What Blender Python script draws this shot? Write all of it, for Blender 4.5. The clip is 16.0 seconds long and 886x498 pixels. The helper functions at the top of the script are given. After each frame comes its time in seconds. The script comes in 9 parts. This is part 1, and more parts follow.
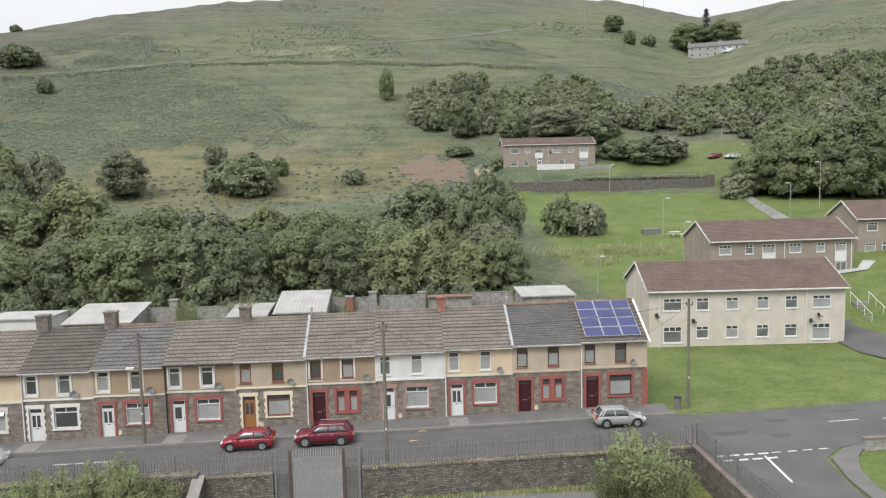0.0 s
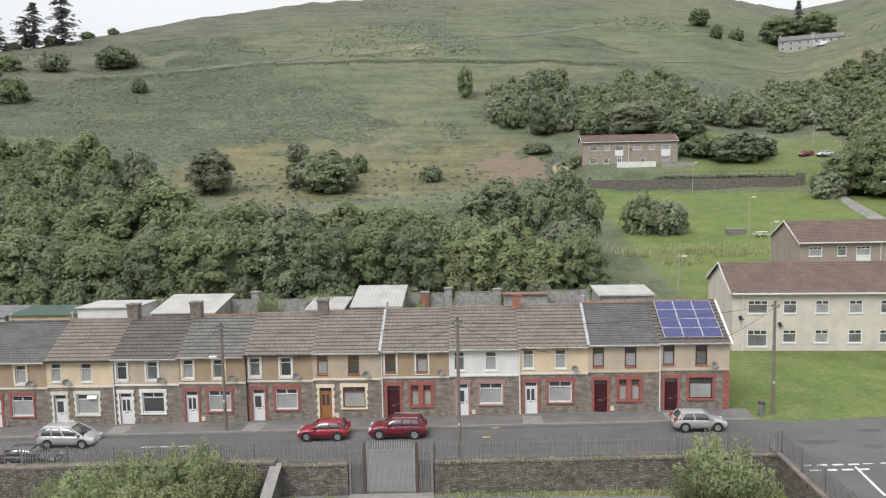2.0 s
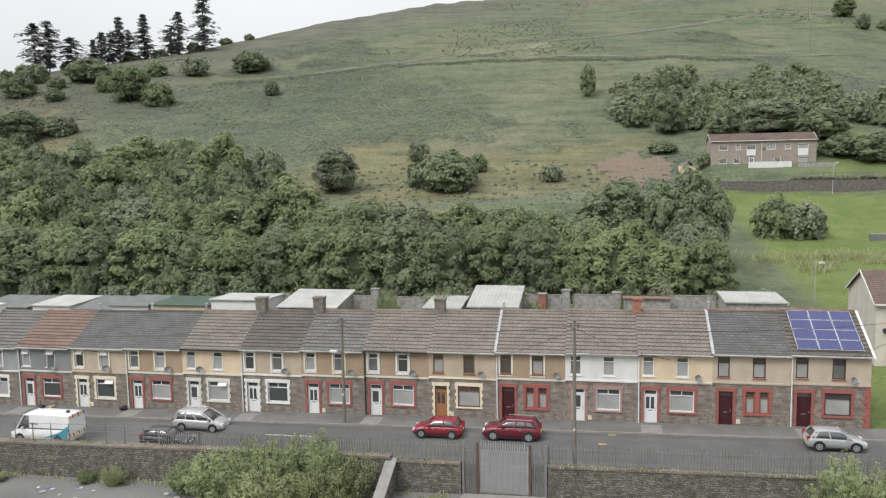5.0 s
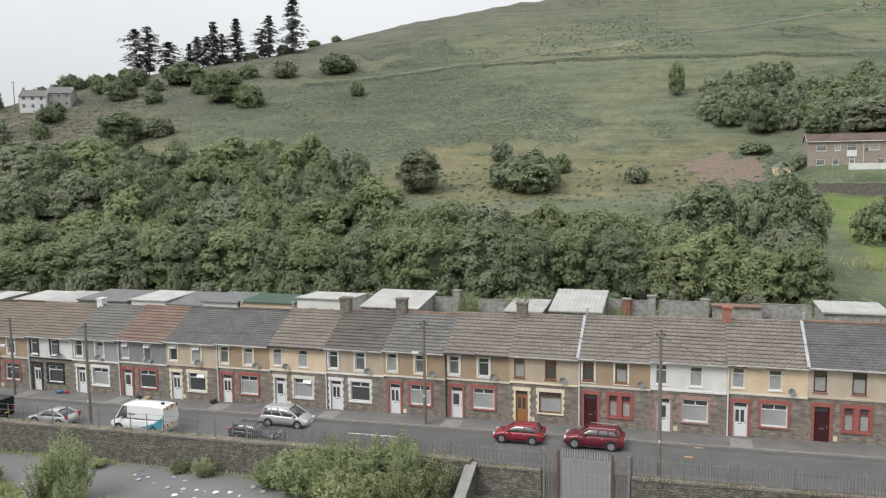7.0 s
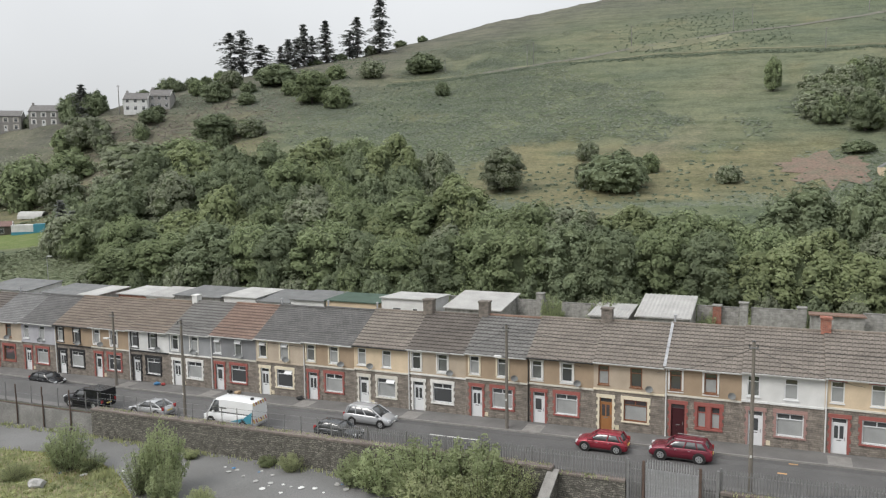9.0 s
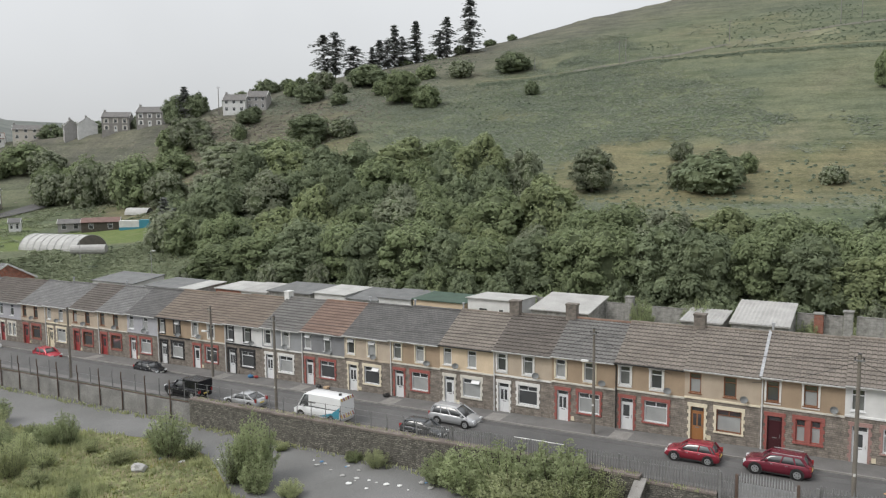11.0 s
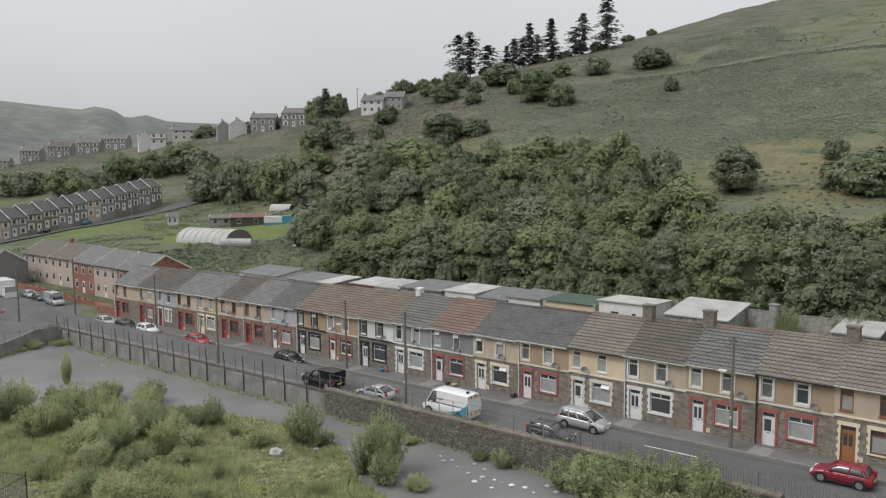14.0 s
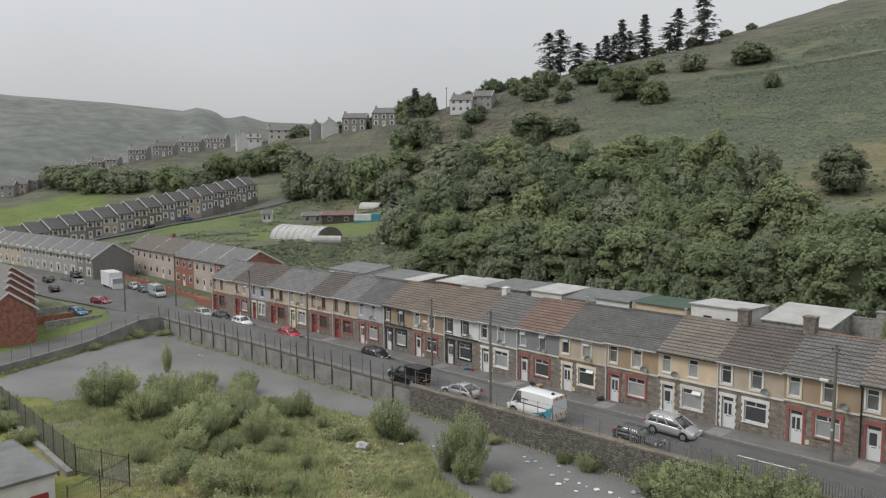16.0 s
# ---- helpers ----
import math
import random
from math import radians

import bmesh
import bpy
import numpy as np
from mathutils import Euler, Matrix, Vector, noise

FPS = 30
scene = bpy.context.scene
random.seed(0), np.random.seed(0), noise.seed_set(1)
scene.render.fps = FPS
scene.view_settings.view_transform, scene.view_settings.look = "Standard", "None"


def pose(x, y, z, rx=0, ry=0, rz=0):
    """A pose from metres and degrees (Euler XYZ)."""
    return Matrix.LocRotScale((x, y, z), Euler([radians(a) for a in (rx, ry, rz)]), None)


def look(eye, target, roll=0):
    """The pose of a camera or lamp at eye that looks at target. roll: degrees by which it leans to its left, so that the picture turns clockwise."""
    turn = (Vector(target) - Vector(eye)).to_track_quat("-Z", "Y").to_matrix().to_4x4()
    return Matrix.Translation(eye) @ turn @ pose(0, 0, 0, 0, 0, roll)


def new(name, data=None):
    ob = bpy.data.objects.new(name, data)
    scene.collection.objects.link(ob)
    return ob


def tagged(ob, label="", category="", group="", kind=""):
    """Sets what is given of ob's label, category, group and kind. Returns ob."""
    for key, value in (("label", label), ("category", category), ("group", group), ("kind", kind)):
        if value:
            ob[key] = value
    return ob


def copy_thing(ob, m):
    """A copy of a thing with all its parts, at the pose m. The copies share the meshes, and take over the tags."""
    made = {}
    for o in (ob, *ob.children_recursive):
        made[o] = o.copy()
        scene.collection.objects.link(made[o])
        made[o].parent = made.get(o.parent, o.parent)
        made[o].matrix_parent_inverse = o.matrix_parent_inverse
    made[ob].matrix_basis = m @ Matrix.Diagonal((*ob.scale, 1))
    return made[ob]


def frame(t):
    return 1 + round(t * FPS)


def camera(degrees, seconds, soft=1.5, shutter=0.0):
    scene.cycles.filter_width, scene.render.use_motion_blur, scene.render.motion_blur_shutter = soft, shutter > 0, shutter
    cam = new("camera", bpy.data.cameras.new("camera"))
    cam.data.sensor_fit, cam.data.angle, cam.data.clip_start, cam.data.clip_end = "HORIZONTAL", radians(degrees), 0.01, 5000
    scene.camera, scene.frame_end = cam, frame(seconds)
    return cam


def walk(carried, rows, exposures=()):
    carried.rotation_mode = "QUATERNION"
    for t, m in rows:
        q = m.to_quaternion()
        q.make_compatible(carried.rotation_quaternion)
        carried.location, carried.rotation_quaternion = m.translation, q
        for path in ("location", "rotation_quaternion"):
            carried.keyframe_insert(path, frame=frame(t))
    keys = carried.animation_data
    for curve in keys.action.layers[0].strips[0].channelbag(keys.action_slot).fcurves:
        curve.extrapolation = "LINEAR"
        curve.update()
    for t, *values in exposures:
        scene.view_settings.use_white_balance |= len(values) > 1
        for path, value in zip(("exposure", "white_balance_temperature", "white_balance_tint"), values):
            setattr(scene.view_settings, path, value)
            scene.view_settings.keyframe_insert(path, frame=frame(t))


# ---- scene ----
cam = camera(60.14, 16.0, soft=1.25)
# seconds, eye x y z, pitch, roll, yaw
PATH = [
    (0.0, -16.698, -51.095, 16.695, -5.915, 1.325, -3.182),
    (0.5, -16.689, -51.065, 16.661, -5.898, 1.271, -1.784),
    (1.0, -16.685, -51.043, 16.624, -5.897, 1.246, -0.317),
    (1.5, -16.662, -51.028, 16.588, -5.912, 1.206, 1.142),
    (2.0, -16.630, -51.011, 16.558, -5.945, 1.147, 2.600),
    (2.5, -16.596, -50.983, 16.541, -5.939, 1.115, 4.068),
    (3.0, -16.569, -50.937, 16.528, -5.935, 1.090, 5.538),
    (3.5, -16.551, -50.894, 16.531, -5.912, 1.071, 7.017),
    (4.0, -16.542, -50.860, 16.552, -5.894, 1.053, 8.518),
    (6.5, -16.713, -50.773, 16.813, -5.791, 0.806, 16.061),
    (7.0, -16.740, -50.738, 16.908, -5.808, 0.772, 17.610),
    (7.5, -16.759, -50.703, 16.998, -5.806, 0.740, 19.150),
    (8.0, -16.766, -50.681, 17.073, -5.840, 0.718, 20.682),
    (8.5, -16.777, -50.661, 17.149, -5.859, 0.714, 22.230),
    (9.0, -16.812, -50.640, 17.235, -5.855, 0.739, 23.859),
    (11.5, -16.874, -50.592, 17.418, -5.866, 0.549, 32.023),
    (12.0, -16.874, -50.591, 17.464, -5.858, 0.534, 33.664),
    (12.5, -16.873, -50.585, 17.495, -5.864, 0.506, 35.292),
    (13.0, -16.871, -50.570, 17.501, -5.885, 0.485, 36.914),
    (13.5, -16.877, -50.536, 17.489, -5.904, 0.463, 38.551),
    (14.0, -16.896, -50.490, 17.476, -5.891, 0.438, 40.220),
    (14.5, -16.913, -50.448, 17.466, -5.884, 0.412, 41.878),
    (15.0, -16.925, -50.424, 17.458, -5.876, 0.386, 43.534),
    (15.5, -16.927, -50.420, 17.446, -5.879, 0.352, 45.176),
    (16.0, -16.920, -50.426, 17.431, -5.905, 0.312, 46.771),
]
walk(cam, [(t, pose(x, y, z, 90 + p, r, w)) for t, x, y, z, p, r, w in PATH], [(0.0, 1.02), (3.5, 1.02), (7.0, 0.94), (9.0, 0.86), (12.5, 0.68), (16.0, 0.52)])

# ---- world and light ----
world = bpy.data.worlds.new("world")
scene.world = world
world.use_nodes = True
wn, wl = world.node_tree.nodes, world.node_tree.links
wn.clear()
sky = wn.new("ShaderNodeTexSky")
sky.sky_type, sky.sun_disc = "NISHITA", False
SUN_EL, SUN_AZ = 48.0, 215.0
sky.sun_elevation, sky.sun_rotation = radians(SUN_EL), radians(SUN_AZ)
sky.dust_density, sky.air_density = 4.0, 1.0
hsv = wn.new("ShaderNodeHueSaturation")
hsv.inputs["Saturation"].default_value = 0.25
grey = wn.new("ShaderNodeMixRGB")
grey.inputs[0].default_value = 0.75
grey.inputs[2].default_value = (6.3, 6.45, 6.6, 1)
cl_tc = wn.new("ShaderNodeTexCoord")
cl = wn.new("ShaderNodeTexNoise")
cl.inputs["Scale"].default_value = 2.2
cl.inputs["Detail"].default_value = 4
clm = wn.new("ShaderNodeMapRange")
clm.inputs[1].default_value, clm.inputs[2].default_value = 0.3, 0.7
clm.inputs[3].default_value, clm.inputs[4].default_value = 0.94, 1.06
clx = wn.new("ShaderNodeVectorMath")
clx.operation = "SCALE"
wsep = wn.new("ShaderNodeSeparateXYZ")
wgr = wn.new("ShaderNodeMapRange")
wgr.inputs[1].default_value, wgr.inputs[2].default_value = 0.0, 1.0
wgr.inputs[3].default_value, wgr.inputs[4].default_value = 0.5, 1.35
wmul = wn.new("ShaderNodeMath")
wmul.operation = "MULTIPLY"
bg = wn.new("ShaderNodeBackground")
bg.inputs[1].default_value = 0.12
wo = wn.new("ShaderNodeOutputWorld")
wl.new(sky.outputs[0], hsv.inputs["Color"])
wl.new(hsv.outputs[0], grey.inputs[1])
wl.new(cl_tc.outputs["Generated"], cl.inputs["Vector"])
wl.new(cl.outputs["Fac"], clm.inputs[0])
wl.new(grey.outputs[0], clx.inputs[0])
wl.new(cl_tc.outputs["Generated"], wsep.inputs[0])
wl.new(wsep.outputs[2], wgr.inputs[0])
wl.new(wgr.outputs[0], wmul.inputs[0])
wl.new(clm.outputs[0], wmul.inputs[1])
wl.new(wmul.outputs[0], clx.inputs["Scale"])
wl.new(clx.outputs[0], bg.inputs[0])
wl.new(bg.outputs[0], wo.inputs[0])
sun_data = bpy.data.lights.new("sun", "SUN")
sun_data.energy, sun_data.angle, sun_data.color = 1.0, radians(25), (1.0, 0.96, 0.9)
sun = new("sun", sun_data)
sun.matrix_world = look((0, 0, 100), (math.sin(radians(SUN_AZ)) * -60 , math.cos(radians(SUN_AZ)) * -60, 100 - 60 * math.tan(radians(SUN_EL))))


# ---- materials ----
def soft(c, k=0.82):
    """A colour drawn a little towards grey."""
    g = 0.3 * c[0] + 0.59 * c[1] + 0.11 * c[2]
    return tuple(g + (v - g) * k for v in c)


def mat(name, col, rough=0.85, var=0.25, scale=1.5, fine=18.0, bump=0.15, col2=None, obj_var=0.0, metal=0.0, dist=0.03, spec=0.3):
    """Matte surface with a broad and a fine variation, and fine relief."""
    col, col2 = soft(col), col2 and soft(col2)
    m = bpy.data.materials.new(name)
    m.use_nodes = True
    n, l = m.node_tree.nodes, m.node_tree.links
    b = n["Principled BSDF"]
    b.inputs["Roughness"].default_value, b.inputs["Metallic"].default_value = rough, metal
    b.inputs["Specular IOR Level"].default_value = spec
    tc = n.new("ShaderNodeTexCoord")
    n1 = n.new("ShaderNodeTexNoise")
    n1.inputs["Scale"].default_value, n1.inputs["Detail"].default_value = scale, 5
    n2 = n.new("ShaderNodeTexNoise")
    n2.inputs["Scale"].default_value, n2.inputs["Detail"].default_value = fine, 4
    l.new(tc.outputs["Object"], n1.inputs["Vector"])
    l.new(tc.outputs["Object"], n2.inputs["Vector"])
    ramp = n.new("ShaderNodeValToRGB")
    c2 = col2 or tuple(c * (1 - var) for c in col)
    ramp.color_ramp.elements[0].position, ramp.color_ramp.elements[1].position = 0.33, 0.66
    ramp.color_ramp.elements[0].color, ramp.color_ramp.elements[1].color = (*c2, 1), (*col, 1)
    l.new(n1.outputs["Fac"], ramp.inputs[0])
    mr = n.new("ShaderNodeMapRange")
    mr.inputs[1].default_value, mr.inputs[2].default_value = 0.3, 0.7
    mr.inputs[3].default_value, mr.inputs[4].default_value = 1 - var * 0.7, 1 + var * 0.7
    l.new(n2.outputs["Fac"], mr.inputs[0])
    mul = n.new("ShaderNodeVectorMath")
    mul.operation = "SCALE"
    l.new(ramp.outputs[0], mul.inputs[0])
    last = mr.outputs[0]
    if obj_var:
        oi = n.new("ShaderNodeObjectInfo")
        ov = n.new("ShaderNodeMapRange")
        ov.inputs[3].default_value, ov.inputs[4].default_value = 1 - obj_var, 1 + obj_var
        l.new(oi.outputs["Random"], ov.inputs[0])
        mm = n.new("ShaderNodeMath")
        mm.operation = "MULTIPLY"
        l.new(ov.outputs[0], mm.inputs[0])
        l.new(last, mm.inputs[1])
        last = mm.outputs[0]
    l.new(last, mul.inputs["Scale"])
    l.new(mul.outputs[0], b.inputs["Base Color"])
    if bump:
        bp = n.new("ShaderNodeBump")
        bp.inputs["Strength"].default_value, bp.inputs["Distance"].default_value = bump, dist
        l.new(n2.outputs["Fac"], bp.inputs["Height"])
        l.new(bp.outputs[0], b.inputs["Normal"])
    return m


def leafy(name, col, col2, obj_var=0.2, scale=0.25, through_light=0.4):
    """Foliage: matte leaves that let part of the light through, with broad patches of tone."""
    # the raised blue puts some of the valley's haze into leaf colours
    col, col2 = ((c[0] * 1.04, c[1], c[2] * 1.22) for c in (col, col2))
    m = mat(name, col, 0.75, 0.3, scale, 1.6, 0.0, col2=col2, obj_var=obj_var, spec=0.15)
    n, l = m.node_tree.nodes, m.node_tree.links
    b, out = n["Principled BSDF"], n["Material Output"]
    src = b.inputs["Base Color"].links[0].from_socket
    tr, mx = n.new("ShaderNodeBsdfTranslucent"), n.new("ShaderNodeMixShader")
    mx.inputs[0].default_value = through_light
    l.new(src, tr.inputs[0])
    l.new(b.outputs[0], mx.inputs[1])
    l.new(tr.outputs[0], mx.inputs[2])
    l.new(mx.outputs[0], out.inputs[0])
    return m


def masonry(name, cols, mortar, bw, bh, rough=0.9, mort=0.02, bump=0.6, squash=1.0, wild=1.0):
    """Coursed stone or brick on upright faces: courses run along local x or y, heights along z."""
    m = bpy.data.materials.new(name)
    m.use_nodes = True
    n, l = m.node_tree.nodes, m.node_tree.links
    b = n["Principled BSDF"]
    b.inputs["Roughness"].default_value = rough
    b.inputs["Specular IOR Level"].default_value = 0.2
    tc = n.new("ShaderNodeTexCoord")
    sx = n.new("ShaderNodeSeparateXYZ")
    l.new(tc.outputs["Object"], sx.inputs[0])
    ad = n.new("ShaderNodeMath")
    l.new(sx.outputs[0], ad.inputs[0])
    l.new(sx.outputs[1], ad.inputs[1])
    wob = n.new("ShaderNodeTexNoise")
    wob.inputs["Scale"].default_value = 1.3
    l.new(tc.outputs["Object"], wob.inputs["Vector"])
    wz = n.new("ShaderNodeMath")
    wz.operation = "MULTIPLY_ADD"
    wz.inputs[1].default_value = bh * 1.2 * wild
    l.new(wob.outputs["Fac"], wz.inputs[0])
    l.new(sx.outputs[2], wz.inputs[2])
    cx = n.new("ShaderNodeCombineXYZ")
    wob2 = n.new("ShaderNodeTexNoise")
    wob2.inputs["Scale"].default_value = 3.1
    l.new(tc.outputs["Object"], wob2.inputs["Vector"])
    wx = n.new("ShaderNodeMath")
    wx.operation = "MULTIPLY_ADD"
    wx.inputs[1].default_value = bw * 0.5 * wild
    l.new(wob2.outputs["Fac"], wx.inputs[0])
    l.new(ad.outputs[0], wx.inputs[2])
    l.new(wx.outputs[0], cx.inputs[0])
    l.new(wz.outputs[0], cx.inputs[1])
    bt = n.new("ShaderNodeTexBrick")
    bt.inputs["Scale"].default_value = 1.0
    bt.inputs["Brick Width"].default_value, bt.inputs["Row Height"].default_value = bw, bh
    bt.inputs["Mortar Size"].default_value, bt.inputs["Mortar Smooth"].default_value = mort, 0.3
    bt.inputs["Color1"].default_value, bt.inputs["Color2"].default_value = (*cols[0], 1), (*cols[1], 1)
    bt.inputs["Mortar"].default_value = (*mortar, 1)
    bt.squash, bt.squash_frequency = squash, 3
    l.new(cx.outputs[0], bt.inputs["Vector"])
    n2 = n.new("ShaderNodeTexNoise")
    n2.inputs["Scale"].default_value, n2.inputs["Detail"].default_value = 2.4, 6
    l.new(tc.outputs["Object"], n2.inputs["Vector"])
    mr = n.new("ShaderNodeMapRange")
    mr.inputs[1].default_value, mr.inputs[2].default_value = 0.3, 0.7
    mr.inputs[3].default_value, mr.inputs[4].default_value = 0.68, 1.28
    l.new(n2.outputs["Fac"], mr.inputs[0])
    mul = n.new("ShaderNodeVectorMath")
    mul.operation = "SCALE"
    l.new(bt.outputs["Color"], mul.inputs[0])
    l.new(mr.outputs[0], mul.inputs["Scale"])
    l.new(mul.outputs[0], b.inputs["Base Color"])
    bp = n.new("ShaderNodeBump")
    bp.invert = True
    bp.inputs["Strength"].default_value, bp.inputs["Distance"].default_value = bump, 0.03
    l.new(bt.outputs["Fac"], bp.inputs["Height"])
    l.new(bp.outputs[0], b.inputs["Normal"])
    return m


M = {}
M["stone"] = masonry("pennant_stone", ((0.262, 0.228, 0.194), (0.172, 0.152, 0.133)), (0.145, 0.13, 0.114), 0.32, 0.13, squash=0.6, mort=0.018)
M["wallstone"] = masonry("rubble_stone", ((0.22, 0.205, 0.178), (0.1, 0.096, 0.086)), (0.085, 0.082, 0.07), 0.3, 0.13, mort=0.026, bump=1.0, squash=0.5, wild=3.0)
M["brick"] = masonry("red_brick", ((0.33, 0.13, 0.09), (0.25, 0.10, 0.075)), (0.25, 0.2, 0.17), 0.225, 0.075, mort=0.008)
M["block"] = masonry("concrete_block", ((0.3, 0.295, 0.28), (0.25, 0.245, 0.23)), (0.2, 0.2, 0.19), 0.45, 0.22, mort=0.012)
M["retain"] = masonry("retaining_wall", ((0.145, 0.132, 0.12), (0.11, 0.102, 0.095)), (0.09, 0.085, 0.078), 0.6, 0.3, mort=0.03)
for nm, c in dict(beige=(0.44, 0.36, 0.27), tan=(0.42, 0.34, 0.25), brown=(0.34, 0.245, 0.155), cream=(0.6, 0.465, 0.305), white=(0.6, 0.6, 0.59), grey=(0.2, 0.205, 0.215), midgrey=(0.27, 0.28, 0.29), lilac=(0.36, 0.36, 0.39), flatcream=(0.53, 0.485, 0.42), flatbrown=(0.29, 0.24, 0.20), pink=(0.42, 0.34, 0.29), darkrender=(0.2, 0.19, 0.18)).items():
    M[nm] = mat("render_" + nm, c, 0.92, 0.16, 0.9, 30.0, 0.25)
for nm, c in dict(q_red=(0.31, 0.085, 0.068), q_pink=(0.33, 0.19, 0.165), q_white=(0.64, 0.63, 0.6), q_cream=(0.66, 0.58, 0.42), q_black=(0.025, 0.025, 0.027), q_beige=(0.56, 0.53, 0.46)).items():
    M[nm] = mat("paint_" + nm[2:], c, 0.6, 0.12, 3.0, 25.0, 0.15)
for nm, c in dict(d_white=(0.62, 0.63, 0.64), d_maroon=(0.055, 0.012, 0.016), d_wood=(0.32, 0.13, 0.03), d_red=(0.3, 0.03, 0.03), d_cream=(0.6, 0.52, 0.36), f_white=(0.62, 0.63, 0.64), f_brown=(0.2, 0.075, 0.03), f_dark=(0.07, 0.03, 0.03), f_red=(0.33, 0.07, 0.05), plastic_white=(0.6, 0.6, 0.59), plastic_black=(0.03, 0.03, 0.03)).items():
    M[nm] = mat("trim_" + nm[2:], c, 0.4, 0.06, 4.0, 30.0, 0.03)
M["oldplastic"] = mat("weathered_white_plastic", (0.4, 0.4, 0.385), 0.55, 0.25, 1.2, 14.0, 0.05)
for nm, c in dict(r_brown=(0.195, 0.163, 0.135), r_grey=(0.152, 0.146, 0.14), r_dark=(0.125, 0.105, 0.09), r_slate=(0.1, 0.098, 0.097), r_red=(0.21, 0.125, 0.09), r_rust=(0.188, 0.143, 0.108), r_lead=(0.36, 0.37, 0.39), r_flat=(0.185, 0.105, 0.088), r_pale=(0.142, 0.141, 0.142)).items():
    M[nm] = mat("roof_" + nm[2:], c, 0.8, 0.3, 1.1, 9.0, 0.3)
def tiles(name, col, tw, th, stagger, joint, cvar=0.18):
    """Roof covering: single tiles of slightly different tone, with darker joints."""
    m = mat("roof_" + name, col, 0.8, 0.22, 0.7, 9.0, 0.25)
    n, l = m.node_tree.nodes, m.node_tree.links
    b = n["Principled BSDF"]
    src = b.inputs["Base Color"].links[0].from_socket
    tc = n["Texture Coordinate"]
    br = n.new("ShaderNodeTexBrick")
    br.offset, br.squash = stagger, 1.0
    br.inputs["Scale"].default_value = 1.0
    br.inputs["Brick Width"].default_value, br.inputs["Row Height"].default_value = tw, th
    br.inputs["Mortar Size"].default_value, br.inputs["Mortar Smooth"].default_value = 0.022, 0.4
    br.inputs["Color1"].default_value = (1 - cvar, 1 - cvar, 1 - cvar, 1)
    br.inputs["Color2"].default_value = (1 + cvar, 1 + cvar * 0.9, 1 + cvar * 0.8, 1)
    br.inputs["Mortar"].default_value = (joint, joint, joint, 1)
    mp = n.new("ShaderNodeMapping")
    mp.inputs["Location"].default_value = (0, 0.28, 0)
    l.new(tc.outputs["Object"], mp.inputs[0])
    l.new(mp.outputs[0], br.inputs["Vector"])
    mx = n.new("ShaderNodeMixRGB")
    mx.blend_type = "MULTIPLY"
    mx.inputs[0].default_value = 1.0
    l.new(src, mx.inputs[1])
    l.new(br.outputs["Color"], mx.inputs[2])
    l.new(mx.outputs[0], b.inputs["Base Color"])
    return m


for nm in ("r_brown", "r_grey", "r_dark", "r_red", "r_rust"):
    c = tuple(M[nm].node_tree.nodes["Color Ramp"].color_ramp.elements[1].color)[:3]
    M["t" + nm[1:]] = tiles(nm[2:] + "_tiles", tuple(v * 0.96 for v in c), 4.7 / 15, 3.93 / 12, 0.0, 0.7, 0.1)
for nm in ("r_slate", "r_pale"):
    c = tuple(M[nm].node_tree.nodes["Color Ramp"].color_ramp.elements[1].color)[:3]
    M["t" + nm[1:]] = tiles(nm[2:] + "_slates", tuple(v * 1.05 for v in c), 0.3, 3.93 / 18, 0.5, 0.7, 0.14)
M["t_flat"] = tiles("flat_tiles", (0.148, 0.1, 0.082), 0.36, 4.6 / 16, 0.0, 0.62, 0.1)
M["asphalt"] = mat("asphalt", (0.106, 0.104, 0.103), 0.9, 0.22, 0.35, 22.0, 0.2)
M["yardtar"] = mat("old_tarmac", (0.172, 0.171, 0.17), 0.92, 0.3, 0.12, 14.0, 0.2, col2=(0.12, 0.12, 0.115))
M["pave"] = mat("pavement", (0.15, 0.145, 0.14), 0.92, 0.22, 0.8, 22.0, 0.2)
M["kerb"] = mat("kerbstone", (0.24, 0.23, 0.215), 0.9, 0.2, 2.0, 20.0, 0.2)
M["concrete"] = mat("concrete", (0.23, 0.225, 0.21), 0.92, 0.35, 0.7, 10.0, 0.3)
M["line"] = mat("road_paint", (0.6, 0.6, 0.57), 0.7, 0.3, 2.0, 14.0, 0.05)
M["steel"] = mat("galvanised_steel", (0.19, 0.19, 0.19), 0.6, 0.2, 3.0, 20.0, 0.05, metal=0.2)
M["gatesteel"] = mat("pale_galvanised_sheet", (0.3, 0.305, 0.31), 0.6, 0.2, 1.5, 12.0, 0.05, metal=0.2)
M["rust"] = mat("rusted_steel", (0.11, 0.072, 0.055), 0.8, 0.35, 2.0, 15.0, 0.1)
M["pole"] = mat("weathered_timber", (0.175, 0.155, 0.13), 0.9, 0.25, 1.0, 20.0, 0.3)
M["sheetwhite"] = mat("white_roof_sheet", (0.37, 0.365, 0.35), 0.7, 0.2, 0.6, 12.0, 0.1)
M["sheetgreen"] = mat("green_felt", (0.06, 0.10, 0.075), 0.9, 0.2, 0.8, 12.0, 0.1)
M["sheetgrey"] = mat("grey_felt", (0.16, 0.165, 0.165), 0.9, 0.25, 0.8, 12.0, 0.1)
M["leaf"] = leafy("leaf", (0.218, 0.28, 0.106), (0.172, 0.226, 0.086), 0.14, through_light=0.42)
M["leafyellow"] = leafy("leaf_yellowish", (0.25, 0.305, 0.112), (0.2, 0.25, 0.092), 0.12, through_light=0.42)
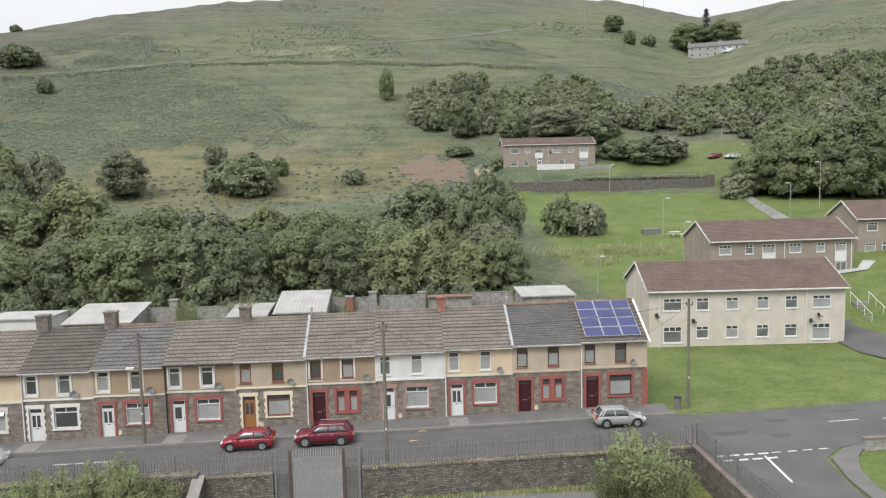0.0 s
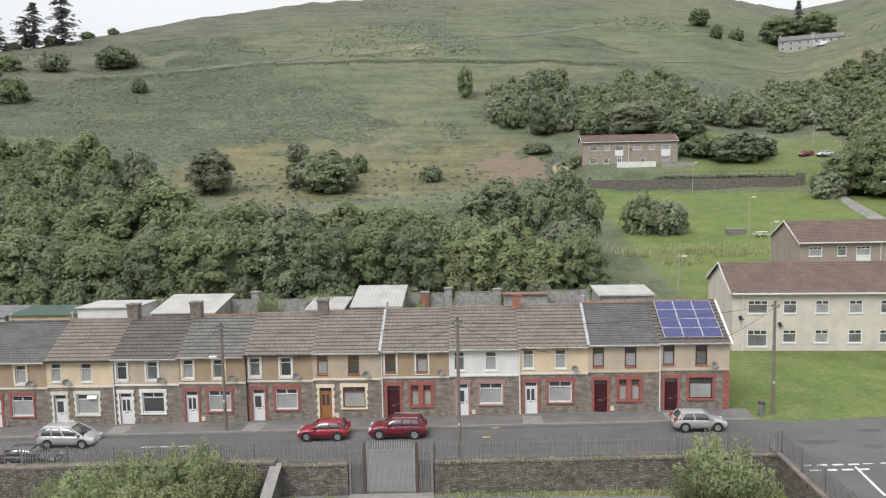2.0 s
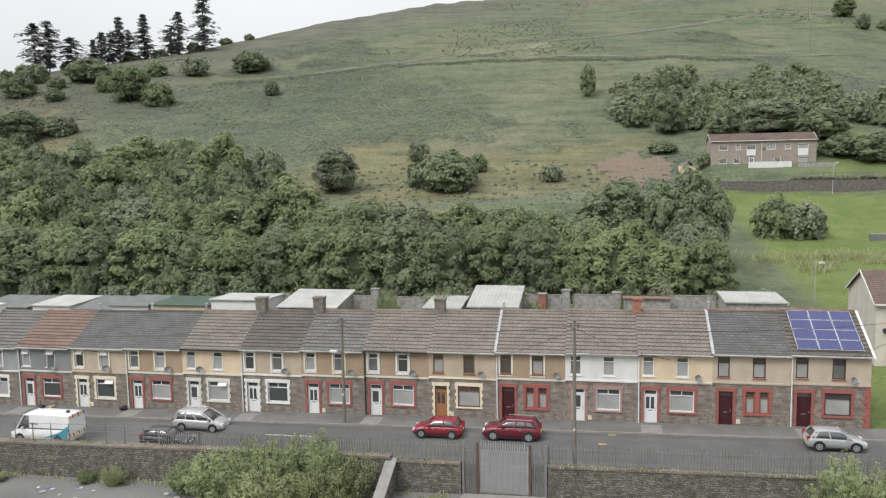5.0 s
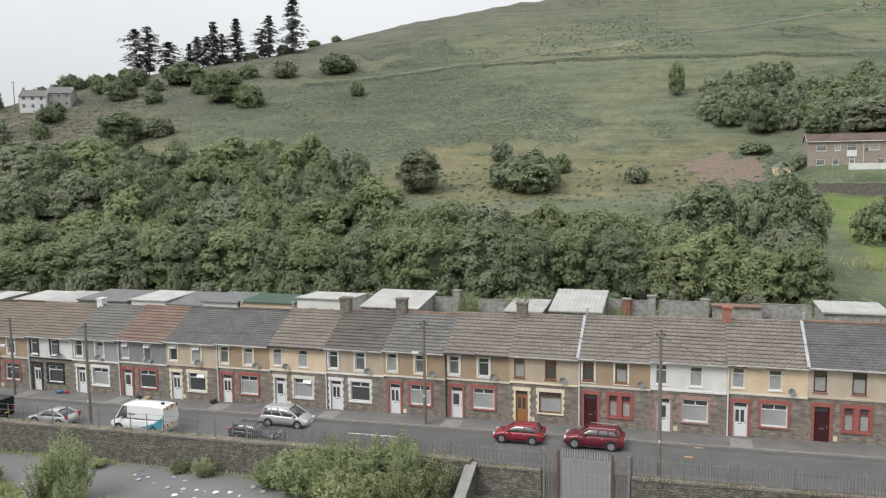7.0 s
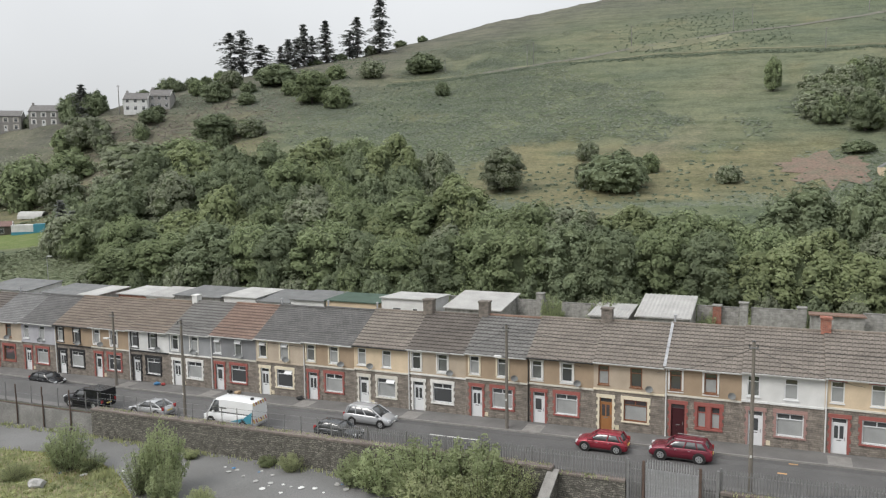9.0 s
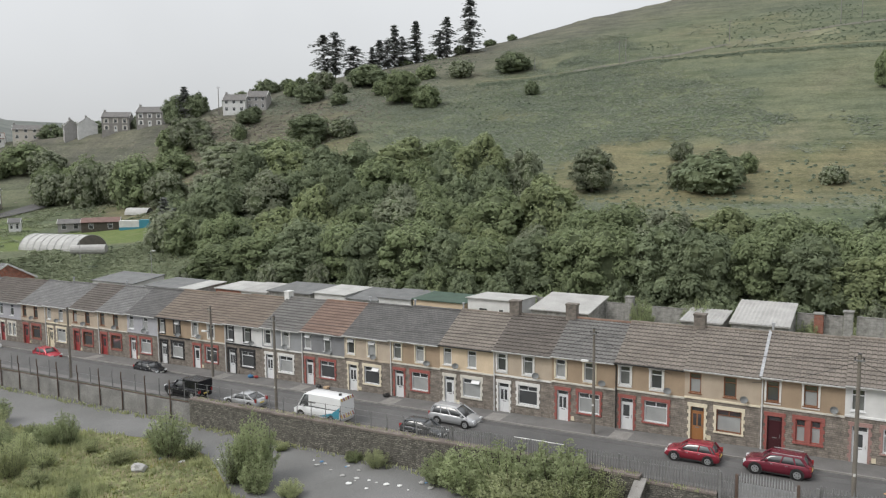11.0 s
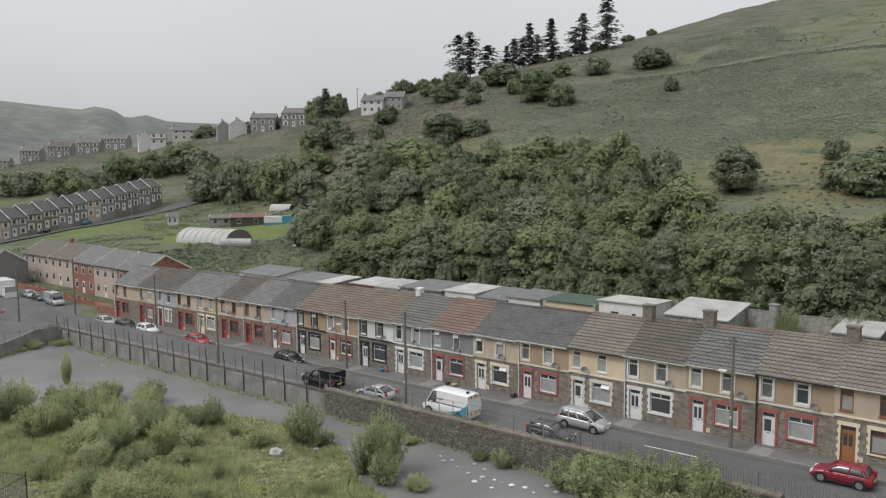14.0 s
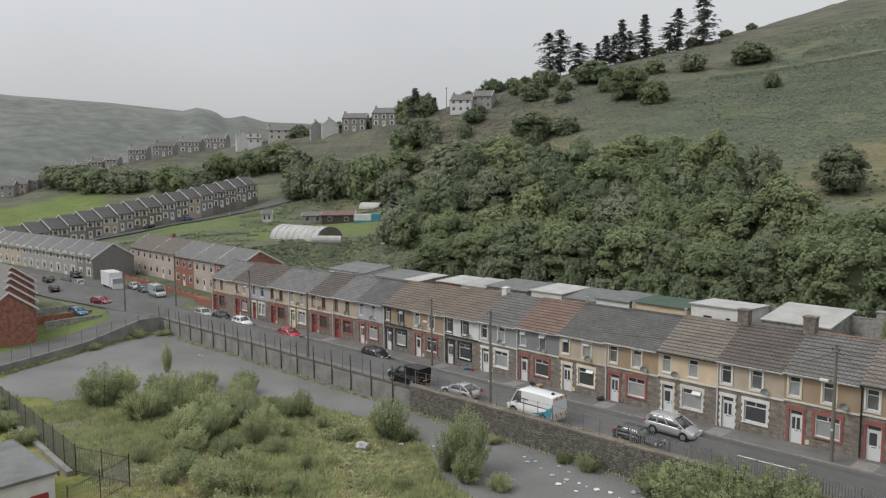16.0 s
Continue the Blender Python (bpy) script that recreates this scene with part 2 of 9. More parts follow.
# lightened for the far trees, with haze worked into the tone
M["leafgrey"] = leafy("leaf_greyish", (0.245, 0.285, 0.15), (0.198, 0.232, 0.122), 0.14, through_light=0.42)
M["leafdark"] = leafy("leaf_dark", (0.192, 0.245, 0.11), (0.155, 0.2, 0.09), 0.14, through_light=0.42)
# darker than any leaf tone, to paint the shade deep in the crowns
M["leafinner"] = mat("inner_shade", (0.13, 0.162, 0.076), 0.95, 0.3, 0.6, 3.0, 0.0)
# paler than real needles: the haze before the ridge is painted in
M["needle"] = leafy("conifer_needles", (0.27, 0.295, 0.23), (0.22, 0.245, 0.19), 0.1, 0.6, 0.6)
M["bark"] = mat("bark", (0.10, 0.085, 0.07), 0.95, 0.3, 2.0, 12.0, 0.4)
M["willow"] = leafy("buddleia_leaf", (0.4, 0.455, 0.18), (0.31, 0.36, 0.14), 0.15, 0.5, 0.5)


def glass_mat():
    m = bpy.data.materials.new("window_glass")
    m.use_nodes = True
    n, l = m.node_tree.nodes, m.node_tree.links
    b = n["Principled BSDF"]
    b.inputs["Base Color"].default_value = (0.055, 0.058, 0.06, 1)
    b.inputs["Roughness"].default_value = 0.06
    b.inputs["Specular IOR Level"].default_value = 1.0
    return m


M["glass"] = glass_mat()
M["dimcurtain"] = mat("drawn_curtain", (0.15, 0.16, 0.15), 0.8, 0.35, 1.2, 20.0, 0.1)
M["curtain"] = mat("net_curtain", (0.3, 0.31, 0.305), 0.9, 0.2, 1.0, 30.0, 0.1)


# ---- building helpers ----
def part(name, bm, material, parent=None, label="", smooth=False):
    me = bpy.data.meshes.new(name)
    bm.to_mesh(me)
    bm.free()
    me.materials.append(material)
    if smooth:
        me.polygons.foreach_set("use_smooth", [True] * len(me.polygons))
    ob = new(name, me)
    ob.parent = parent
    return tagged(ob, label) if label else ob


def thing(name, label, category, loc=(0, 0, 0), rz=0.0, group="", kind="", ry=0.0):
    ob = new(name)
    ob.matrix_world = pose(*loc, 0, ry, rz)
    return tagged(ob, label, category, group, kind)


def box(bm, x0, x1, y0, y1, z0, z1, shear=0.0):
    """An upright box; shear lifts z along x."""
    vs = [bm.verts.new((x, y, z + shear * x)) for z in (z0, z1) for y in (y0, y1) for x in (x0, x1)]
    for f in ((0, 2, 3, 1), (4, 5, 7, 6), (0, 1, 5, 4), (2, 6, 7, 3), (0, 4, 6, 2), (1, 3, 7, 5)):
        bm.faces.new([vs[i] for i in f])


def boxes(*rows):
    bm = bmesh.new()
    for r in rows:
        box(bm, *r)
    return bm


def quad(bm, a, b, c, d):
    return bm.faces.new([bm.verts.new(p) for p in (a, b, c, d)])


def prism(bm, p, q, r0, r1=None, n=8):
    """A tapered round bar from p to q."""
    p, q, r1 = Vector(p), Vector(q), r0 if r1 is None else r1
    w = (q - p).normalized()
    u = w.orthogonal().normalized()
    v = w.cross(u)
    a, b = [], []
    for i in range(n):
        c, s = math.cos(2 * math.pi * i / n), math.sin(2 * math.pi * i / n)
        a.append(bm.verts.new(p + (u * c + v * s) * r0))
        b.append(bm.verts.new(q + (u * c + v * s) * r1))
    for i in range(n):
        bm.faces.new((a[i], a[(i + 1) % n], b[(i + 1) % n], b[i]))
    bm.faces.new(a[::-1])
    bm.faces.new(b)


def bar(*rows, n=8):
    bm = bmesh.new()
    for r in rows:
        prism(bm, *r, n=n)
    return bm


def holed(bm, w, z0, z1, holes, y=0.0, deep=0.14, shear=0.0, x0=0.0):
    """A front wall from x0 to w and z0 to z1 with rectangular openings (xa, xb, za, zb) and their reveals."""
    xs = sorted({x0, w, *(h[0] for h in holes), *(h[1] for h in holes)})
    zs = sorted({z0, z1, *(h[2] for h in holes), *(h[3] for h in holes)})
    for xa, xb in zip(xs, xs[1:]):
        for za, zb in zip(zs, zs[1:]):
            if not any(h[0] <= xa and xb <= h[1] and h[2] <= za and zb <= h[3] for h in holes):
                quad(bm, (xa, y, za), (xb, y, za), (xb, y, zb), (xa, y, zb))
    for xa, xb, za, zb in holes:
        for a, b in (((xa, za), (xb, za)), ((xb, za), (xb, zb)), ((xb, zb), (xa, zb)), ((xa, zb), (xa, za))):
            quad(bm, (a[0], y, a[1]), (b[0], y, b[1]), (b[0], y + deep, b[1]), (a[0], y + deep, a[1]))


S = lambda x: 0.021 * max(-135.0, min(60.0, x))  # the street falls gently to the west

# ---- ground ----
CX, CY = -17.0, -51.0  # the middle of the valley bend, from which the hill's form is told
AZ = (-60, -35, -27, -21.6, -16, -5, 4, 12, 20, 26, 31, 40, 47, 50, 53.5, 56, 60, 63, 66, 70, 76, 95, 120)
CREST_R = (520, 520, 520, 650, 560, 480, 460, 430, 400, 370, 340, 320, 298, 305, 322, 338, 362, 382, 398, 425, 440, 420, 420)
CREST_EL = (10.0, 10.9, 10.55, 9.95, 11.5, 12.5, 12.5, 11.9, 10.65, 9.2, 8.1, 6.5, 4.5, 3.5, 2.95, 2.65, 2.15, 1.65, 1.2, 0.55, -0.9, -2.5, -2.6)
BENCH_Z = (10.5, 10.5, 10.5, 10.5, 10.5, 11.3, 12, 11.5, 11, 10, 8.5, 6, 4, 3.4, 2.8, 2.5, 2.3, 2.0, 1.5, 0.0, -2.0, -2.5, -3)


def fbm(x, y, s, seed=0.0):
    return noise.fractal(Vector((x * s, y * s, seed)), 1.0, 2.0, 4)


def smooth(a, b, v):
    q = min(1.0, max(0.0, (v - a) / (b - a)))
    return q * q * (3 - 2 * q)


def yard_edge(y):
    """The yard's west side, where a low wall holds up the lane."""
    return -117.1 + 0.54 * max(0.0, -11.6 - y)


def terrain(x, y):
    base = S(max(-135.0, min(40.0, x)))
    if y < -8.2 and yard_edge(y) - 1.6 < x < 0.2:
        return base - 1.7 - 0.03 * fbm(x, y, 0.2) - (1.5 * smooth(-36, -60, y) if y < -36 else 0)
    if y < -10 and x <= -90:
        base -= 0.9 * smooth(-10, -22, y)
    dx, dy = x - CX, y - CY
    r, az = math.hypot(dx, dy), math.degrees(math.atan2(-dx, dy))
    if y > 8 and x < 2:
        base += 2.0 * smooth(8.5, 14.5, y) * smooth(2.0, -0.5, x) * smooth(-135, -118, x)
    if y < 8 or r < 64:
        return min(base, 0.14 + 0.2 * max(0.0, x - 24) + 0.05 * max(0.0, 8 - y)) if y > 0 and x > 2 else base
    r0 = 70.0 if az < 40 else min(168.0, 70 + 3.6 * (az - 40))
    rb, rc = max(165.0, r0 + 14), np.interp(az, AZ, CREST_R)
    zb, zc = np.interp(az, AZ, BENCH_Z), 17 + rc * math.tan(radians(np.interp(az, AZ, CREST_EL)))
    if r < r0:
        z = base
    elif r < rb:
        q = (r - r0) / (rb - r0) if rb > r0 else 1.0
        z = base + (zb - base) * q ** 1.15
    elif r < rc:
        q = (r - rb) / (rc - rb)
        q = q ** (1 + 1.5 * smooth(36, 58, az))
        z = zb + (zc - zb) * (0.88 * q + 0.12 * q * q * (3 - 2 * q))
        z += 2.2 * fbm(x, y, 0.012, 3.0) * min(1, q * 5) * (1 - q) + 0.5 * fbm(x, y, 0.07, 5.0) * min(1, q * 8)
    else:
        z = zc - (r - rc) * 0.22
    if az < -6.5:
        up = y - (113.8 - 0.17 * (x - 6.5))
        z += 2.4 * smooth(0.6, 3.4, up) * (1 - smooth(195, 270, r)) * smooth(-6.5, -8.2, az) * smooth(-27, -23, az)
    z = z * smooth(8, 16, y) + base * (1 - smooth(8, 16, y))
    if 2 < x < 34 and y < 27:  # the level ground on which the lowest flats stand
        z = min(z, 0.14 + 0.25 * max(0.0, y - 20) + 0.2 * max(0.0, x - 24) + 0.05 * max(0.0, 8 - y))
    return z


def lines(lo, hi, near_lo, near_hi, step, grow):
    v = list(np.arange(near_lo, near_hi + 0.01, step))
    d = step
    while v[-1] < hi:
        d *= grow
        v.append(v[-1] + d)
    d = step
    while v[0] > lo:
        d *= grow
        v.insert(0, v[0] - d)
    return v


GRID = {}


def ground_z(x, y):
    """The height of the ground sheet itself."""
    gx, gy, gz = GRID["x"], GRID["y"], GRID["z"]
    i = min(max(int(np.searchsorted(gx, x)) - 1, 0), len(gx) - 2)
    j = min(max(int(np.searchsorted(gy, y)) - 1, 0), len(gy) - 2)
    u, v = (x - gx[i]) / (gx[i + 1] - gx[i]), (y - gy[j]) / (gy[j + 1] - gy[j])
    return float((gz[j, i] * (1 - u) + gz[j, i + 1] * u) * (1 - v) + (gz[j + 1, i] * (1 - u) + gz[j + 1, i + 1] * u) * v)


def fern_cover(x, y, az, r):
    """How far bracken covers the slope, in broad drifts."""
    v = fbm(x, y, 0.014, 9.0) + 0.45 * fbm(x, y, 0.05, 4.0) + 0.25 * smooth(8, 22, az) - 0.3 * smooth(262, 300, r) - 0.35 * smooth(196, 172, r) * smooth(0, 6, az) + 0.35 * smooth(6, -2, az) * smooth(205, 190, r)
    return smooth(-0.12, 0.22, v)


def dry_cover(x, y, az, r):
    """Bleached grass: the foot of the open slope, and the bank below the hill houses."""
    v = 0.5 * fbm(x, y, 0.03, 1.0) + 0.25 * fbm(x, y, 0.11, 6.0)
    foot = smooth(150, 166, r) * smooth(214, 188, r) * smooth(-6, 0, az) * smooth(27, 20, az)
    bank = smooth(205, 235, r) * smooth(300, 270, r) * smooth(35, 40, az) * smooth(60, 52, az)
    return smooth(0.25, 0.75, v + 0.62 * max(foot, bank) + 0.12)


def ground_sheet():
    xs = sorted(set(lines(-1200, 1000, -150, 70, 2.5, 1.035)) | {-117.4, -117.0, 0.1, 0.4})
    ys = sorted(set(lines(-140, 1100, -45, 130, 2.5, 1.035)) | {-8.24, -8.12, -2.3, -1.9})
    zs = np.array([[terrain(x, y) for x in xs] for y in ys])
    GRID.update(x=np.array(xs), y=np.array(ys), z=zs)
    nx = len(xs)
    verts = [(x, y, zs[j, i]) for j, y in enumerate(ys) for i, x in enumerate(xs)]
    faces = [(j * nx + i, j * nx + i + 1, (j + 1) * nx + i + 1, (j + 1) * nx + i) for j in range(len(ys) - 1) for i in range(nx - 1)]
    me = bpy.data.meshes.new("ground")
    me.from_pydata(verts, [], faces)
    me.polygons.foreach_set("use_smooth", [True] * len(faces))
    lawn, bare, fern, dry, moor = [], [], [], [], []
    for x, y, z in verts:
        dx, dy = x - CX, y - CY
        r, az = math.hypot(dx, dy), math.degrees(math.atan2(-dx, dy))
        lw = 0.0
        if x > 0.3 and -2.2 < y < 20 or x > 6 and y < -8.6:
            lw = 1.0
        if x > 6.5 + 1.5 * fbm(y, 0, 0.1) and 18 < y and r < 166 and az < -8:
            lw = 1.0
        if az < -15 and 172 < r < 205 and az > -26:
            lw = 0.7
        if 46 < az < 61 and 174 < r < 206 and y > 22:
            lw = 0.85
        if 58.5 < az < 68 and 206 < r < 245 and y > 22:
            lw = 0.5
        if az > 70.5 and 290 < r < 370:
            lw = 1.0
        if x < yard_edge(y) - 4 and -60 < y < -10 and x > -135:
            lw = 0.9
        lawn.append(lw)
        fern.append(fern_cover(x, y, az, r))
        dry.append(dry_cover(x, y, az, r))
        moor.append(smooth(-120, 10, r - np.interp(az, AZ, CREST_R) + 22 * fbm(x, y, 0.015, 2.0)))
        bare.append(1.0 if yard_edge(y) - 1.6 < x < 0.3 and y < -8.3 else 0.0)
    for nm, vals in (("lawn", lawn), ("waste", bare), ("fern", fern), ("dry", dry), ("moor", moor)):
        at = me.attributes.new(nm, "FLOAT", "POINT")
        at.data.foreach_set("value", vals)
    return me


def ground_mat():
    m = bpy.data.materials.new("grass_and_bracken")
    m.use_nodes = True
    n, l = m.node_tree.nodes, m.node_tree.links
    b = n["Principled BSDF"]
    b.inputs["Roughness"].default_value = 0.95
    b.inputs["Specular IOR Level"].default_value = 0.1
    tc = n.new("ShaderNodeTexCoord")

    def tex(scale, detail=6, rough=0.55):
        t = n.new("ShaderNodeTexNoise")
        t.inputs["Scale"].default_value, t.inputs["Detail"].default_value, t.inputs["Roughness"].default_value = scale, detail, rough
        l.new(tc.outputs["Object"], t.inputs["Vector"])
        return t.outputs["Fac"]

    def ramp(f, *stops):
        r = n.new("ShaderNodeValToRGB")
        for k, (p, c) in enumerate(stops):
            e = r.color_ramp.elements[k] if k < 2 else r.color_ramp.elements.new(p)
            e.position, e.color = p, (*c, 1)
        l.new(f, r.inputs[0])
        return r.outputs[0]

    def mix(f, a, c, mode="MIX"):
        x = n.new("ShaderNodeMixRGB")
        x.blend_type = mode
        if isinstance(f, float):
            x.inputs[0].default_value = f
        else:
            l.new(f, x.inputs[0])
        l.new(a, x.inputs[1])
        l.new(c, x.inputs[2])
        return x.outputs[0]

    def attr(nm):
        a = n.new("ShaderNodeAttribute")
        a.attribute_name = nm
        return a.outputs["Fac"]

    # extra blue in these slope tones stands in for haze over the hill
    broad = ramp(tex(0.02, 6), (0.34, (0.092, 0.108, 0.081)), (0.48, (0.110, 0.123, 0.087)), (0.58, (0.126, 0.134, 0.093)), (0.7, (0.138, 0.132, 0.100)))
    ferns = ramp(tex(0.06, 6, 0.6), (0.34, (0.082, 0.100, 0.072)), (0.5, (0.100, 0.120, 0.080)), (0.66, (0.122, 0.138, 0.088)))
    bleached = ramp(tex(0.1, 6, 0.6), (0.34, (0.124, 0.121, 0.08)), (0.5, (0.144, 0.136, 0.088)), (0.66, (0.16, 0.153, 0.096)))
    heather = ramp(tex(0.045, 6, 0.6), (0.34, (0.090, 0.088, 0.083)), (0.5, (0.108, 0.106, 0.092)), (0.66, (0.126, 0.124, 0.103)))
    mid = ramp(tex(0.22, 7, 0.7), (0.3, (0.74, 0.77, 0.72)), (0.5, (1.0, 1.0, 1.0)), (0.72, (1.18, 1.15, 1.1)))
    fine = ramp(tex(1.3, 6, 0.75), (0.3, (0.62, 0.65, 0.6)), (0.7, (1.3, 1.27, 1.2)))
    mp = n.new("ShaderNodeMapping")
    mp.inputs["Scale"].default_value = (0.05, 0.05, 0.6)
    l.new(tc.outputs["Object"], mp.inputs[0])
    st = n.new("ShaderNodeTexNoise")
    st.inputs["Scale"].default_value, st.inputs["Detail"].default_value, st.inputs["Roughness"].default_value = 1.0, 6, 0.7
    l.new(mp.outputs[0], st.inputs["Vector"])
    terraces = ramp(st.outputs["Fac"], (0.36, (0.74, 0.79, 0.73)), (0.5, (1.0, 1.0, 1.0)), (0.64, (1.14, 1.12, 1.07)))
    slope = mix(attr("moor"), mix(attr("dry"), mix(attr("fern"), broad, ferns), bleached), heather)
    rough = mix(1.0, mix(1.0, mix(1.0, slope, mid, "MULTIPLY"), fine, "MULTIPLY"), terraces, "MULTIPLY")
    lawn = ramp(tex(0.35, 6, 0.65), (0.3, (0.092, 0.127, 0.044)), (0.5, (0.115, 0.152, 0.053)), (0.75, (0.155, 0.172, 0.078)))
    lawn = mix(0.55, mix(0.5, lawn, ramp(tex(0.09, 5, 0.6), (0.35, (0.8, 0.82, 0.8)), (0.65, (1.2, 1.14, 1.15))), "MULTIPLY"), ramp(tex(2.6, 6, 0.75), (0.32, (0.45, 0.5, 0.4)), (0.5, (1.0, 1.0, 1.0)), (0.68, (1.5, 1.42, 1.3))), "MULTIPLY")
    waste = ramp(tex(0.22, 6, 0.6), (0.32, (0.12, 0.145, 0.05)), (0.47, (0.17, 0.18, 0.065)), (0.6, (0.225, 0.195, 0.09)), (0.72, (0.17, 0.15, 0.11)))
    waste = mix(1.0, waste, fine, "MULTIPLY")
    c = mix(attr("lawn"), rough, lawn)
    c = mix(attr("waste"), c, waste)
    l.new(c, b.inputs["Base Color"])
    bp = n.new("ShaderNodeBump")
    bp.inputs["Strength"].default_value, bp.inputs["Distance"].default_value = 0.6, 0.35
    l.new(tex(1.1, 8, 0.7), bp.inputs["Height"])
    l.new(bp.outputs[0], b.inputs["Normal"])
    return m


ground = new("ground", ground_sheet())
ground.data.materials.append(ground_mat())
tagged(ground, "grassy valley side with bracken, lawns and waste ground", "ground", kind="structure")


def strip(name, pts, material, label, dz=0.02, cat="road", cell=3.0, thick=0.0, follow=S):
    """A sheet on the street's slope, from a plan outline."""
    bm = bmesh.new()
    vs = [bm.verts.new((x, y, follow(x) + dz)) for x, y in pts]
    bm.faces.new(vs)
    if thick:
        r = bmesh.ops.extrude_face_region(bm, geom=bm.faces[:])
        bmesh.ops.translate(bm, verts=[v for v in r["geom"] if isinstance(v, bmesh.types.BMVert)], vec=(0, 0, -thick))
    bmesh.ops.recalc_face_normals(bm, faces=bm.faces)
    ob = part(name, bm, material)
    return tagged(ob, label, cat, kind="structure")


KERB_Y, SOUTH_Y, WALL_Y = -2.15, -7.35, -8.1
END_X = -119.2
strip("road", [(40, -2.4), (16, -1.95), (3.2, -2.75), (1.0, KERB_Y), (-126, KERB_Y), (-131, 1.6), (-150, 2.2), (-166.4, -1.6), (-230, -8.8), (-230, -20.0), (-150, -13), (-125, -9.0), (-118.4, SOUTH_Y), (-0.6, SOUTH_Y), (0.45, -9), (0.45, -60), (5.2, -60), (5.4, -20), (5.9, -14), (6.6, -11), (8.2, -9.6), (11, -9.0), (40, -8.0)], M["asphalt"], "grey worn asphalt road with patches", 0.03)
strip("pavement_north", [(1.1, 0.0), (1.1, -1.95), (0.2, KERB_Y + 0.13), (END_X, KERB_Y + 0.13), (END_X, 0.0)], M["pave"], "dark tarmac pavement before the terrace", 0.13, "pavement", thick=0.14)
strip("kerb_north", [(1.25, KERB_Y + 0.13), (END_X, KERB_Y + 0.13), (END_X, KERB_Y), (1.25, KERB_Y)], M["kerb"], "pale stone kerb along the pavement", 0.135, "kerb", thick=0.14)
strip("pavement_south", [(0.2, SOUTH_Y), (-118.2, SOUTH_Y), (-118.2, WALL_Y), (0.2, WALL_Y)], M["pave"], "narrow tarmac pavement along the yard wall", 0.12, "pavement", thick=0.14)
strip("pavement_corner", [(5.55, -60), (5.6, -20), (6.1, -14), (6.8, -11.2), (8.4, -9.8), (11, -9.2), (40, -8.2), (40, -9.2), (11.5, -9.75), (9.2, -10.25), (8.4, -11.1), (7.4, -13), (6.95, -15), (6.8, -20), (6.8, -60)], M["pave"], "pavement round the junction corner", 0.12, "pavement", thick=0.14)


# ---- terrace ----
W, EAVE, RIDGE, DEEP = 4.7, 4.9, 6.98, 7.3


def tiled(bm, w, y0, z0, y1, z1, rows, cols, lift=0.035, wave=0.02):
    """A roof slope of lapped courses with a rolled profile, from the eave to the ridge."""
    nx = cols * 2
    for k in range(rows):
        a, b = k / rows, (k + 1) / rows
        ya, za, yb, zb = y0 + (y1 - y0) * a, z0 + (z1 - z0) * a, y0 + (y1 - y0) * b, z0 + (z1 - z0) * b
        lo, hi, under = [], [], []
        for i in range(nx + 1):
            x, d = w * i / nx, wave * (1 if i % 2 else 0)
            lo.append(bm.verts.new((x, ya, za + lift + d)))
            hi.append(bm.verts.new((x, yb, zb + d * 0.4)))
            under.append(bm.verts.new((x, ya, za)))
        for i in range(nx):
            bm.faces.new((lo[i], lo[i + 1], hi[i + 1], hi[i]))
            bm.faces.new((under[i], under[i + 1], lo[i + 1], lo[i]))


def quoins(bm, xa, xb, za, zb, wide, y=-0.05, foot=True):
    """Toothed surround of alternating long and short blocks round an opening."""
    n = max(4, round((zb - za) / 0.26))
    h = (zb - za) / n
    for k in range(n):
        e = wide if k % 2 else wide * 0.62
        box(bm, xa - e, xa - 0.002, y, 0.03, za + k * h + 0.006, za + (k + 1) * h - 0.006)
        box(bm, xb + 0.002, xb + e, y, 0.03, za + k * h + 0.006, za + (k + 1) * h - 0.006)
    box(bm, xa - wide, xb + wide, y - 0.01, 0.03, zb + 0.004, zb + 0.24)
    if foot:
        box(bm, xa - wide * 0.8, xb + wide * 0.8, y - 0.05, 0.03, za - 0.12, za - 0.004)


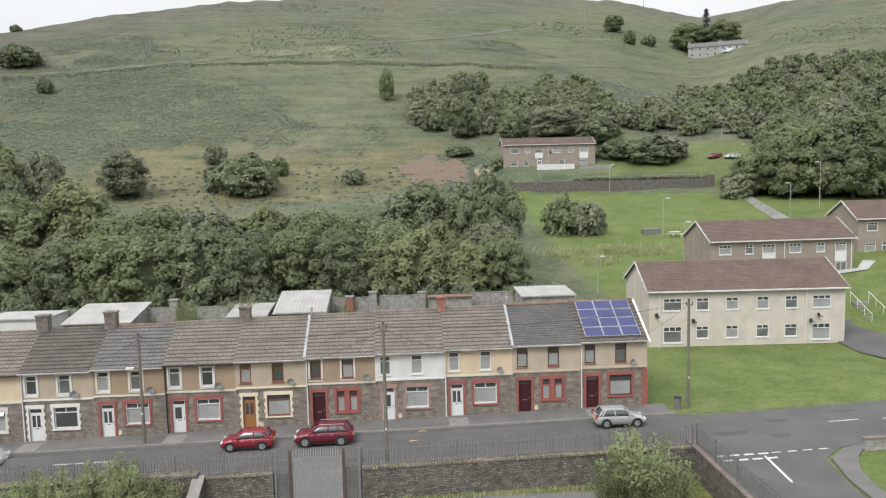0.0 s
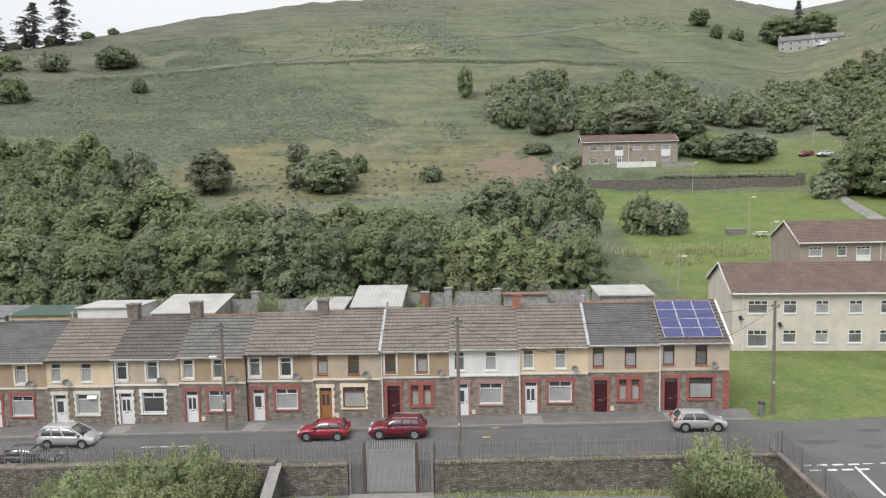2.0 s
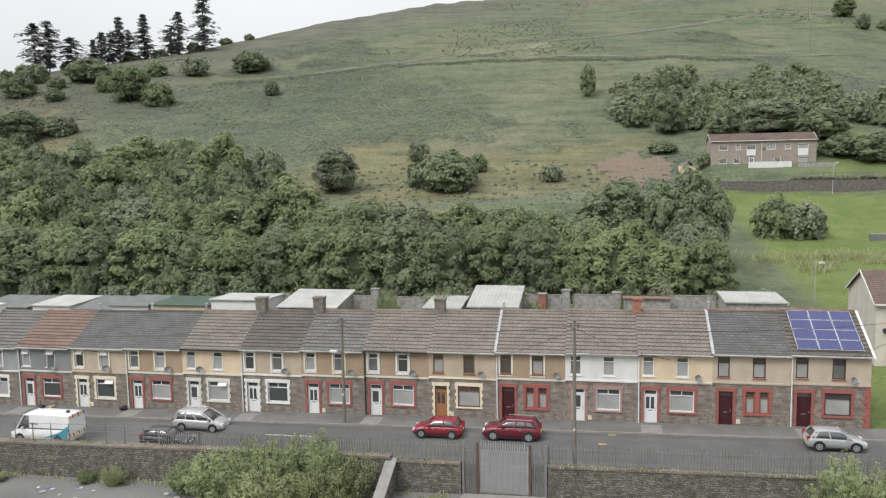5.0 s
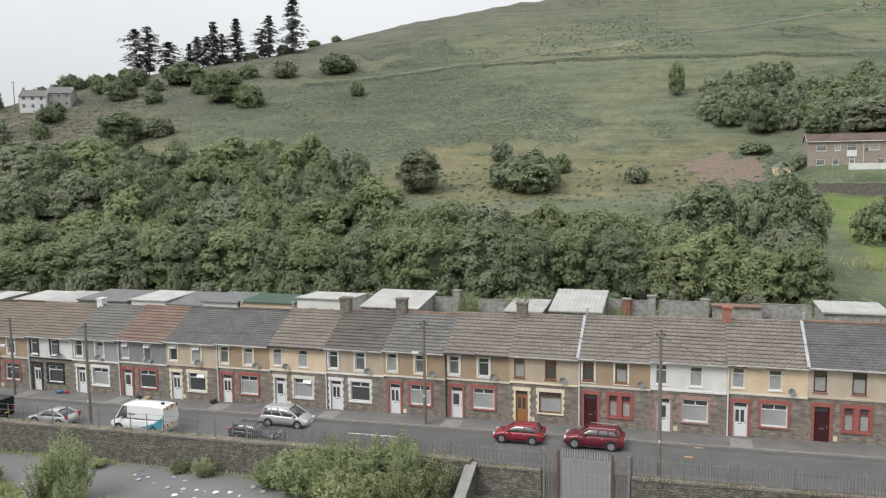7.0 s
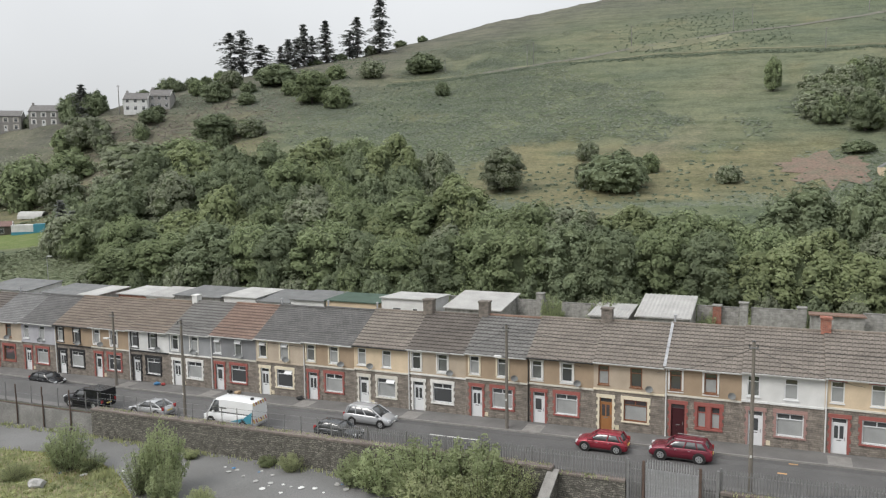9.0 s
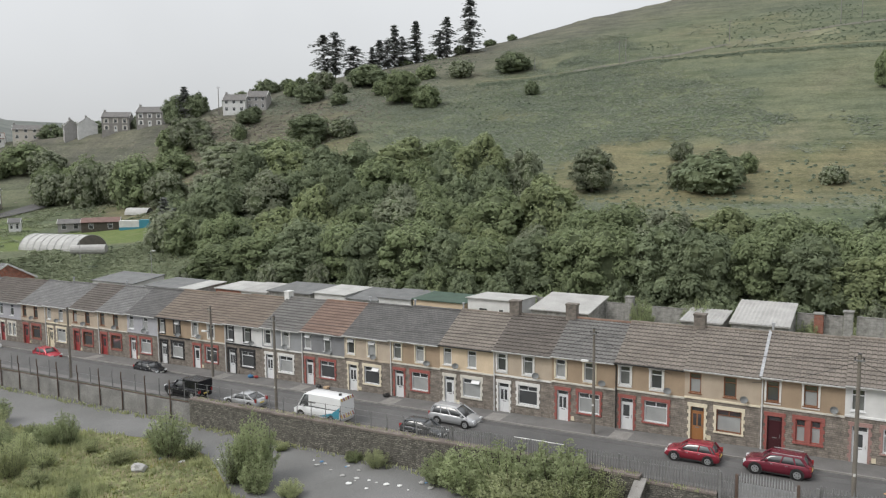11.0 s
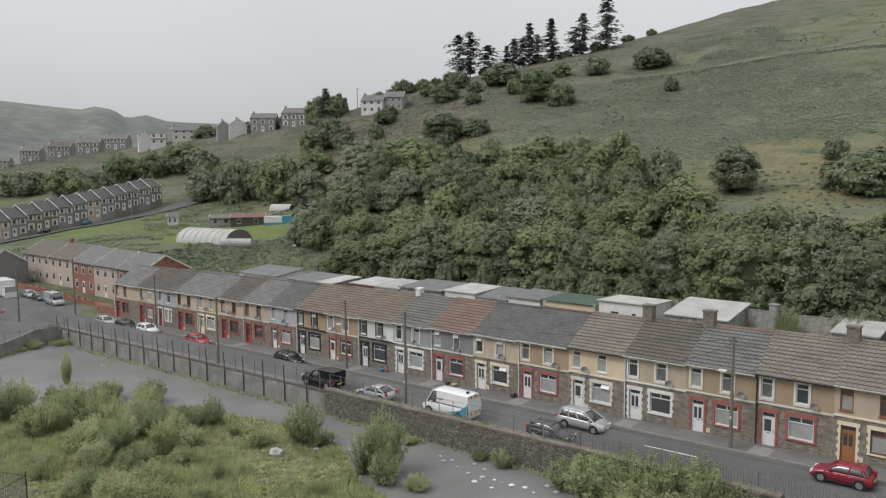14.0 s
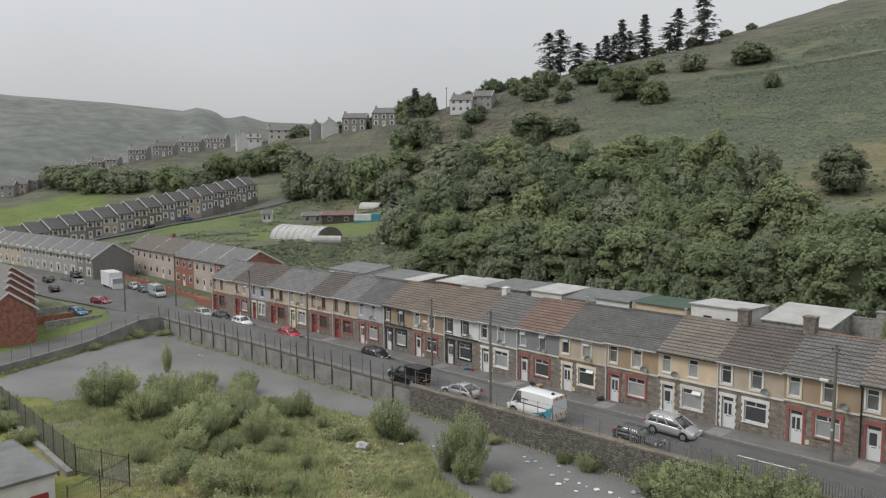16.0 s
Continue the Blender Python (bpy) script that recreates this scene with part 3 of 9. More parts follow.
def window(parent, xa, xb, za, zb, frame_m, y=0.09, lights=2, top=0.3, mull=0.05, curtain=0.0, openlight=False, name="window", far=False):
    """Framed window with top lights, panes and, where given, a net curtain behind the lower part."""
    bm = bmesh.new()
    f = 0.065
    box(bm, xa, xa + f, y - 0.05, y + 0.03, za, zb)
    box(bm, xb - f, xb, y - 0.05, y + 0.03, za, zb)
    box(bm, xa + f, xb - f, y - 0.05, y + 0.03, zb - f, zb)
    box(bm, xa + f, xb - f, y - 0.05, y + 0.03, za, za + f)
    zt = zb - (zb - za) * top
    if top:
        box(bm, xa + f, xb - f, y - 0.045, y + 0.03, zt - mull / 2, zt + mull / 2)
    for k in range(1, lights):
        x = xa + (xb - xa) * k / lights
        box(bm, x - mull / 2, x + mull / 2, y - 0.04, y + 0.03, (zt + mull / 2) if top else za + f, zb - f)
    wd = part(name, bm, frame_m, parent)
    bm = bmesh.new()
    yc = y + 0.012
    quad(bm, (xa + f, yc, za + f), (xb - f, yc, za + f), (xb - f, yc, (zt - mull / 2) if top and not far else zb - f), (xa + f, yc, (zt - mull / 2) if top and not far else zb - f))
    part("pane", bm, M["dimcurtain"] if curtain == 2 else M["curtain"] if curtain else M["glass"], wd)
    if far:
        return wd
    if top:
        bm = bmesh.new()
        quad(bm, (xa + f, yc, zt + mull / 2), (xb - f, yc, zt + mull / 2), (xb - f, yc, zb - f), (xa + f, yc, zb - f))
        part("pane", bm, M["glass"], wd)
    bm = bmesh.new()
    box(bm, xa - 0.05, xb + 0.05, -0.07, y - 0.05, za - 0.07, za - 0.003)
    part("sill", bm, frame_m if frame_m != M["f_dark"] else M["q_red"], wd)
    if openlight:
        bm = bmesh.new()
        xm = (xa + xb) / 2 if lights == 2 and xb - xa > 1.2 else xa + f
        quad(bm, (xm, -0.16, zt + 0.08), (xb - f, -0.16, zt + 0.08), (xb - f, y - 0.05, zb - f), (xm, y - 0.05, zb - f))
        r = bmesh.ops.extrude_face_region(bm, geom=bm.faces[:])
        bmesh.ops.translate(bm, verts=[v for v in r["geom"] if isinstance(v, bmesh.types.BMVert)], vec=(0, 0.03, 0.02))
        part("open_light", bm, frame_m, wd)
    return wd


def door(parent, xa, xb, za, zb, dm, y=0.1, fan=True, glazed=2, fm=None):
    fm = fm or dm
    bm = bmesh.new()
    zt = zb - 0.3 if fan else zb - 0.06
    box(bm, xa, xa + 0.06, y - 0.05, y + 0.03, za, zb)
    box(bm, xb - 0.06, xb, y - 0.05, y + 0.03, za, zb)
    box(bm, xa + 0.06, xb - 0.06, y - 0.05, y + 0.03, zb - 0.06, zb)
    if fan:
        box(bm, xa + 0.06, xb - 0.06, y - 0.05, y + 0.03, zt - 0.05, zt)
    fr = part("door", bm, fm, parent)
    bm = boxes((xa + 0.06, xb - 0.06, y - 0.02, y + 0.03, za, zt - (0.05 if fan else 0)))
    for k in range(2):
        x0 = xa + 0.15 + k * (xb - xa - 0.26) / 2
        box(bm, x0, x0 + (xb - xa - 0.42) / 2, y - 0.032, y - 0.015, za + 0.18, za + 0.75)
    leaf = part("door_leaf", bm, dm, fr)
    if fan:
        bm = bmesh.new()
        quad(bm, (xa + 0.06, y, zt), (xb - 0.06, y, zt), (xb - 0.06, y, zb - 0.06), (xa + 0.06, y, zb - 0.06))
        part("fanlight", bm, M["glass"], fr)
    for k in range(glazed):
        w = (xb - xa - 0.42) / glazed
        x0 = xa + 0.15 + k * (xb - xa - 0.26) / glazed
        part("pane", boxes((x0, x0 + w, y - 0.03, y - 0.01, za + 0.95, zt - 0.2)), M["glass"], fr)
    part("handle", boxes((xb - 0.14, xb - 0.11, y - 0.06, y - 0.02, za + 0.85, za + 1.05)), M["steel"], fr)
    part("letter_plate", boxes(((xa + xb) / 2 - 0.13, (xa + xb) / 2 + 0.13, y - 0.035, y - 0.02, za + 0.8, za + 0.86)), M["steel"], fr)


def dish(parent, x, z, m=None):
    bm = bmesh.new()
    rings = []
    for j in range(4):
        rr = 0.25 * j / 3
        rings.append([bm.verts.new((rr * math.cos(a) * 1.1, -0.09 * (j / 3) ** 2, rr * math.sin(a) * 0.9)) for a in [2 * math.pi * i / 12 for i in range(12)]])
    for j in range(3):
        for i in range(12):
            bm.faces.new((rings[j][i], rings[j][(i + 1) % 12], rings[j + 1][(i + 1) % 12], rings[j + 1][i])) if j else None
    bm.faces.new(rings[1])
    bmesh.ops.rotate(bm, verts=bm.verts, matrix=pose(0, 0, 0, -20, 0, 35).to_3x3())
    bmesh.ops.translate(bm, verts=bm.verts, vec=(x, -0.25, z))
    prism(bm, (x, 0.0, z - 0.2), (x, -0.25, z), 0.02, n=6)
    prism(bm, (x, -0.25, z - 0.25), (x + 0.2, -0.62, z - 0.05), 0.012, n=6)
    box(bm, x + 0.16, x + 0.24, -0.68, -0.58, z - 0.09, z - 0.01)
    part("satellite_dish", bm, m or M["dish"], parent)


M["dish"] = mat("dish_grey", (0.19, 0.2, 0.2), 0.6, 0.15, 3.0, 20.0, 0.05)


M["chimneystone"] = masonry("sooty_brick", ((0.19, 0.165, 0.145), (0.14, 0.125, 0.112)), (0.16, 0.145, 0.13), 0.23, 0.08, mort=0.01)


def chimney(parent, x, m, h=1.0, y=DEEP / 2, wide=0.75, pots=0):
    bm = boxes((x - wide / 2, x + wide / 2, y - 0.32, y + 0.32, RIDGE - 0.55, RIDGE + h))
    box(bm, x - wide / 2 - 0.05, x + wide / 2 + 0.05, y - 0.37, y + 0.37, RIDGE + h, RIDGE + h + 0.12)
    ch = part("chimney", bm, m, parent)
    for k in range(pots):
        part("chimney_pot", bar(((x - 0.15 + 0.3 * k, y, RIDGE + h + 0.1), (x - 0.15 + 0.3 * k, y, RIDGE + h + 0.45), 0.1, 0.085)), M["brick"], ch)


def ridge_vent(parent, x):
    part("flue", bar(((x, DEEP / 2, RIDGE), (x, DEEP / 2, RIDGE + 0.55), 0.07), ((x, DEEP / 2, RIDGE + 0.5), (x, DEEP / 2, RIDGE + 0.6), 0.12)), M["r_lead"], parent)


# east to west: render, surround, door, window frame, roof, upper surround, twin ground window, curtain, dish x, words
HOUSES = [
    ("beige", "q_red", "d_maroon", "f_dark", "r_dark", None, 0, 1, 3.6, "beige render, red surrounds and solar panels"),
    ("beige", "q_red", "d_maroon", "f_dark", "r_slate", None, 1, 1, 0, "beige render, red surrounds and a slate roof"),
    ("cream", "q_red", "d_white", "f_white", "r_brown", "q_red", 0, 1, 3.75, "cream render, red surrounds and a white door"),
    ("white", "q_pink", "d_white", "f_white", "r_brown", None, 0, 1, 0, "stained white render and faded red surrounds"),
    ("brown", "q_red", "d_maroon", "f_brown", "r_brown", "q_white", 1, 1, 4.1, "brown render, red surrounds and a maroon door"),
    ("tan", "q_cream", "d_wood", "f_brown", "r_brown", None, 0, 1, 3.7, "tan render, cream quoins and orange wooden door"),
    ("brown", "q_red", "d_white", "f_white", "r_brown", "q_white", 0, 1, 3.6, "brown render, red surrounds and a white door"),
    ("brown", "q_red", "d_white", "f_white", "r_grey", "q_cream", 0, 1, 3.8, "brown render, red surrounds and grey tiles"),
    ("tan", "q_white", "d_white", "f_white", "r_dark", "q_white", 0, 0, 3.5, "tan render, white quoins and a dark roof"),
    ("cream", "q_beige", "d_white", "f_white", "r_brown", None, 0, 1, 1.5, "yellow-cream render and beige quoins"),
    ("brown", "q_red", "d_white", "f_white", "r_slate", "q_cream", 0, 1, 3.6, "brown render, red surrounds and a slate roof"),
    ("beige", "q_cream", "d_white", "f_white", "r_slate", "q_cream", 0, 0, 3.1, "beige render, cream quoins and open windows"),
    ("grey", "q_red", "d_white", "f_white", "r_red", None, 0, 0, 3.1, "dark grey render and a red tiled roof"),
    ("midgrey", "q_white", "d_white", "f_white", "r_grey", "q_white", 0, 1, 2.9, "grey render, white quoins and a grey slate roof"),
    ("white", "q_black", "d_white", "f_white", "r_rust", "q_black", 0, 0, 3.6, "white render, black quoins and a white door"),
    ("brown", "q_red", "d_white", "f_white", "r_rust", "q_white", 0, 0, 1.4, "brown render, red surrounds and rust-brown tiles"),
    ("brown", "q_black", "d_white", "f_white", "r_rust", "q_black", 0, 1, 3.2, "brown render and black quoins"),
    ("lilac", "q_red", "d_white", "f_white", "r_slate", None, 0, 1, 2.9, "lilac-grey render and red surrounds"),
    ("tan", "q_red", "d_red", "f_brown", "r_pale", None, 0, 0, 2.9, "tan render, red surrounds and a red door"),
    ("tan", "q_red", "d_red", "f_brown", "r_dark", None, 0, 0, 2.4, "tan render, red surrounds and dark tiles"),
    ("tan", "q_cream", "d_cream", "f_white", "r_pale", None, 0, 1, 2.4, "tan render, cream quoins and a cream door"),
    ("beige", "q_red", "d_red", "f_brown", "r_pale", None, 0, 0, 2.4, "beige render, red surrounds and a red door"),
    ("lilac", "q_beige", "d_red", "f_white", "r_dark", None, 1, 0, 0, "grey render, twin windows and a red door"),
    ("beige", "q_red", "d_red", "f_white", "r_dark", None, 0, 1, 1.6, "beige render and red surrounds"),
    ("beige", "q_red", "d_red", "f_brown", "r_pale", None, 0, 0, 0, "beige render at the end of the terrace"),
]


def terrace_house(i, spec):
    up, qn, dm, fm, roof, us, twin, curt, dx, words = spec
    x0 = -W * (i + 1)
    w = W if i < 24 else W + (-END_X - 25 * W)
    if i == 24:
        x0 = END_X
    h = thing("terraced_house", "stone house with " + words, "house", (x0, 0, S(x0)), 0, "terrace of houses")
    h_s = 0.021
    rng = random.Random(100 + i)
    fm, dm, qm = M[fm], M[dm], M[qn]
    D0, D1, G0, G1 = 0.42, 1.28, 2.05, 3.6
    holes = [(D0, D1, 0.12, 2.36)] + ([(2.05, 2.62, 0.95, 2.4), (2.9, 3.47, 0.95, 2.4)] if twin else [(G0, G1, 0.95, 2.4)])
    bm = bmesh.new()
    holed(bm, w, -0.6, 2.88, holes)
    wl_ = part("stone_wall", bm, M["stone"], h, "coursed grey-brown stone lower wall")
    ups = [(0.32, 1.06, 3.28, 4.6), (2.46, 3.24, 3.28, 4.6)]
    bm = bmesh.new()
    holed(bm, w, 3.0, EAVE, ups)
    quad(bm, (0, DEEP, -0.6), (0, DEEP, EAVE), (w, DEEP, EAVE), (w, DEEP, -0.6))
    for x in (0, w):
        bm.faces.new([bm.verts.new((x, y, z)) for y, z in ((0, -0.6), (DEEP, -0.6), (DEEP, EAVE), (DEEP / 2, RIDGE - 0.06), (0, EAVE))])
    bmesh.ops.translate(bm, verts=[v for v in bm.verts], vec=(0, 0.002, 0))
    part("rendered_wall", bm, M[up], h)
    part("string_course", boxes((0, w, -0.06, 0.04, 2.88, 3.0)), M[{"q_red": "q_beige", "q_pink": "white", "q_black": "q_black"}.get(qn, qn)] if up not in ("beige", "lilac") else M[up], h)
    bm = bmesh.new()
    quoins(bm, D0, D1, 0.12, 2.36, 0.2)
    tagged(part("door_surround", bm, qm, h), kind="stuff")
    bm = bmesh.new()
    if twin:
        quoins(bm, 2.05, 3.47, 0.95, 2.4, 0.2)
        box(bm, 2.625, 2.895, -0.05, 0.03, 0.95, 2.4)
    else:
        quoins(bm, G0, G1, 0.95, 2.4, 0.2)
    tagged(part("window_surround", bm, qm, h), kind="stuff")
    if us:
        for a, b, c, d in ups:
            bm = bmesh.new()
            if us == "q_red":
                box(bm, a - 0.14, b + 0.14, -0.05, 0.04, d + 0.003, d + 0.16)
            else:
                for r in ((a - 0.12, a - 0.003, c, d), (b + 0.003, b + 0.12, c, d), (a - 0.16, b + 0.16, d + 0.003, d + 0.13), (a - 0.12, b + 0.12, c - 0.16, c - 0.08)):
                    box(bm, r[0], r[1], -0.05, 0.04, r[2], r[3])
            part("upper_surround", bm, M[us], h)
    door(h, D0 + 0.002, D1 - 0.002, 0.12, 2.355, dm, 0.12, glazed=0 if dm == M["d_maroon"] else (2 if i % 3 else 1))
    for k, (a, b, c, d) in enumerate(ups):
        window(h, a + 0.002, b - 0.002, c, d, fm, curtain=rng.choice((0, 1, 1, 2)) if curt else rng.choice((0, 1, 2)), lights=1, top=0.28, openlight=(i in (11, 12) or (i == 16 and k == 1)))
    if twin:
        for a in (2.05, 2.9):
            window(h, a + 0.002, a + 0.568, 0.95, 2.398, M["f_red"] if i < 22 else fm, curtain=1, lights=1, top=0.3)
    else:
        window(h, G0 + 0.002, G1 - 0.002, 0.95, 2.398, fm, curtain=curt, lights=2, top=0.26, openlight=i in (9, 11))
    bm = bmesh.new()
    slate = roof in ("r_slate", "r_pale")
    tiled(bm, w, -0.28, EAVE - 0.1, DEEP / 2, RIDGE, 18 if slate else 12, 16 if slate else 15, 0.02 if slate else 0.045, 0.0 if slate else 0.05)
    bm2 = bmesh.new()
    for a in (0.0, 0.06):
        quad(bm2, (w, DEEP + 0.28, EAVE - 0.1 - a), (0, DEEP + 0.28, EAVE - 0.1 - a), (0, DEEP / 2, RIDGE - a), (w, DEEP / 2, RIDGE - a))
    quad(bm2, (0, -0.26, EAVE - 0.15), (w, -0.26, EAVE - 0.15), (w, DEEP / 2, RIDGE - 0.05), (0, DEEP / 2, RIDGE - 0.05))
    rf = part("roof", bm2, M[roof], h)
    tagged(part("roof_tiles", bm, M["t" + roof[1:]], rf, "slate courses" if slate else "lapped concrete tiles"), kind="stuff")
    bm = bmesh.new()
    n = 10
    for k in range(n):
        prism(bm, (w * k / n + 0.008, DEEP / 2, RIDGE + 0.005), (w * (k + 1) / n - 0.008, DEEP / 2, RIDGE + 0.005), 0.115, 0.12, n=8)
    part("ridge_tiles", bm, M["r_red"] if i in (0, 1, 7, 12) else M[roof], rf)
    bm = boxes((0, w, -0.39, -0.28, EAVE - 0.14, EAVE - 0.07), (0, w, -0.28, 0.0, EAVE - 0.16, EAVE - 0.11))
    part("gutter", bm, M["oldplastic"] if i not in (6, 9, 16) else M["plastic_black"], h)
    if i % 2 == 0 or i in (8,):
        bm = bar(((0.09, -0.09, 0.1), (0.09, -0.09, EAVE - 0.3), 0.045), ((0.09, -0.09, EAVE - 0.3), (0.09, -0.33, EAVE - 0.12), 0.045))
        part("downpipe", bm, M["plastic_black"] if i in (6,) else M["plastic_white"], h)
    if dx:
        dish(h, dx, 3.3)
    part("doorstep", boxes((D0 - 0.15, D1 + 0.15, -0.32, -0.005, -0.05, 0.1)), M["q_red"] if qn == "q_red" else M["q_beige"], h)
    part("meter_box", boxes((1.5, 1.74, -0.06, -0.003, 0.25, 0.55)), M["d_cream"] if i % 2 else M["stone"], h)
    return h


for i, spec in enumerate(HOUSES):
    hs = terrace_house(i, spec)
    if i == 2:
        chimney(hs, 0.1, M["brick"], 0.75, wide=0.6)
    if i in (5,):
        chimney(hs, 0.15, M["chimneystone"], 0.8)
    if i in (7, 8):
        chimney(hs, 0.15, M["chimneystone"], 0.95, wide=0.8)
    if i in (1, 4):
        bm = bmesh.new()
        for a, b in ((-0.09, 0.02), (0.02, 0.09)):
            quad(bm, (a, -0.33, EAVE - 0.02), (b, -0.33, EAVE - 0.02), (b, DEEP / 2, RIDGE + 0.09), (a, DEEP / 2, RIDGE + 0.09))
        for a in (-0.09, 0.09):
            quad(bm, (a, -0.33, EAVE - 0.12), (a, -0.33, EAVE - 0.02), (a, DEEP / 2, RIDGE + 0.09), (a, DEEP / 2, RIDGE - 0.02))
        part("roof_strip", bm, M["r_lead"], hs, "pale lead strip between two roofs")
    if i == 13:
        chimney(hs, 0.1, M["white"], 0.5, wide=0.55)
    if i in (1, 4, 9, 10, 11, 18, 20):
        ridge_vent(hs, 0.15)
    if i == 0:
        panels = []
        for a in range(3):
            for b in range(4):
                bm = bmesh.new()
                s0, s1 = 0.1 + 0.215 * b, 0.1 + 0.215 * (b + 1)
                P = lambda x, s, d: (x, -0.28 + (DEEP / 2 + 0.28) * s - 0.45 * d, EAVE - 0.1 + (RIDGE - EAVE + 0.1) * s + 0.85 * d)
                xa, xb = 0.42 + 1.3 * a, 0.42 + 1.3 * a + 1.27
                fr = [P(xa, s0 + 0.004, 0.16), P(xb, s0 + 0.004, 0.16), P(xb, s1 - 0.004, 0.16), P(xa, s1 - 0.004, 0.16)]
                quad(bm, *fr)
                bt_ = [P(xa, s0 + 0.004, 0.1), P(xb, s0 + 0.004, 0.1), P(xb, s1 - 0.004, 0.1), P(xa, s1 - 0.004, 0.1)]
                for k in range(4):
                    quad(bm, bt_[k], bt_[(k + 1) % 4], fr[(k + 1) % 4], fr[k])
                pn = part("solar_panel", bm, M["alu"] if "alu" in M else M.setdefault("alu", mat("aluminium", (0.55, 0.56, 0.58), 0.35, 0.05, metal=0.6)), hs, "blue solar panel in an aluminium frame")
                bm = bmesh.new()
                quad(bm, P(xa + 0.026, s0 + 0.009, 0.165), P(xb - 0.026, s0 + 0.009, 0.165), P(xb - 0.026, s1 - 0.009, 0.165), P(xa + 0.026, s1 - 0.009, 0.165))
                part("cell_sheet", bm, M["cell"] if "cell" in M else M.setdefault("cell", mat("solar_cells", (0.022, 0.03, 0.14), 0.15, 0.15, 2.0, 12.0, 0.0, spec=0.6)), pn)
        bm = boxes((W - 0.02, W + 0.16, -0.36, -0.33, EAVE - 0.2, EAVE - 0.1))
        quad(bm, (W + 0.01, -0.34, EAVE - 0.14), (W + 0.16, -0.34, EAVE - 0.14), (W + 0.16, DEEP / 2, RIDGE + 0.06), (W + 0.01, DEEP / 2, RIDGE + 0.06))
        part("verge", bm, M["plastic_white"], hs)
        for k in range(11):
            e = 0.42 if k % 2 else 0.28
            part("quoin", boxes((W - e, W + 0.012, -0.05, 0.03, k * 0.255 + 0.006, (k + 1) * 0.255 - 0.006)), M["q_red"], hs)


# ---- flats beside the terrace ----
def flats(loc, rz, w, deep, wall_m, windows, label, eave=5.3, rise=2.1, doors=(), dishes=(), pipes=(), white_panels=(), roof_m="r_flat", name="block_of_flats", cat="flats", group="blocks of flats"):
    h = thing(name, label, cat, loc, rz, group)
    bm = bmesh.new()
    holed(bm, w, -1.2, eave, [q[:4] for q in windows] + [q for q in doors], deep=0.12)
    quad(bm, (0, deep, -1.2), (0, deep, eave), (w, deep, eave), (w, deep, -1.2))
    for x in (0, w):
        bm.faces.new([bm.verts.new((x, y, z)) for y, z in ((0, -1.2), (deep, -1.2), (deep, eave), (deep / 2, eave + rise - 0.05), (0, eave))])
    part("wall", bm, wall_m, h)
    for q in windows:
        window(h, q[0] + 0.002, q[1] - 0.002, q[2], q[3], M["f_white"], y=0.06, lights=q[4], top=q[5], curtain=1 if int(q[0] * 7 + q[2]) % 3 else 2)
    for q in doors:
        door(h, q[0], q[1], q[2], q[3], M["d_white"], 0.06)
    bm = bmesh.new()
    tiled(bm, w, -0.35, eave - 0.12, deep / 2, eave + rise, 16, max(12, int(w * 1.6)), 0.035, 0.0)
    bm2 = bmesh.new()
    quad(bm2, (w + 0.25, deep + 0.35, eave - 0.12), (-0.25, deep + 0.35, eave - 0.12), (-0.25, deep / 2, eave + rise), (w + 0.25, deep / 2, eave + rise))
    quad(bm2, (-0.25, -0.33, eave - 0.16), (w + 0.25, -0.33, eave - 0.16), (w + 0.25, deep / 2, eave + rise - 0.04), (-0.25, deep / 2, eave + rise - 0.04))
    rf = part("roof", bm2, M[roof_m], h)
    rt = tagged(part("roof_tiles", bm, M["t" + roof_m[1:]], rf, "courses of concrete tiles"), kind="stuff")
    for v in rt.data.vertices:
        v.co.x += (v.co.x / w - 0.5) * 0.5
    for x in (-0.27, w + 0.21):
        bm = bmesh.new()
        for y0, y1 in ((-0.4, deep / 2), (deep + 0.4, deep / 2)):
            a, b = (x, y0, eave - 0.16), (x, y1, eave + rise + 0.06)
            for dxx in (0, 0.06):
                quad(bm, (x + dxx, y0, eave - 0.36), (x + dxx, y1, eave + rise - 0.14), (x + dxx, y1, eave + rise + 0.06), (x + dxx, y0, eave - 0.14))
            quad(bm, (x, y0, eave - 0.14), (x + 0.06, y0, eave - 0.14), (x + 0.06, y1, eave + rise + 0.06), (x, y1, eave + rise + 0.06))
        part("bargeboard", bm, M["plastic_white"], rf)
    part("gutter", boxes((-0.2, w + 0.2, -0.46, -0.35, eave - 0.2, eave - 0.08)), M["plastic_white"], h)
    for x in pipes:
        part("downpipe", bar(((x, -0.07, -0.3), (x, -0.07, eave - 0.2), 0.05)), M["plastic_white"], h)
    for x, z in dishes:
        dish(h, x, z, M["plastic_black"])
    for xa, xb, za, zb in white_panels:
        part("panel", boxes((xa, xb, -0.05, -0.003, za, zb)), M["d_white"], h)
    return h


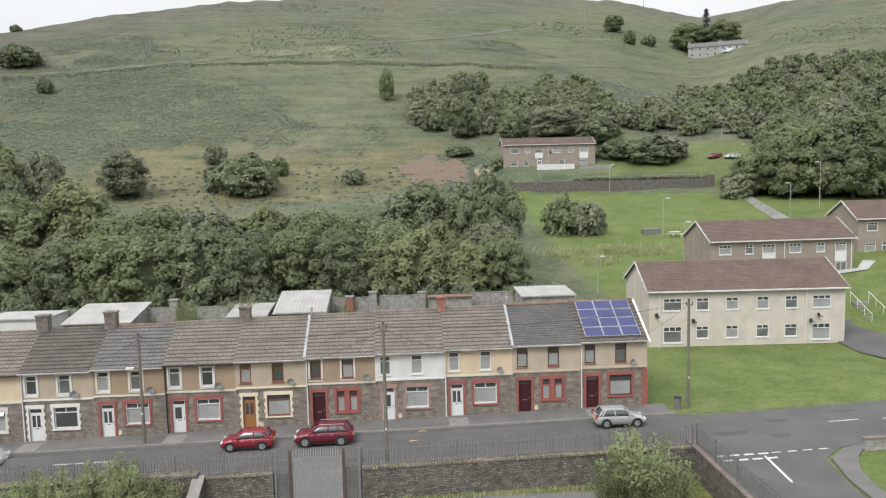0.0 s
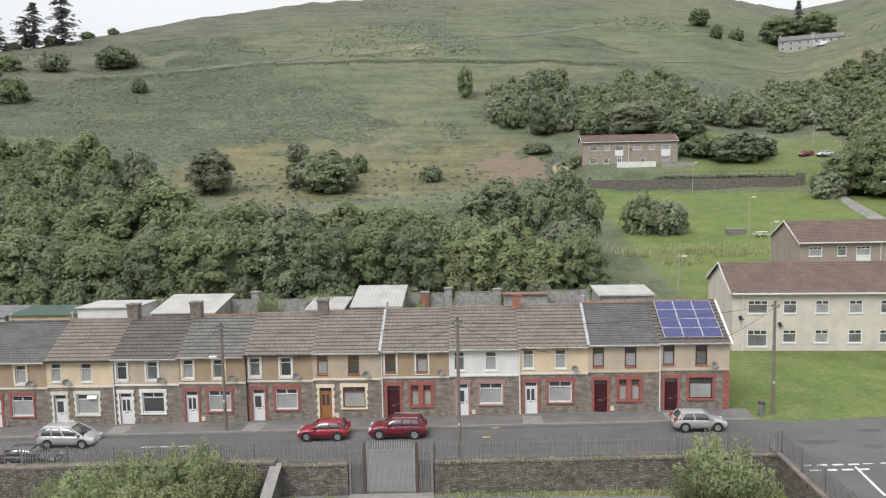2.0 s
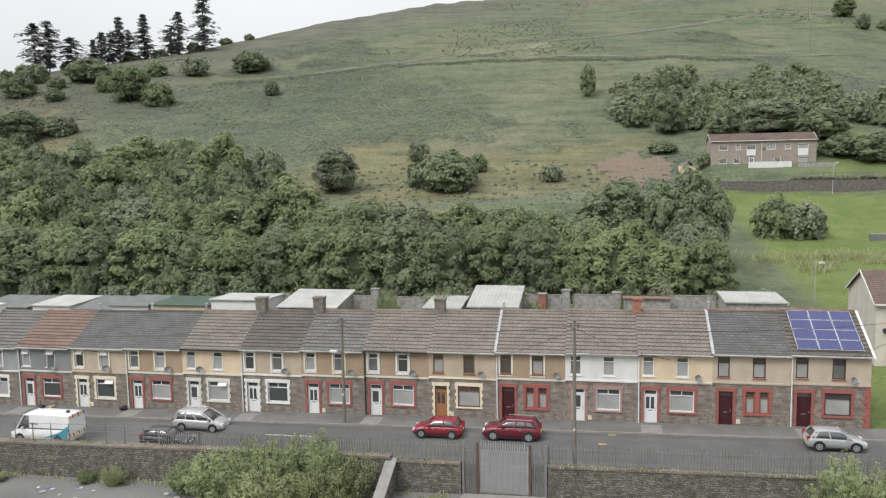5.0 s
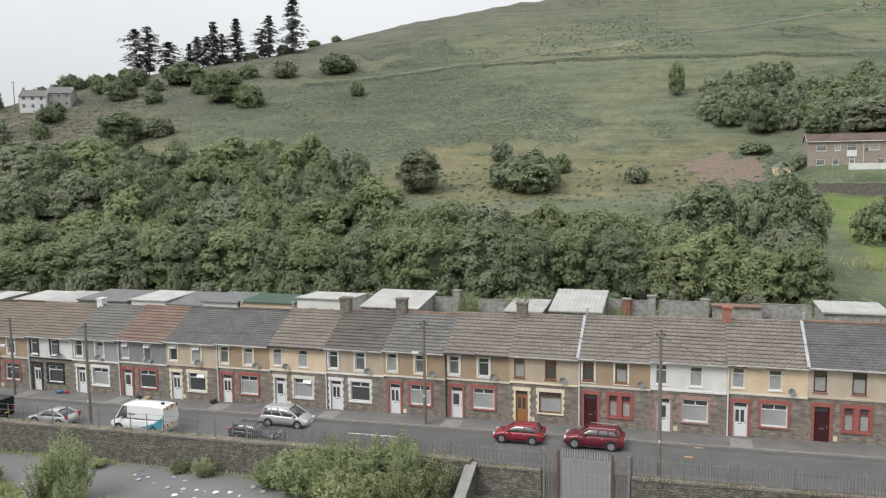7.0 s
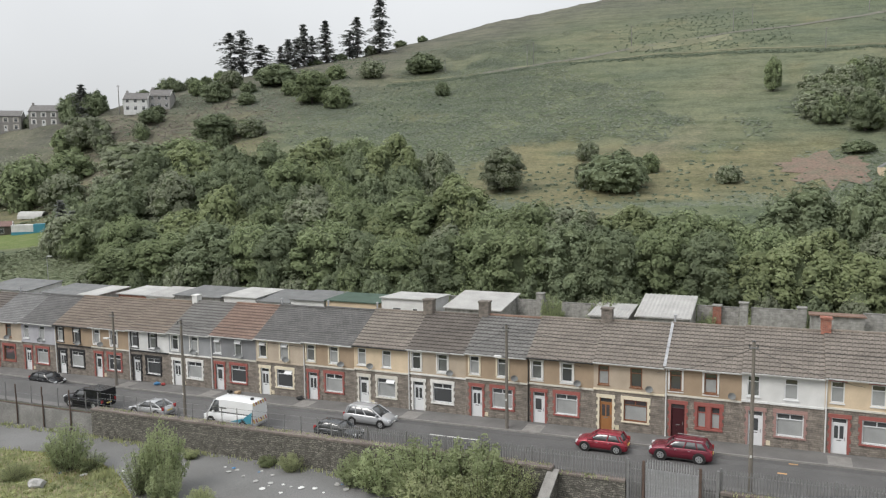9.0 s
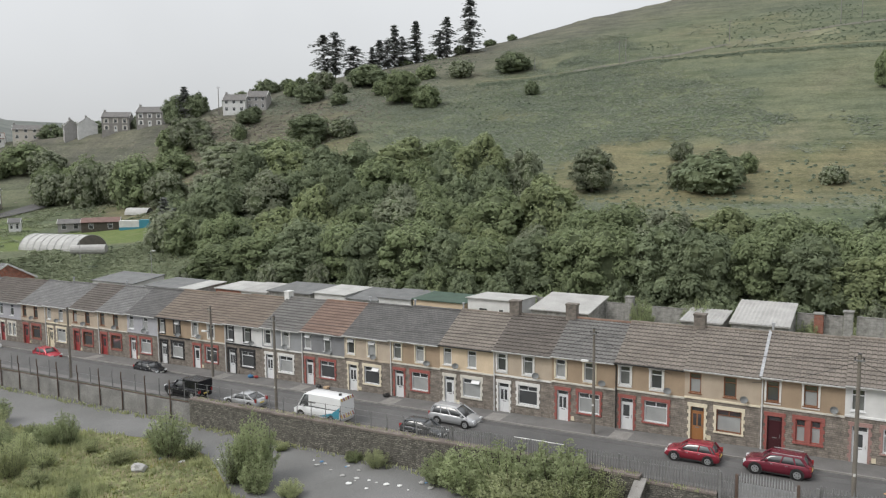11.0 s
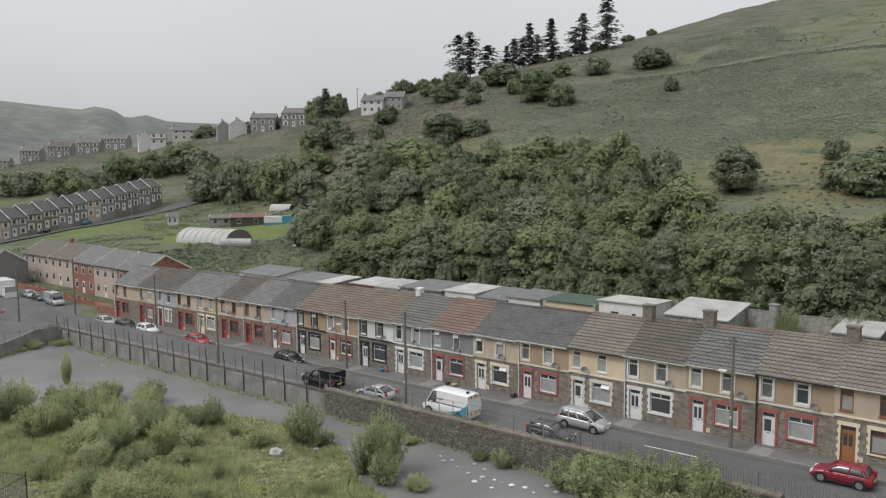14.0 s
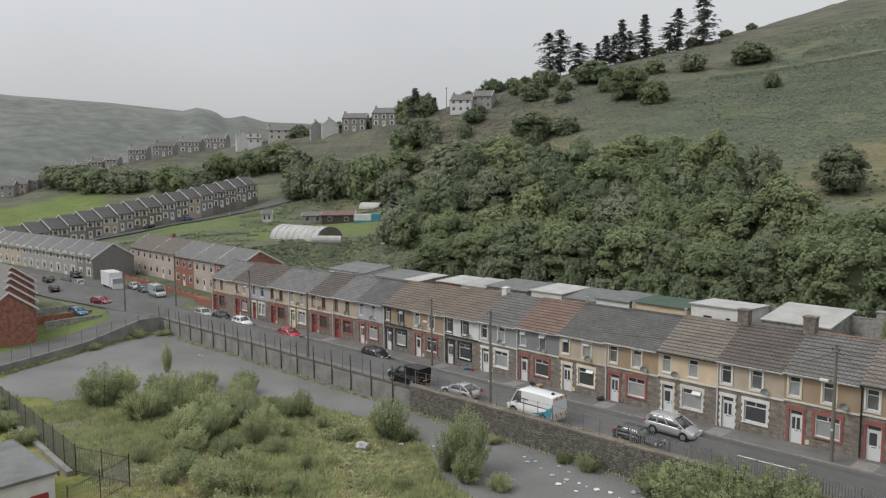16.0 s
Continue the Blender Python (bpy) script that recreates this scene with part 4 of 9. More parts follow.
fw = []
for z in (0.75, 3.35):
    fw += [(1.3, 3.0, z - (0.35 if z < 1 else 0.0), z + 1.15, 3, 0.3, 0), (4.3, 5.45, z, z + 1.15, 2, 0.3, 1), (7.0, 8.15, z, z + 1.15, 2, 0.3, 0), (9.8, 10.95, z, z + 1.15, 2, 0.3, 1), (12.4, 13.55, z, z + 1.15, 2, 0.3, 0), (14.9, 16.6, z - (0.35 if z < 1 else 0.0), z + 1.15, 3, 0.3, 0)]
flats((5.5, 16.3, 0.1), -2.5, 17.9, 8.5, M["flatcream"], fw, "two-storey cream rendered flats with a red-brown tiled roof", pipes=(0.9, 14.3), dishes=((0.55, 3.0), (3.9, 2.4), (14.6, 2.2), (15.3, 2.7)))


# ---- trees ----
def leafage(rng, lobes, clumps, per, size, out=0.13):
    """Leaf sprays gathered in clumps over the open skin of rounded lobes (centre, radii), each turned outwards and up."""
    verts, faces = [], []
    for n_, (c, r) in enumerate(lobes):
        for _ in range(clumps):
            z = rng.uniform(-0.55, 1)
            th = rng.uniform(0, 6.2832)
            s = math.sqrt(max(0, 1 - z * z))
            d = Vector((s * math.cos(th), s * math.sin(th), z))
            k = rng.uniform(0.9, 1.12)
            p = Vector((c[0] + d.x * r[0] * k, c[1] + d.y * r[1] * k, c[2] + d.z * r[2] * k))
            if any(((p.x - e[0]) / q[0]) ** 2 + ((p.y - e[1]) / q[1]) ** 2 + ((p.z - e[2]) / q[2]) ** 2 < 0.72 for e, q in lobes[:n_] + lobes[n_ + 1:]):
                continue
            reach = out * (r[0] + r[2])
            for _ in range(per):
                j = Vector((rng.gauss(0, 0.5), rng.gauss(0, 0.5), rng.gauss(0, 0.5)))
                o = p + j * reach
                nrm = (d * 0.9 + Vector((0, 0, 0.45)) + j * 0.25 + Vector((rng.uniform(-1, 1), rng.uniform(-1, 1), rng.uniform(-1, 1))) * 0.38).normalized()
                u = nrm.orthogonal().normalized()
                v = nrm.cross(u)
                a = rng.uniform(0, 6.28)
                u, v = u * math.cos(a) + v * math.sin(a), v * math.cos(a) - u * math.sin(a)
                e = size * rng.uniform(0.6, 1.25)
                b = len(verts)
                verts += [o - u * e, o + u * e * 0.6 + v * e * 0.8, o + u * e * 0.6 - v * e * 0.8]
                faces.append((b, b + 1, b + 2))
    return verts, faces


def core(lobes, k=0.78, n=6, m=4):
    """A ragged dark mass inside a crown; its colour stands in for the shade there."""
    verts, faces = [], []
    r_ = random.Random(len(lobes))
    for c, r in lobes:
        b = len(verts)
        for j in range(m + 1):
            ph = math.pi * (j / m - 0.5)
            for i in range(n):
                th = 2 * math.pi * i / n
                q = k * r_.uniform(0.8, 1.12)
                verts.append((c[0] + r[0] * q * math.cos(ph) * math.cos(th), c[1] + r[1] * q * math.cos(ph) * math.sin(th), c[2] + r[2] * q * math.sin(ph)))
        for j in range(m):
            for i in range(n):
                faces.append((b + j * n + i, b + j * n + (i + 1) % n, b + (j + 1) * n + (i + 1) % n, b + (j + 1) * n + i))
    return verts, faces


def crown_mesh(name, rng, lobes, clumps, per, size, leaf_m):
    v1, f1 = leafage(rng, lobes, clumps, per, size)
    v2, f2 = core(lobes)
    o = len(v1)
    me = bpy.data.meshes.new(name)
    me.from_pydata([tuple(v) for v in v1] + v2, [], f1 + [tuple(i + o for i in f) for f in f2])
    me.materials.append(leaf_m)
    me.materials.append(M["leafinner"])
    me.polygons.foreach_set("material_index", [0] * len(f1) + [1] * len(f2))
    return me


def dome_lobes(rng, half, z0, z1, rings, big):
    """Lobes that swell out of an egg-shaped crown from z0 to z1."""
    zc, zr = z0 + (z1 - z0) * 0.45, (z1 - z0) * 0.5
    out = [((0, 0, zc), (half * 0.8, half * 0.8, zr * 0.9))]
    for f, n in rings:
        for k in range(n):
            a = 6.2832 * (k + rng.uniform(-0.3, 0.3)) / n + f * 9
            q = big * rng.uniform(0.55, 1.3)
            w = math.sqrt(max(0.02, 1 - f * f)) * (half - q * 0.8) * rng.uniform(0.85, 1.08)
            zz = zc + f * (zr - q * 0.5) + rng.uniform(-0.12, 0.12) * zr
            out.append(((w * math.cos(a), w * math.sin(a), zz), (q * rng.uniform(0.85, 1.15), q * rng.uniform(0.85, 1.15), q * rng.uniform(0.8, 1.1))))
    return out


def tree(seed, height, spread, leaf_m, clumps=70, per=8, size=0.2, label="", name="tree", low=0.1):
    rng = random.Random(seed)
    t = thing(name, label or "broadleaf tree with a dense green crown", "tree", (0, 0, -300), 0, "wood behind the terrace")
    lobes = dome_lobes(rng, spread, height * low, height, ((-0.7, 6), (-0.2, 7), (0.3, 7), (0.68, 5), (0.95, 2)), spread * 0.36)
    rows = [((0, 0, -0.6), (0, 0, height * 0.5), spread * 0.075, spread * 0.045)]
    for c, r in lobes[1:9]:
        rows.append(((0, 0, height * 0.22), (c[0] * 0.9, c[1] * 0.9, c[2]), spread * 0.03, spread * 0.012))
    part("trunk", bar(*rows, n=6), M["bark"], t)
    ob = new("crown", crown_mesh("crown", rng, lobes, clumps, per, size, leaf_m))
    ob.parent = t
    return t


def put(proto, x, y, w, h, turn, z=None):
    """A copy of a tree of 8 m width and 10 m height (6 m for the bushy ones), brought to width w and height h."""
    z = ground_z(x, y) - 0.1 if z is None else z
    return copy_thing(proto, Matrix.Translation((x, y, z)) @ Matrix.Rotation(turn, 4, "Z") @ Matrix.Diagonal((w / 8, w / 8, h / (6 if proto in low_protos else 10), 1)))


def polar(az, r):
    return CX - r * math.sin(radians(az)), CY + r * math.cos(radians(az))


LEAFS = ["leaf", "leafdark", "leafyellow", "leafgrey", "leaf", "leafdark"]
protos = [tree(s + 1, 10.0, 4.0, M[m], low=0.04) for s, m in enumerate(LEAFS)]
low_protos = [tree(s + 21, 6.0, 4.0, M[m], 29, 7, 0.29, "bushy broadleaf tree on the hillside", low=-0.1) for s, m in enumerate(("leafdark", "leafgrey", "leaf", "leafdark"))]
rng = random.Random(5)
# the wood behind the terrace, its lower edge first: place, width, height, tone
WOOD_EDGE = ((-101, 29, 9.0, 6.6, 0), (-93.4, 29.5, 8.6, 7.4, 4), (-85.3, 29, 9, 8.8, 1), (-79.3, 30, 8, 8.9, 0), (-73.9, 29, 7.2, 8.6, 5), (-68, 29.5, 8, 8.8, 4), (-62.7, 29, 6.4, 8.0, 5), (-58.6, 29, 7.2, 7.6, 0), (-51.8, 29, 6.6, 7.8, 1), (-47.7, 30, 7.4, 8.6, 0), (-42.7, 29, 7.2, 9.0, 4), (-37.9, 29.5, 6.8, 8.9, 1), (-33, 29, 7.2, 9.0, 5), (-27.6, 29.5, 7, 8.8, 4), (-23, 29, 6.4, 8.1, 1), (-19.4, 29, 5.8, 6.6, 2), (-15.4, 29.5, 6.8, 7.9, 2), (-9.6, 29, 5.8, 6.6, 2), (-5.9, 29.5, 5.2, 7.0, 4))
WOOD_MIDDLE = ((-112.1, 42, 10.8, 8.1, 0), (-102.4, 42, 8.8, 9.0, 2), (-94.5, 42, 8.0, 12.2, 2), (-85.5, 42, 8.5, 9.7, 0), (-78, 42, 9, 10.4, 3), (-71.7, 42, 9, 10.6, 0), (-62.3, 42, 10.7, 11.0, 4), (-55.8, 43, 8.4, 12.8, 2), (-50.4, 41, 7, 9.4, 0), (-45.8, 42, 8.2, 10.0, 0), (-39.9, 41, 7, 9.1, 3), (-33.5, 42, 8, 9.2, 2), (-26.7, 41, 8.3, 9.2, 0), (-22.1, 42, 6, 7.8, 4), (-14.6, 44, 9.6, 11.0, 1), (-8.6, 43, 6.6, 11.2, 5), (-5.5, 44, 7.6, 12.3, 1))
WOOD_TOP = ((-104.6, 33, 7, 9.6, 4), (-86.8, 46.7, 7.5, 11.4, 1), (-83.5, 50, 8, 11.2, 3), (-79.3, 51.7, 6.6, 12.0, 0), (-74.9, 54.2, 7.4, 11.6, 1), (-71.1, 57, 7.2, 12.8, 5), (-89.9, 45, 7.4, 12.2, 1), (-122.1, 48.9, 10.2, 13.6, 5), (-116.1, 54.8, 11, 13.8, 3), (-110.8, 59.6, 10, 14, 1), (-106.5, 63.1, 10, 14.4, 5), (-100.4, 67.7, 11.4, 14.4, 0), (-84.1, 77.7, 10.6, 16.4, 2), (-76.7, 81.3, 7.5, 13.0, 3), (-89.6, 74.6, 8, 12.5, 1), (-94, 72, 8, 12.6, 4))
WOOD_BACK = ((-135.3, 71.1, 12.4, 16.8, 1), (-130.8, 75.4, 12, 17.8, 2), (-124.4, 80.8, 11.4, 15.6, 5), (-118.4, 85.5, 11, 15.2, 1), (-110, 91.4, 13.5, 14.8, 2), (-102, 96.3, 11, 14.4, 0), (-96, 86, 10, 13.0, 1), (-139, 58, 9, 7.5, 0), (-133, 52, 8, 9, 1), (-128, 58, 9, 11, 3), (-143, 66, 9, 9, 4))
for row_ in (WOOD_EDGE, WOOD_MIDDLE, WOOD_TOP, WOOD_BACK):
    for x, y, w_, h_, tone in row_:
        put(protos[tone], x, y, w_ * rng.uniform(1.0, 1.12), h_, rng.uniform(0, 6.28))
# smaller trees that close the gaps between them
for k in range(20):
    x = -108 + 5.3 * k + rng.uniform(-1.2, 1.2)
    put(rng.choice(protos), x, 35.5 + rng.uniform(-1.5, 1.5), rng.uniform(5.5, 7.5), rng.uniform(6.8, 8.4), rng.uniform(0, 6.28))
for k in range(15):
    x = -112 + 6.0 * k + rng.uniform(-1.5, 1.5)
    put(rng.choice(protos), x, np.interp(x, (-112, -60, -20), (66, 54, 49)) + rng.uniform(-2, 2), rng.uniform(6, 8), rng.uniform(6.0, 8.0), rng.uniform(0, 6.28))
for k in range(26):
    x, y = polar(rng.uniform(38, 50), rng.uniform(150, 196))
    put(rng.choice(low_protos), x, y, rng.uniform(7, 10), rng.uniform(5.5, 8), rng.uniform(0, 6.28))
# saplings at the wood's foot
for k in range(26):
    x = -104 + 3.9 * k + rng.uniform(-1.5, 1.5)
    put(rng.choice(low_protos), x, 25.2 + rng.uniform(-0.8, 1.4), rng.uniform(2.6, 4.2), rng.uniform(2.2, 4.4), rng.uniform(0, 6.28))


# the wood on the far eastern slope, one mass of crowns
def east_wood(r_):
    while True:
        az = r_.uniform(-37, -1.5)
        r = r_.uniform(np.interp(az, (-37, -27, -24, -16, -8, -1), (172, 190, 214, 214, 206, 214)), np.interp(az, (-37, -25, -21, -19, -16, -9, -5, -1), (305, 305, 290, 235, 250, 285, 262, 232)))
        if fbm(*polar(az, r), 0.03, 6.0) > -0.22:
            return polar(az, r)


wr = random.Random(17)
wv, wf, wi, spots = [], [], [], []
for _ in range(3200):
    x, y = east_wood(wr)
    if len(spots) >= 250 or any((x - a) ** 2 + (y - b) ** 2 < 21 for a, b in spots):
        continue
    spots.append((x, y))
    k, z = wr.uniform(0.6, 1.2) * (0.75 if math.hypot(x - CX, y - CY) > 262 else 1.0), ground_z(x, y)
    lb = [((x + c[0], y + c[1], z + c[2]), r) for c, r in dome_lobes(wr, 3.4 * k, -0.5, 6.2 * k, ((-0.5, 4), (0.2, 4), (0.8, 2)), 1.45 * k)]
    v1, f1 = leafage(wr, lb, 22, 5, 0.34)
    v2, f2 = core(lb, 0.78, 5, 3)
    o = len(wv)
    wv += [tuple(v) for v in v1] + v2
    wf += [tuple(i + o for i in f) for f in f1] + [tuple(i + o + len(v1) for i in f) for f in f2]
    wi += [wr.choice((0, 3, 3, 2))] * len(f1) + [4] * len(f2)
me = bpy.data.meshes.new("hillside_wood")
me.from_pydata(wv, [], wf)
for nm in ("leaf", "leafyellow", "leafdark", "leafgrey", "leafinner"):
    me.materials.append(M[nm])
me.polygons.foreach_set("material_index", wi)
tagged(new("hillside_wood", me), "dense green broadleaf wood on the eastern slope", "wood", kind="stuff")

# single bushes and small trees on the open slope: place, width, height
MID_SLOPE = ((-73.4, 109.5, 9.6, 9.4), (-60.2, 134.5, 5.6, 4.4), (-49.5, 114.7, 13.4, 8.0), (-56, 116, 6, 5.5), (-44.3, 126.9, 4.2, 4.2), (-27.3, 120.8, 5.4, 3.7), (0.5, 156, 7.2, 9.4), (-20.2, 193, 5.0, 9.6), (-7.8, 172.7, 13.5, 6.2), (-2, 171, 9, 6.5), (40.8, 123.4, 14, 5.5), (34, 127, 9, 4.5), (47, 126, 8, 4.5), (23.7, 145.7, 14, 8.4), (33, 142, 13, 6.2), (13, 149, 8, 5.0), (9.4, 72, 6.8, 6.0), (13.2, 70.5, 6.2, 5.4), (6, 126, 4, 2.6), (-2, 141, 7, 2.6))
EAST_EDGE = ((53.5, 97, 10, 8.6), (48.5, 95, 7, 5.0), (57.3, 91.5, 10.6, 12.8), (61.8, 88.5, 11, 14), (66.2, 85.2, 13, 15), (70.5, 82.7, 11, 17), (76, 84, 12, 16), (60, 99, 12, 14), (68, 95, 12, 17), (77, 96, 12, 19), (62, 106, 10, 9), (71, 107, 12, 14), (90.9, 332.9, 9.4, 8.8), (92.4, 309.6, 5.6, 6.2), (125.4, 325.6, 16, 13.5), (142, 322, 17, 13), (133, 331, 12, 12), (104, 318, 7, 5))
WEST_SLOPE = ((-123, 190, 5.2, 4.6), (-143.6, 219.4, 14, 7), (-161.1, 210.1, 10, 6.6), (-163.4, 172, 12, 11.4), (-152.6, 170, 9.6, 6.8), (-169.8, 130.4, 13, 8.4), (-160.9, 135, 8.6, 5.2), (-166, 127, 5.6, 4.4), (-205.7, 137.1, 5.6, 5.0), (-211.7, 148.1, 9, 4.5), (-201.6, 169.2, 10.5, 6.4), (-191.7, 192, 16, 7.6), (-208.2, 186, 9, 6.5), (-214.9, 175.1, 6.6, 5.4), (-215.5, 154.6, 6, 3), (-178, 181, 7, 5), (-186, 166, 6, 4), (-174, 205, 8, 5), (-196, 180, 6, 4))
HOUSE_SLOPE = ((-221, 130.3, 14, 10), (-226, 127, 11, 8.5), (-211.2, 126.7, 7, 5.8), (-203.6, 135.5, 4, 4), (-283.4, 111.2, 17, 10), (-275, 113, 13, 8), (-290.6, 101.7, 11.5, 9.2), (-303.2, 96.2, 14, 10), (-238.8, 91.4, 11.5, 9.6), (-245, 95, 12, 10), (-225.9, 94.9, 14, 12.6), (-232, 99, 13, 12), (-206.8, 96.4, 14, 13), (-214, 98, 13, 12.5), (-192, 95.4, 11.8, 9.4), (-169.7, 90.7, 11.4, 8.8), (-247, 106, 13, 7), (-226.8, 109, 13, 7), (-208.5, 112, 13, 8), (-236, 108, 12, 7))
for x, y, w_, h_ in (*MID_SLOPE, *EAST_EDGE, *WEST_SLOPE):
    put(rng.choice(protos if h_ > 8.2 else low_protos), x, y, w_, h_, rng.uniform(0, 6.28))
for x, y, w_, h_ in HOUSE_SLOPE:
    put(rng.choice(low_protos[1:3]), x, y, w_, h_, rng.uniform(0, 6.28))
VALLEY = ((-405.2, 66.5, 17, 10), (-392, 67, 16, 9), (-382, 68.8, 18, 10.5), (-368, 70, 17, 9.5), (-357.2, 72, 17, 10), (-346, 74, 15, 9), (-335.6, 75.3, 14, 9.4), (-310.5, 79.6, 17, 10), (-300, 80, 13, 8.5), (-292.3, 81.3, 12, 8.2), (-130, 48.6, 9.4, 7), (-137, 50, 9, 8), (-156.2, 69.8, 8.6, 6.8), (-185.1, 113.3, 19, 9), (-166.1, 112.9, 18, 9), (-176, 108, 16, 9), (-155, 106, 15, 9), (-148.4, 81.3, 11.4, 7.2), (-146, 92, 13, 9.5), (-158, 98, 13, 9), (-137, 97, 13, 10), (-122, 101, 12, 9))
for x, y, w_, h_ in VALLEY:
    put(rng.choice(low_protos[1:3]), x, y, w_, h_, rng.uniform(0, 6.28))
# scrub along the skyline above and between the hill houses: bearing, distance, width, height
SKYLINE = ((39.6, 322, 6, 4.2), (40.6, 320, 5, 3.5), (41.5, 318, 7, 4.6), (42.4, 314, 5, 3.6), (43.0, 312, 9, 6), (43.9, 309, 6, 4), (44.8, 306, 7, 4.4), (45.6, 304, 6, 4), (37.0, 330, 6, 3.6), (33.0, 340, 8, 4), (31.2, 343, 7, 4), (29.0, 350, 6, 4), (26.8, 366, 6, 3.4), (25.2, 374, 5, 3), (50.2, 318, 10, 9), (51.2, 322, 12, 8), (49.3, 301, 10, 9.5), (47.9, 298, 9, 8.0), (48.6, 301, 8, 9.5), (52.6, 330, 12, 7.6), (54.6, 346, 16, 9), (55.6, 350, 14, 8.4), (57.2, 352, 12, 7), (73.5, 520, 30, 19), (75.5, 540, 30, 20))
for az, r, w_, h_ in SKYLINE:
    x, y = polar(az, r)
    put(rng.choice(low_protos), x, y, w_, h_, rng.uniform(0, 6.28))


def conifer(seed, h, half, label, bare=0.06, round_top=False, name="conifer"):
    """Whorls of flat drooping boughs round a straight stem, with gaps between them."""
    r_ = random.Random(seed)
    t = thing(name, label, "tree", (0, 0, -300), 0, "conifers on the ridge")
    verts, faces, rows = [], [], [((0, 0, -0.5), (0, 0, h * 0.98), h * 0.016, 0.03)]
    z = h * bare
    while z < h * 0.985:
        q = (z / h - bare) / (1 - bare)
        reach = half * (math.sqrt(max(0.05, 1 - (2 * q - 0.95) ** 2)) if round_top else (1 - q) ** 0.8) * r_.uniform(0.7, 1.1) + 0.15
        for j in range(6):
            a = r_.uniform(0, 6.28)
            ln, lift = reach * r_.uniform(0.55, 1.1), r_.uniform(-0.3, 0.1)
            tip = Vector((math.cos(a) * ln, math.sin(a) * ln, z + lift * ln))
            rows.append(((0, 0, z), tip * 0.95 + Vector((0, 0, z * 0.05)), 0.06, 0.02))
            for s in range(9):
                f = (s + 0.6) / 9
                c = Vector((0, 0, z)).lerp(tip, f) + Vector((r_.uniform(-0.3, 0.3), r_.uniform(-0.3, 0.3), r_.uniform(-0.25, 0.2) - 0.08 * ln * f * f))
                e = half * 0.095 * (1.15 - 0.5 * f) * r_.uniform(0.7, 1.3)
                u = Vector((math.cos(a), math.sin(a), r_.uniform(-0.5, 0.1))) * e * 1.3
                v = Vector((-math.sin(a), math.cos(a), r_.uniform(-0.45, 0.45))) * e
                b = len(verts)
                verts += [c - u * 0.6, c + v, c + u, c - v]
                faces.append((b, b + 1, b + 2, b + 3))
        z += h * r_.uniform(0.045, 0.075)
    part("trunk", bar(*rows, n=4), M["bark"], t)
    me = bpy.data.meshes.new("needle_foliage")
    me.from_pydata([tuple(v) for v in verts], [], faces)
    me.materials.append(M["needle"])
    ob = tagged(new("needle_foliage", me), kind="stuff")
    ob.parent = t
    return t


spruce = [conifer(s, 10.0, 4.0, "tall dark spruce on the skyline") for s in (3, 4)]
pines = [conifer(s, 10.0, 4.0, "dark Scots pine on the skyline", 0.16, True, "pine_tree") for s in (5, 6)]
for k, (kind, az, r, w_, h_) in enumerate(((pines, 38.9, 326, 11, 17), (pines, 38.1, 328, 10, 18), (pines, 36.8, 331, 11, 11.5), (spruce, 35.4, 334, 8, 10), (spruce, 34.9, 333, 9, 12), (pines, 34.3, 336, 9, 12), (spruce, 33.8, 338, 11, 17.5), (pines, 33.2, 338, 8, 12), (spruce, 32.2, 340, 11.5, 17), (pines, 30.5, 345, 9, 11.5), (spruce, 29.95, 348, 11, 16.5), (spruce, 28.3, 350, 13.5, 24), (spruce, 48.7, 298, 9, 11.5), (spruce, -22.0, 452, 9, 15), (spruce, 50.29, 165, 5.6, 8.5), (spruce, 49.6, 163, 5, 6.5))):
    x, y = polar(az, r)
    put(kind[k % 2], x, y, w_ * 1.45, h_ * 1.14, k * 1.1)
for p_ in protos + low_protos + spruce + pines:
    for o in (*p_.children_recursive, p_):
        bpy.data.objects.remove(o)


# ---- yard, walls and fences ----
def long_wall(name, x0, x1, y0, y1, lo, hi, material, label, step=4.0, top_m=None):
    """A wall along the street whose foot and top follow the slope."""
    w = thing(name, label, "wall", (0, 0, 0), 0, "yard walls")
    bm = bmesh.new()
    n = max(1, round((x1 - x0) / step))
    for k in range(n):
        a, b = x0 + (x1 - x0) * k / n, x0 + (x1 - x0) * (k + 1) / n
        vs = [bm.verts.new((x, y, S(x) + z)) for z in (lo, hi) for y in (y0, y1) for x in (a, b)]
        for f in ((0, 2, 3, 1), (4, 5, 7, 6), (0, 1, 5, 4), (2, 6, 7, 3)) + (((0, 4, 6, 2),) if k == 0 else ()) + (((1, 3, 7, 5),) if k == n - 1 else ()):
            bm.faces.new([vs[i] for i in f])
    bmesh.ops.remove_doubles(bm, verts=bm.verts, dist=0.001)
    part("masonry", bm, material, w)
    if top_m:
        k = 0
        x = x0
        rng_ = random.Random(int(x0))
        while x < x1 - 0.3:
            e = min(x1, x + rng_.uniform(0.5, 0.9))
            d = rng_.uniform(0.0, 0.05)
            part("coping_stone", boxes((x + 0.01, e - 0.01, y0 - 0.05, y1 + 0.04, S(x) + hi - 0.02, S(x) + hi + 0.09 + d)), top_m, w)
            x = e
    return w


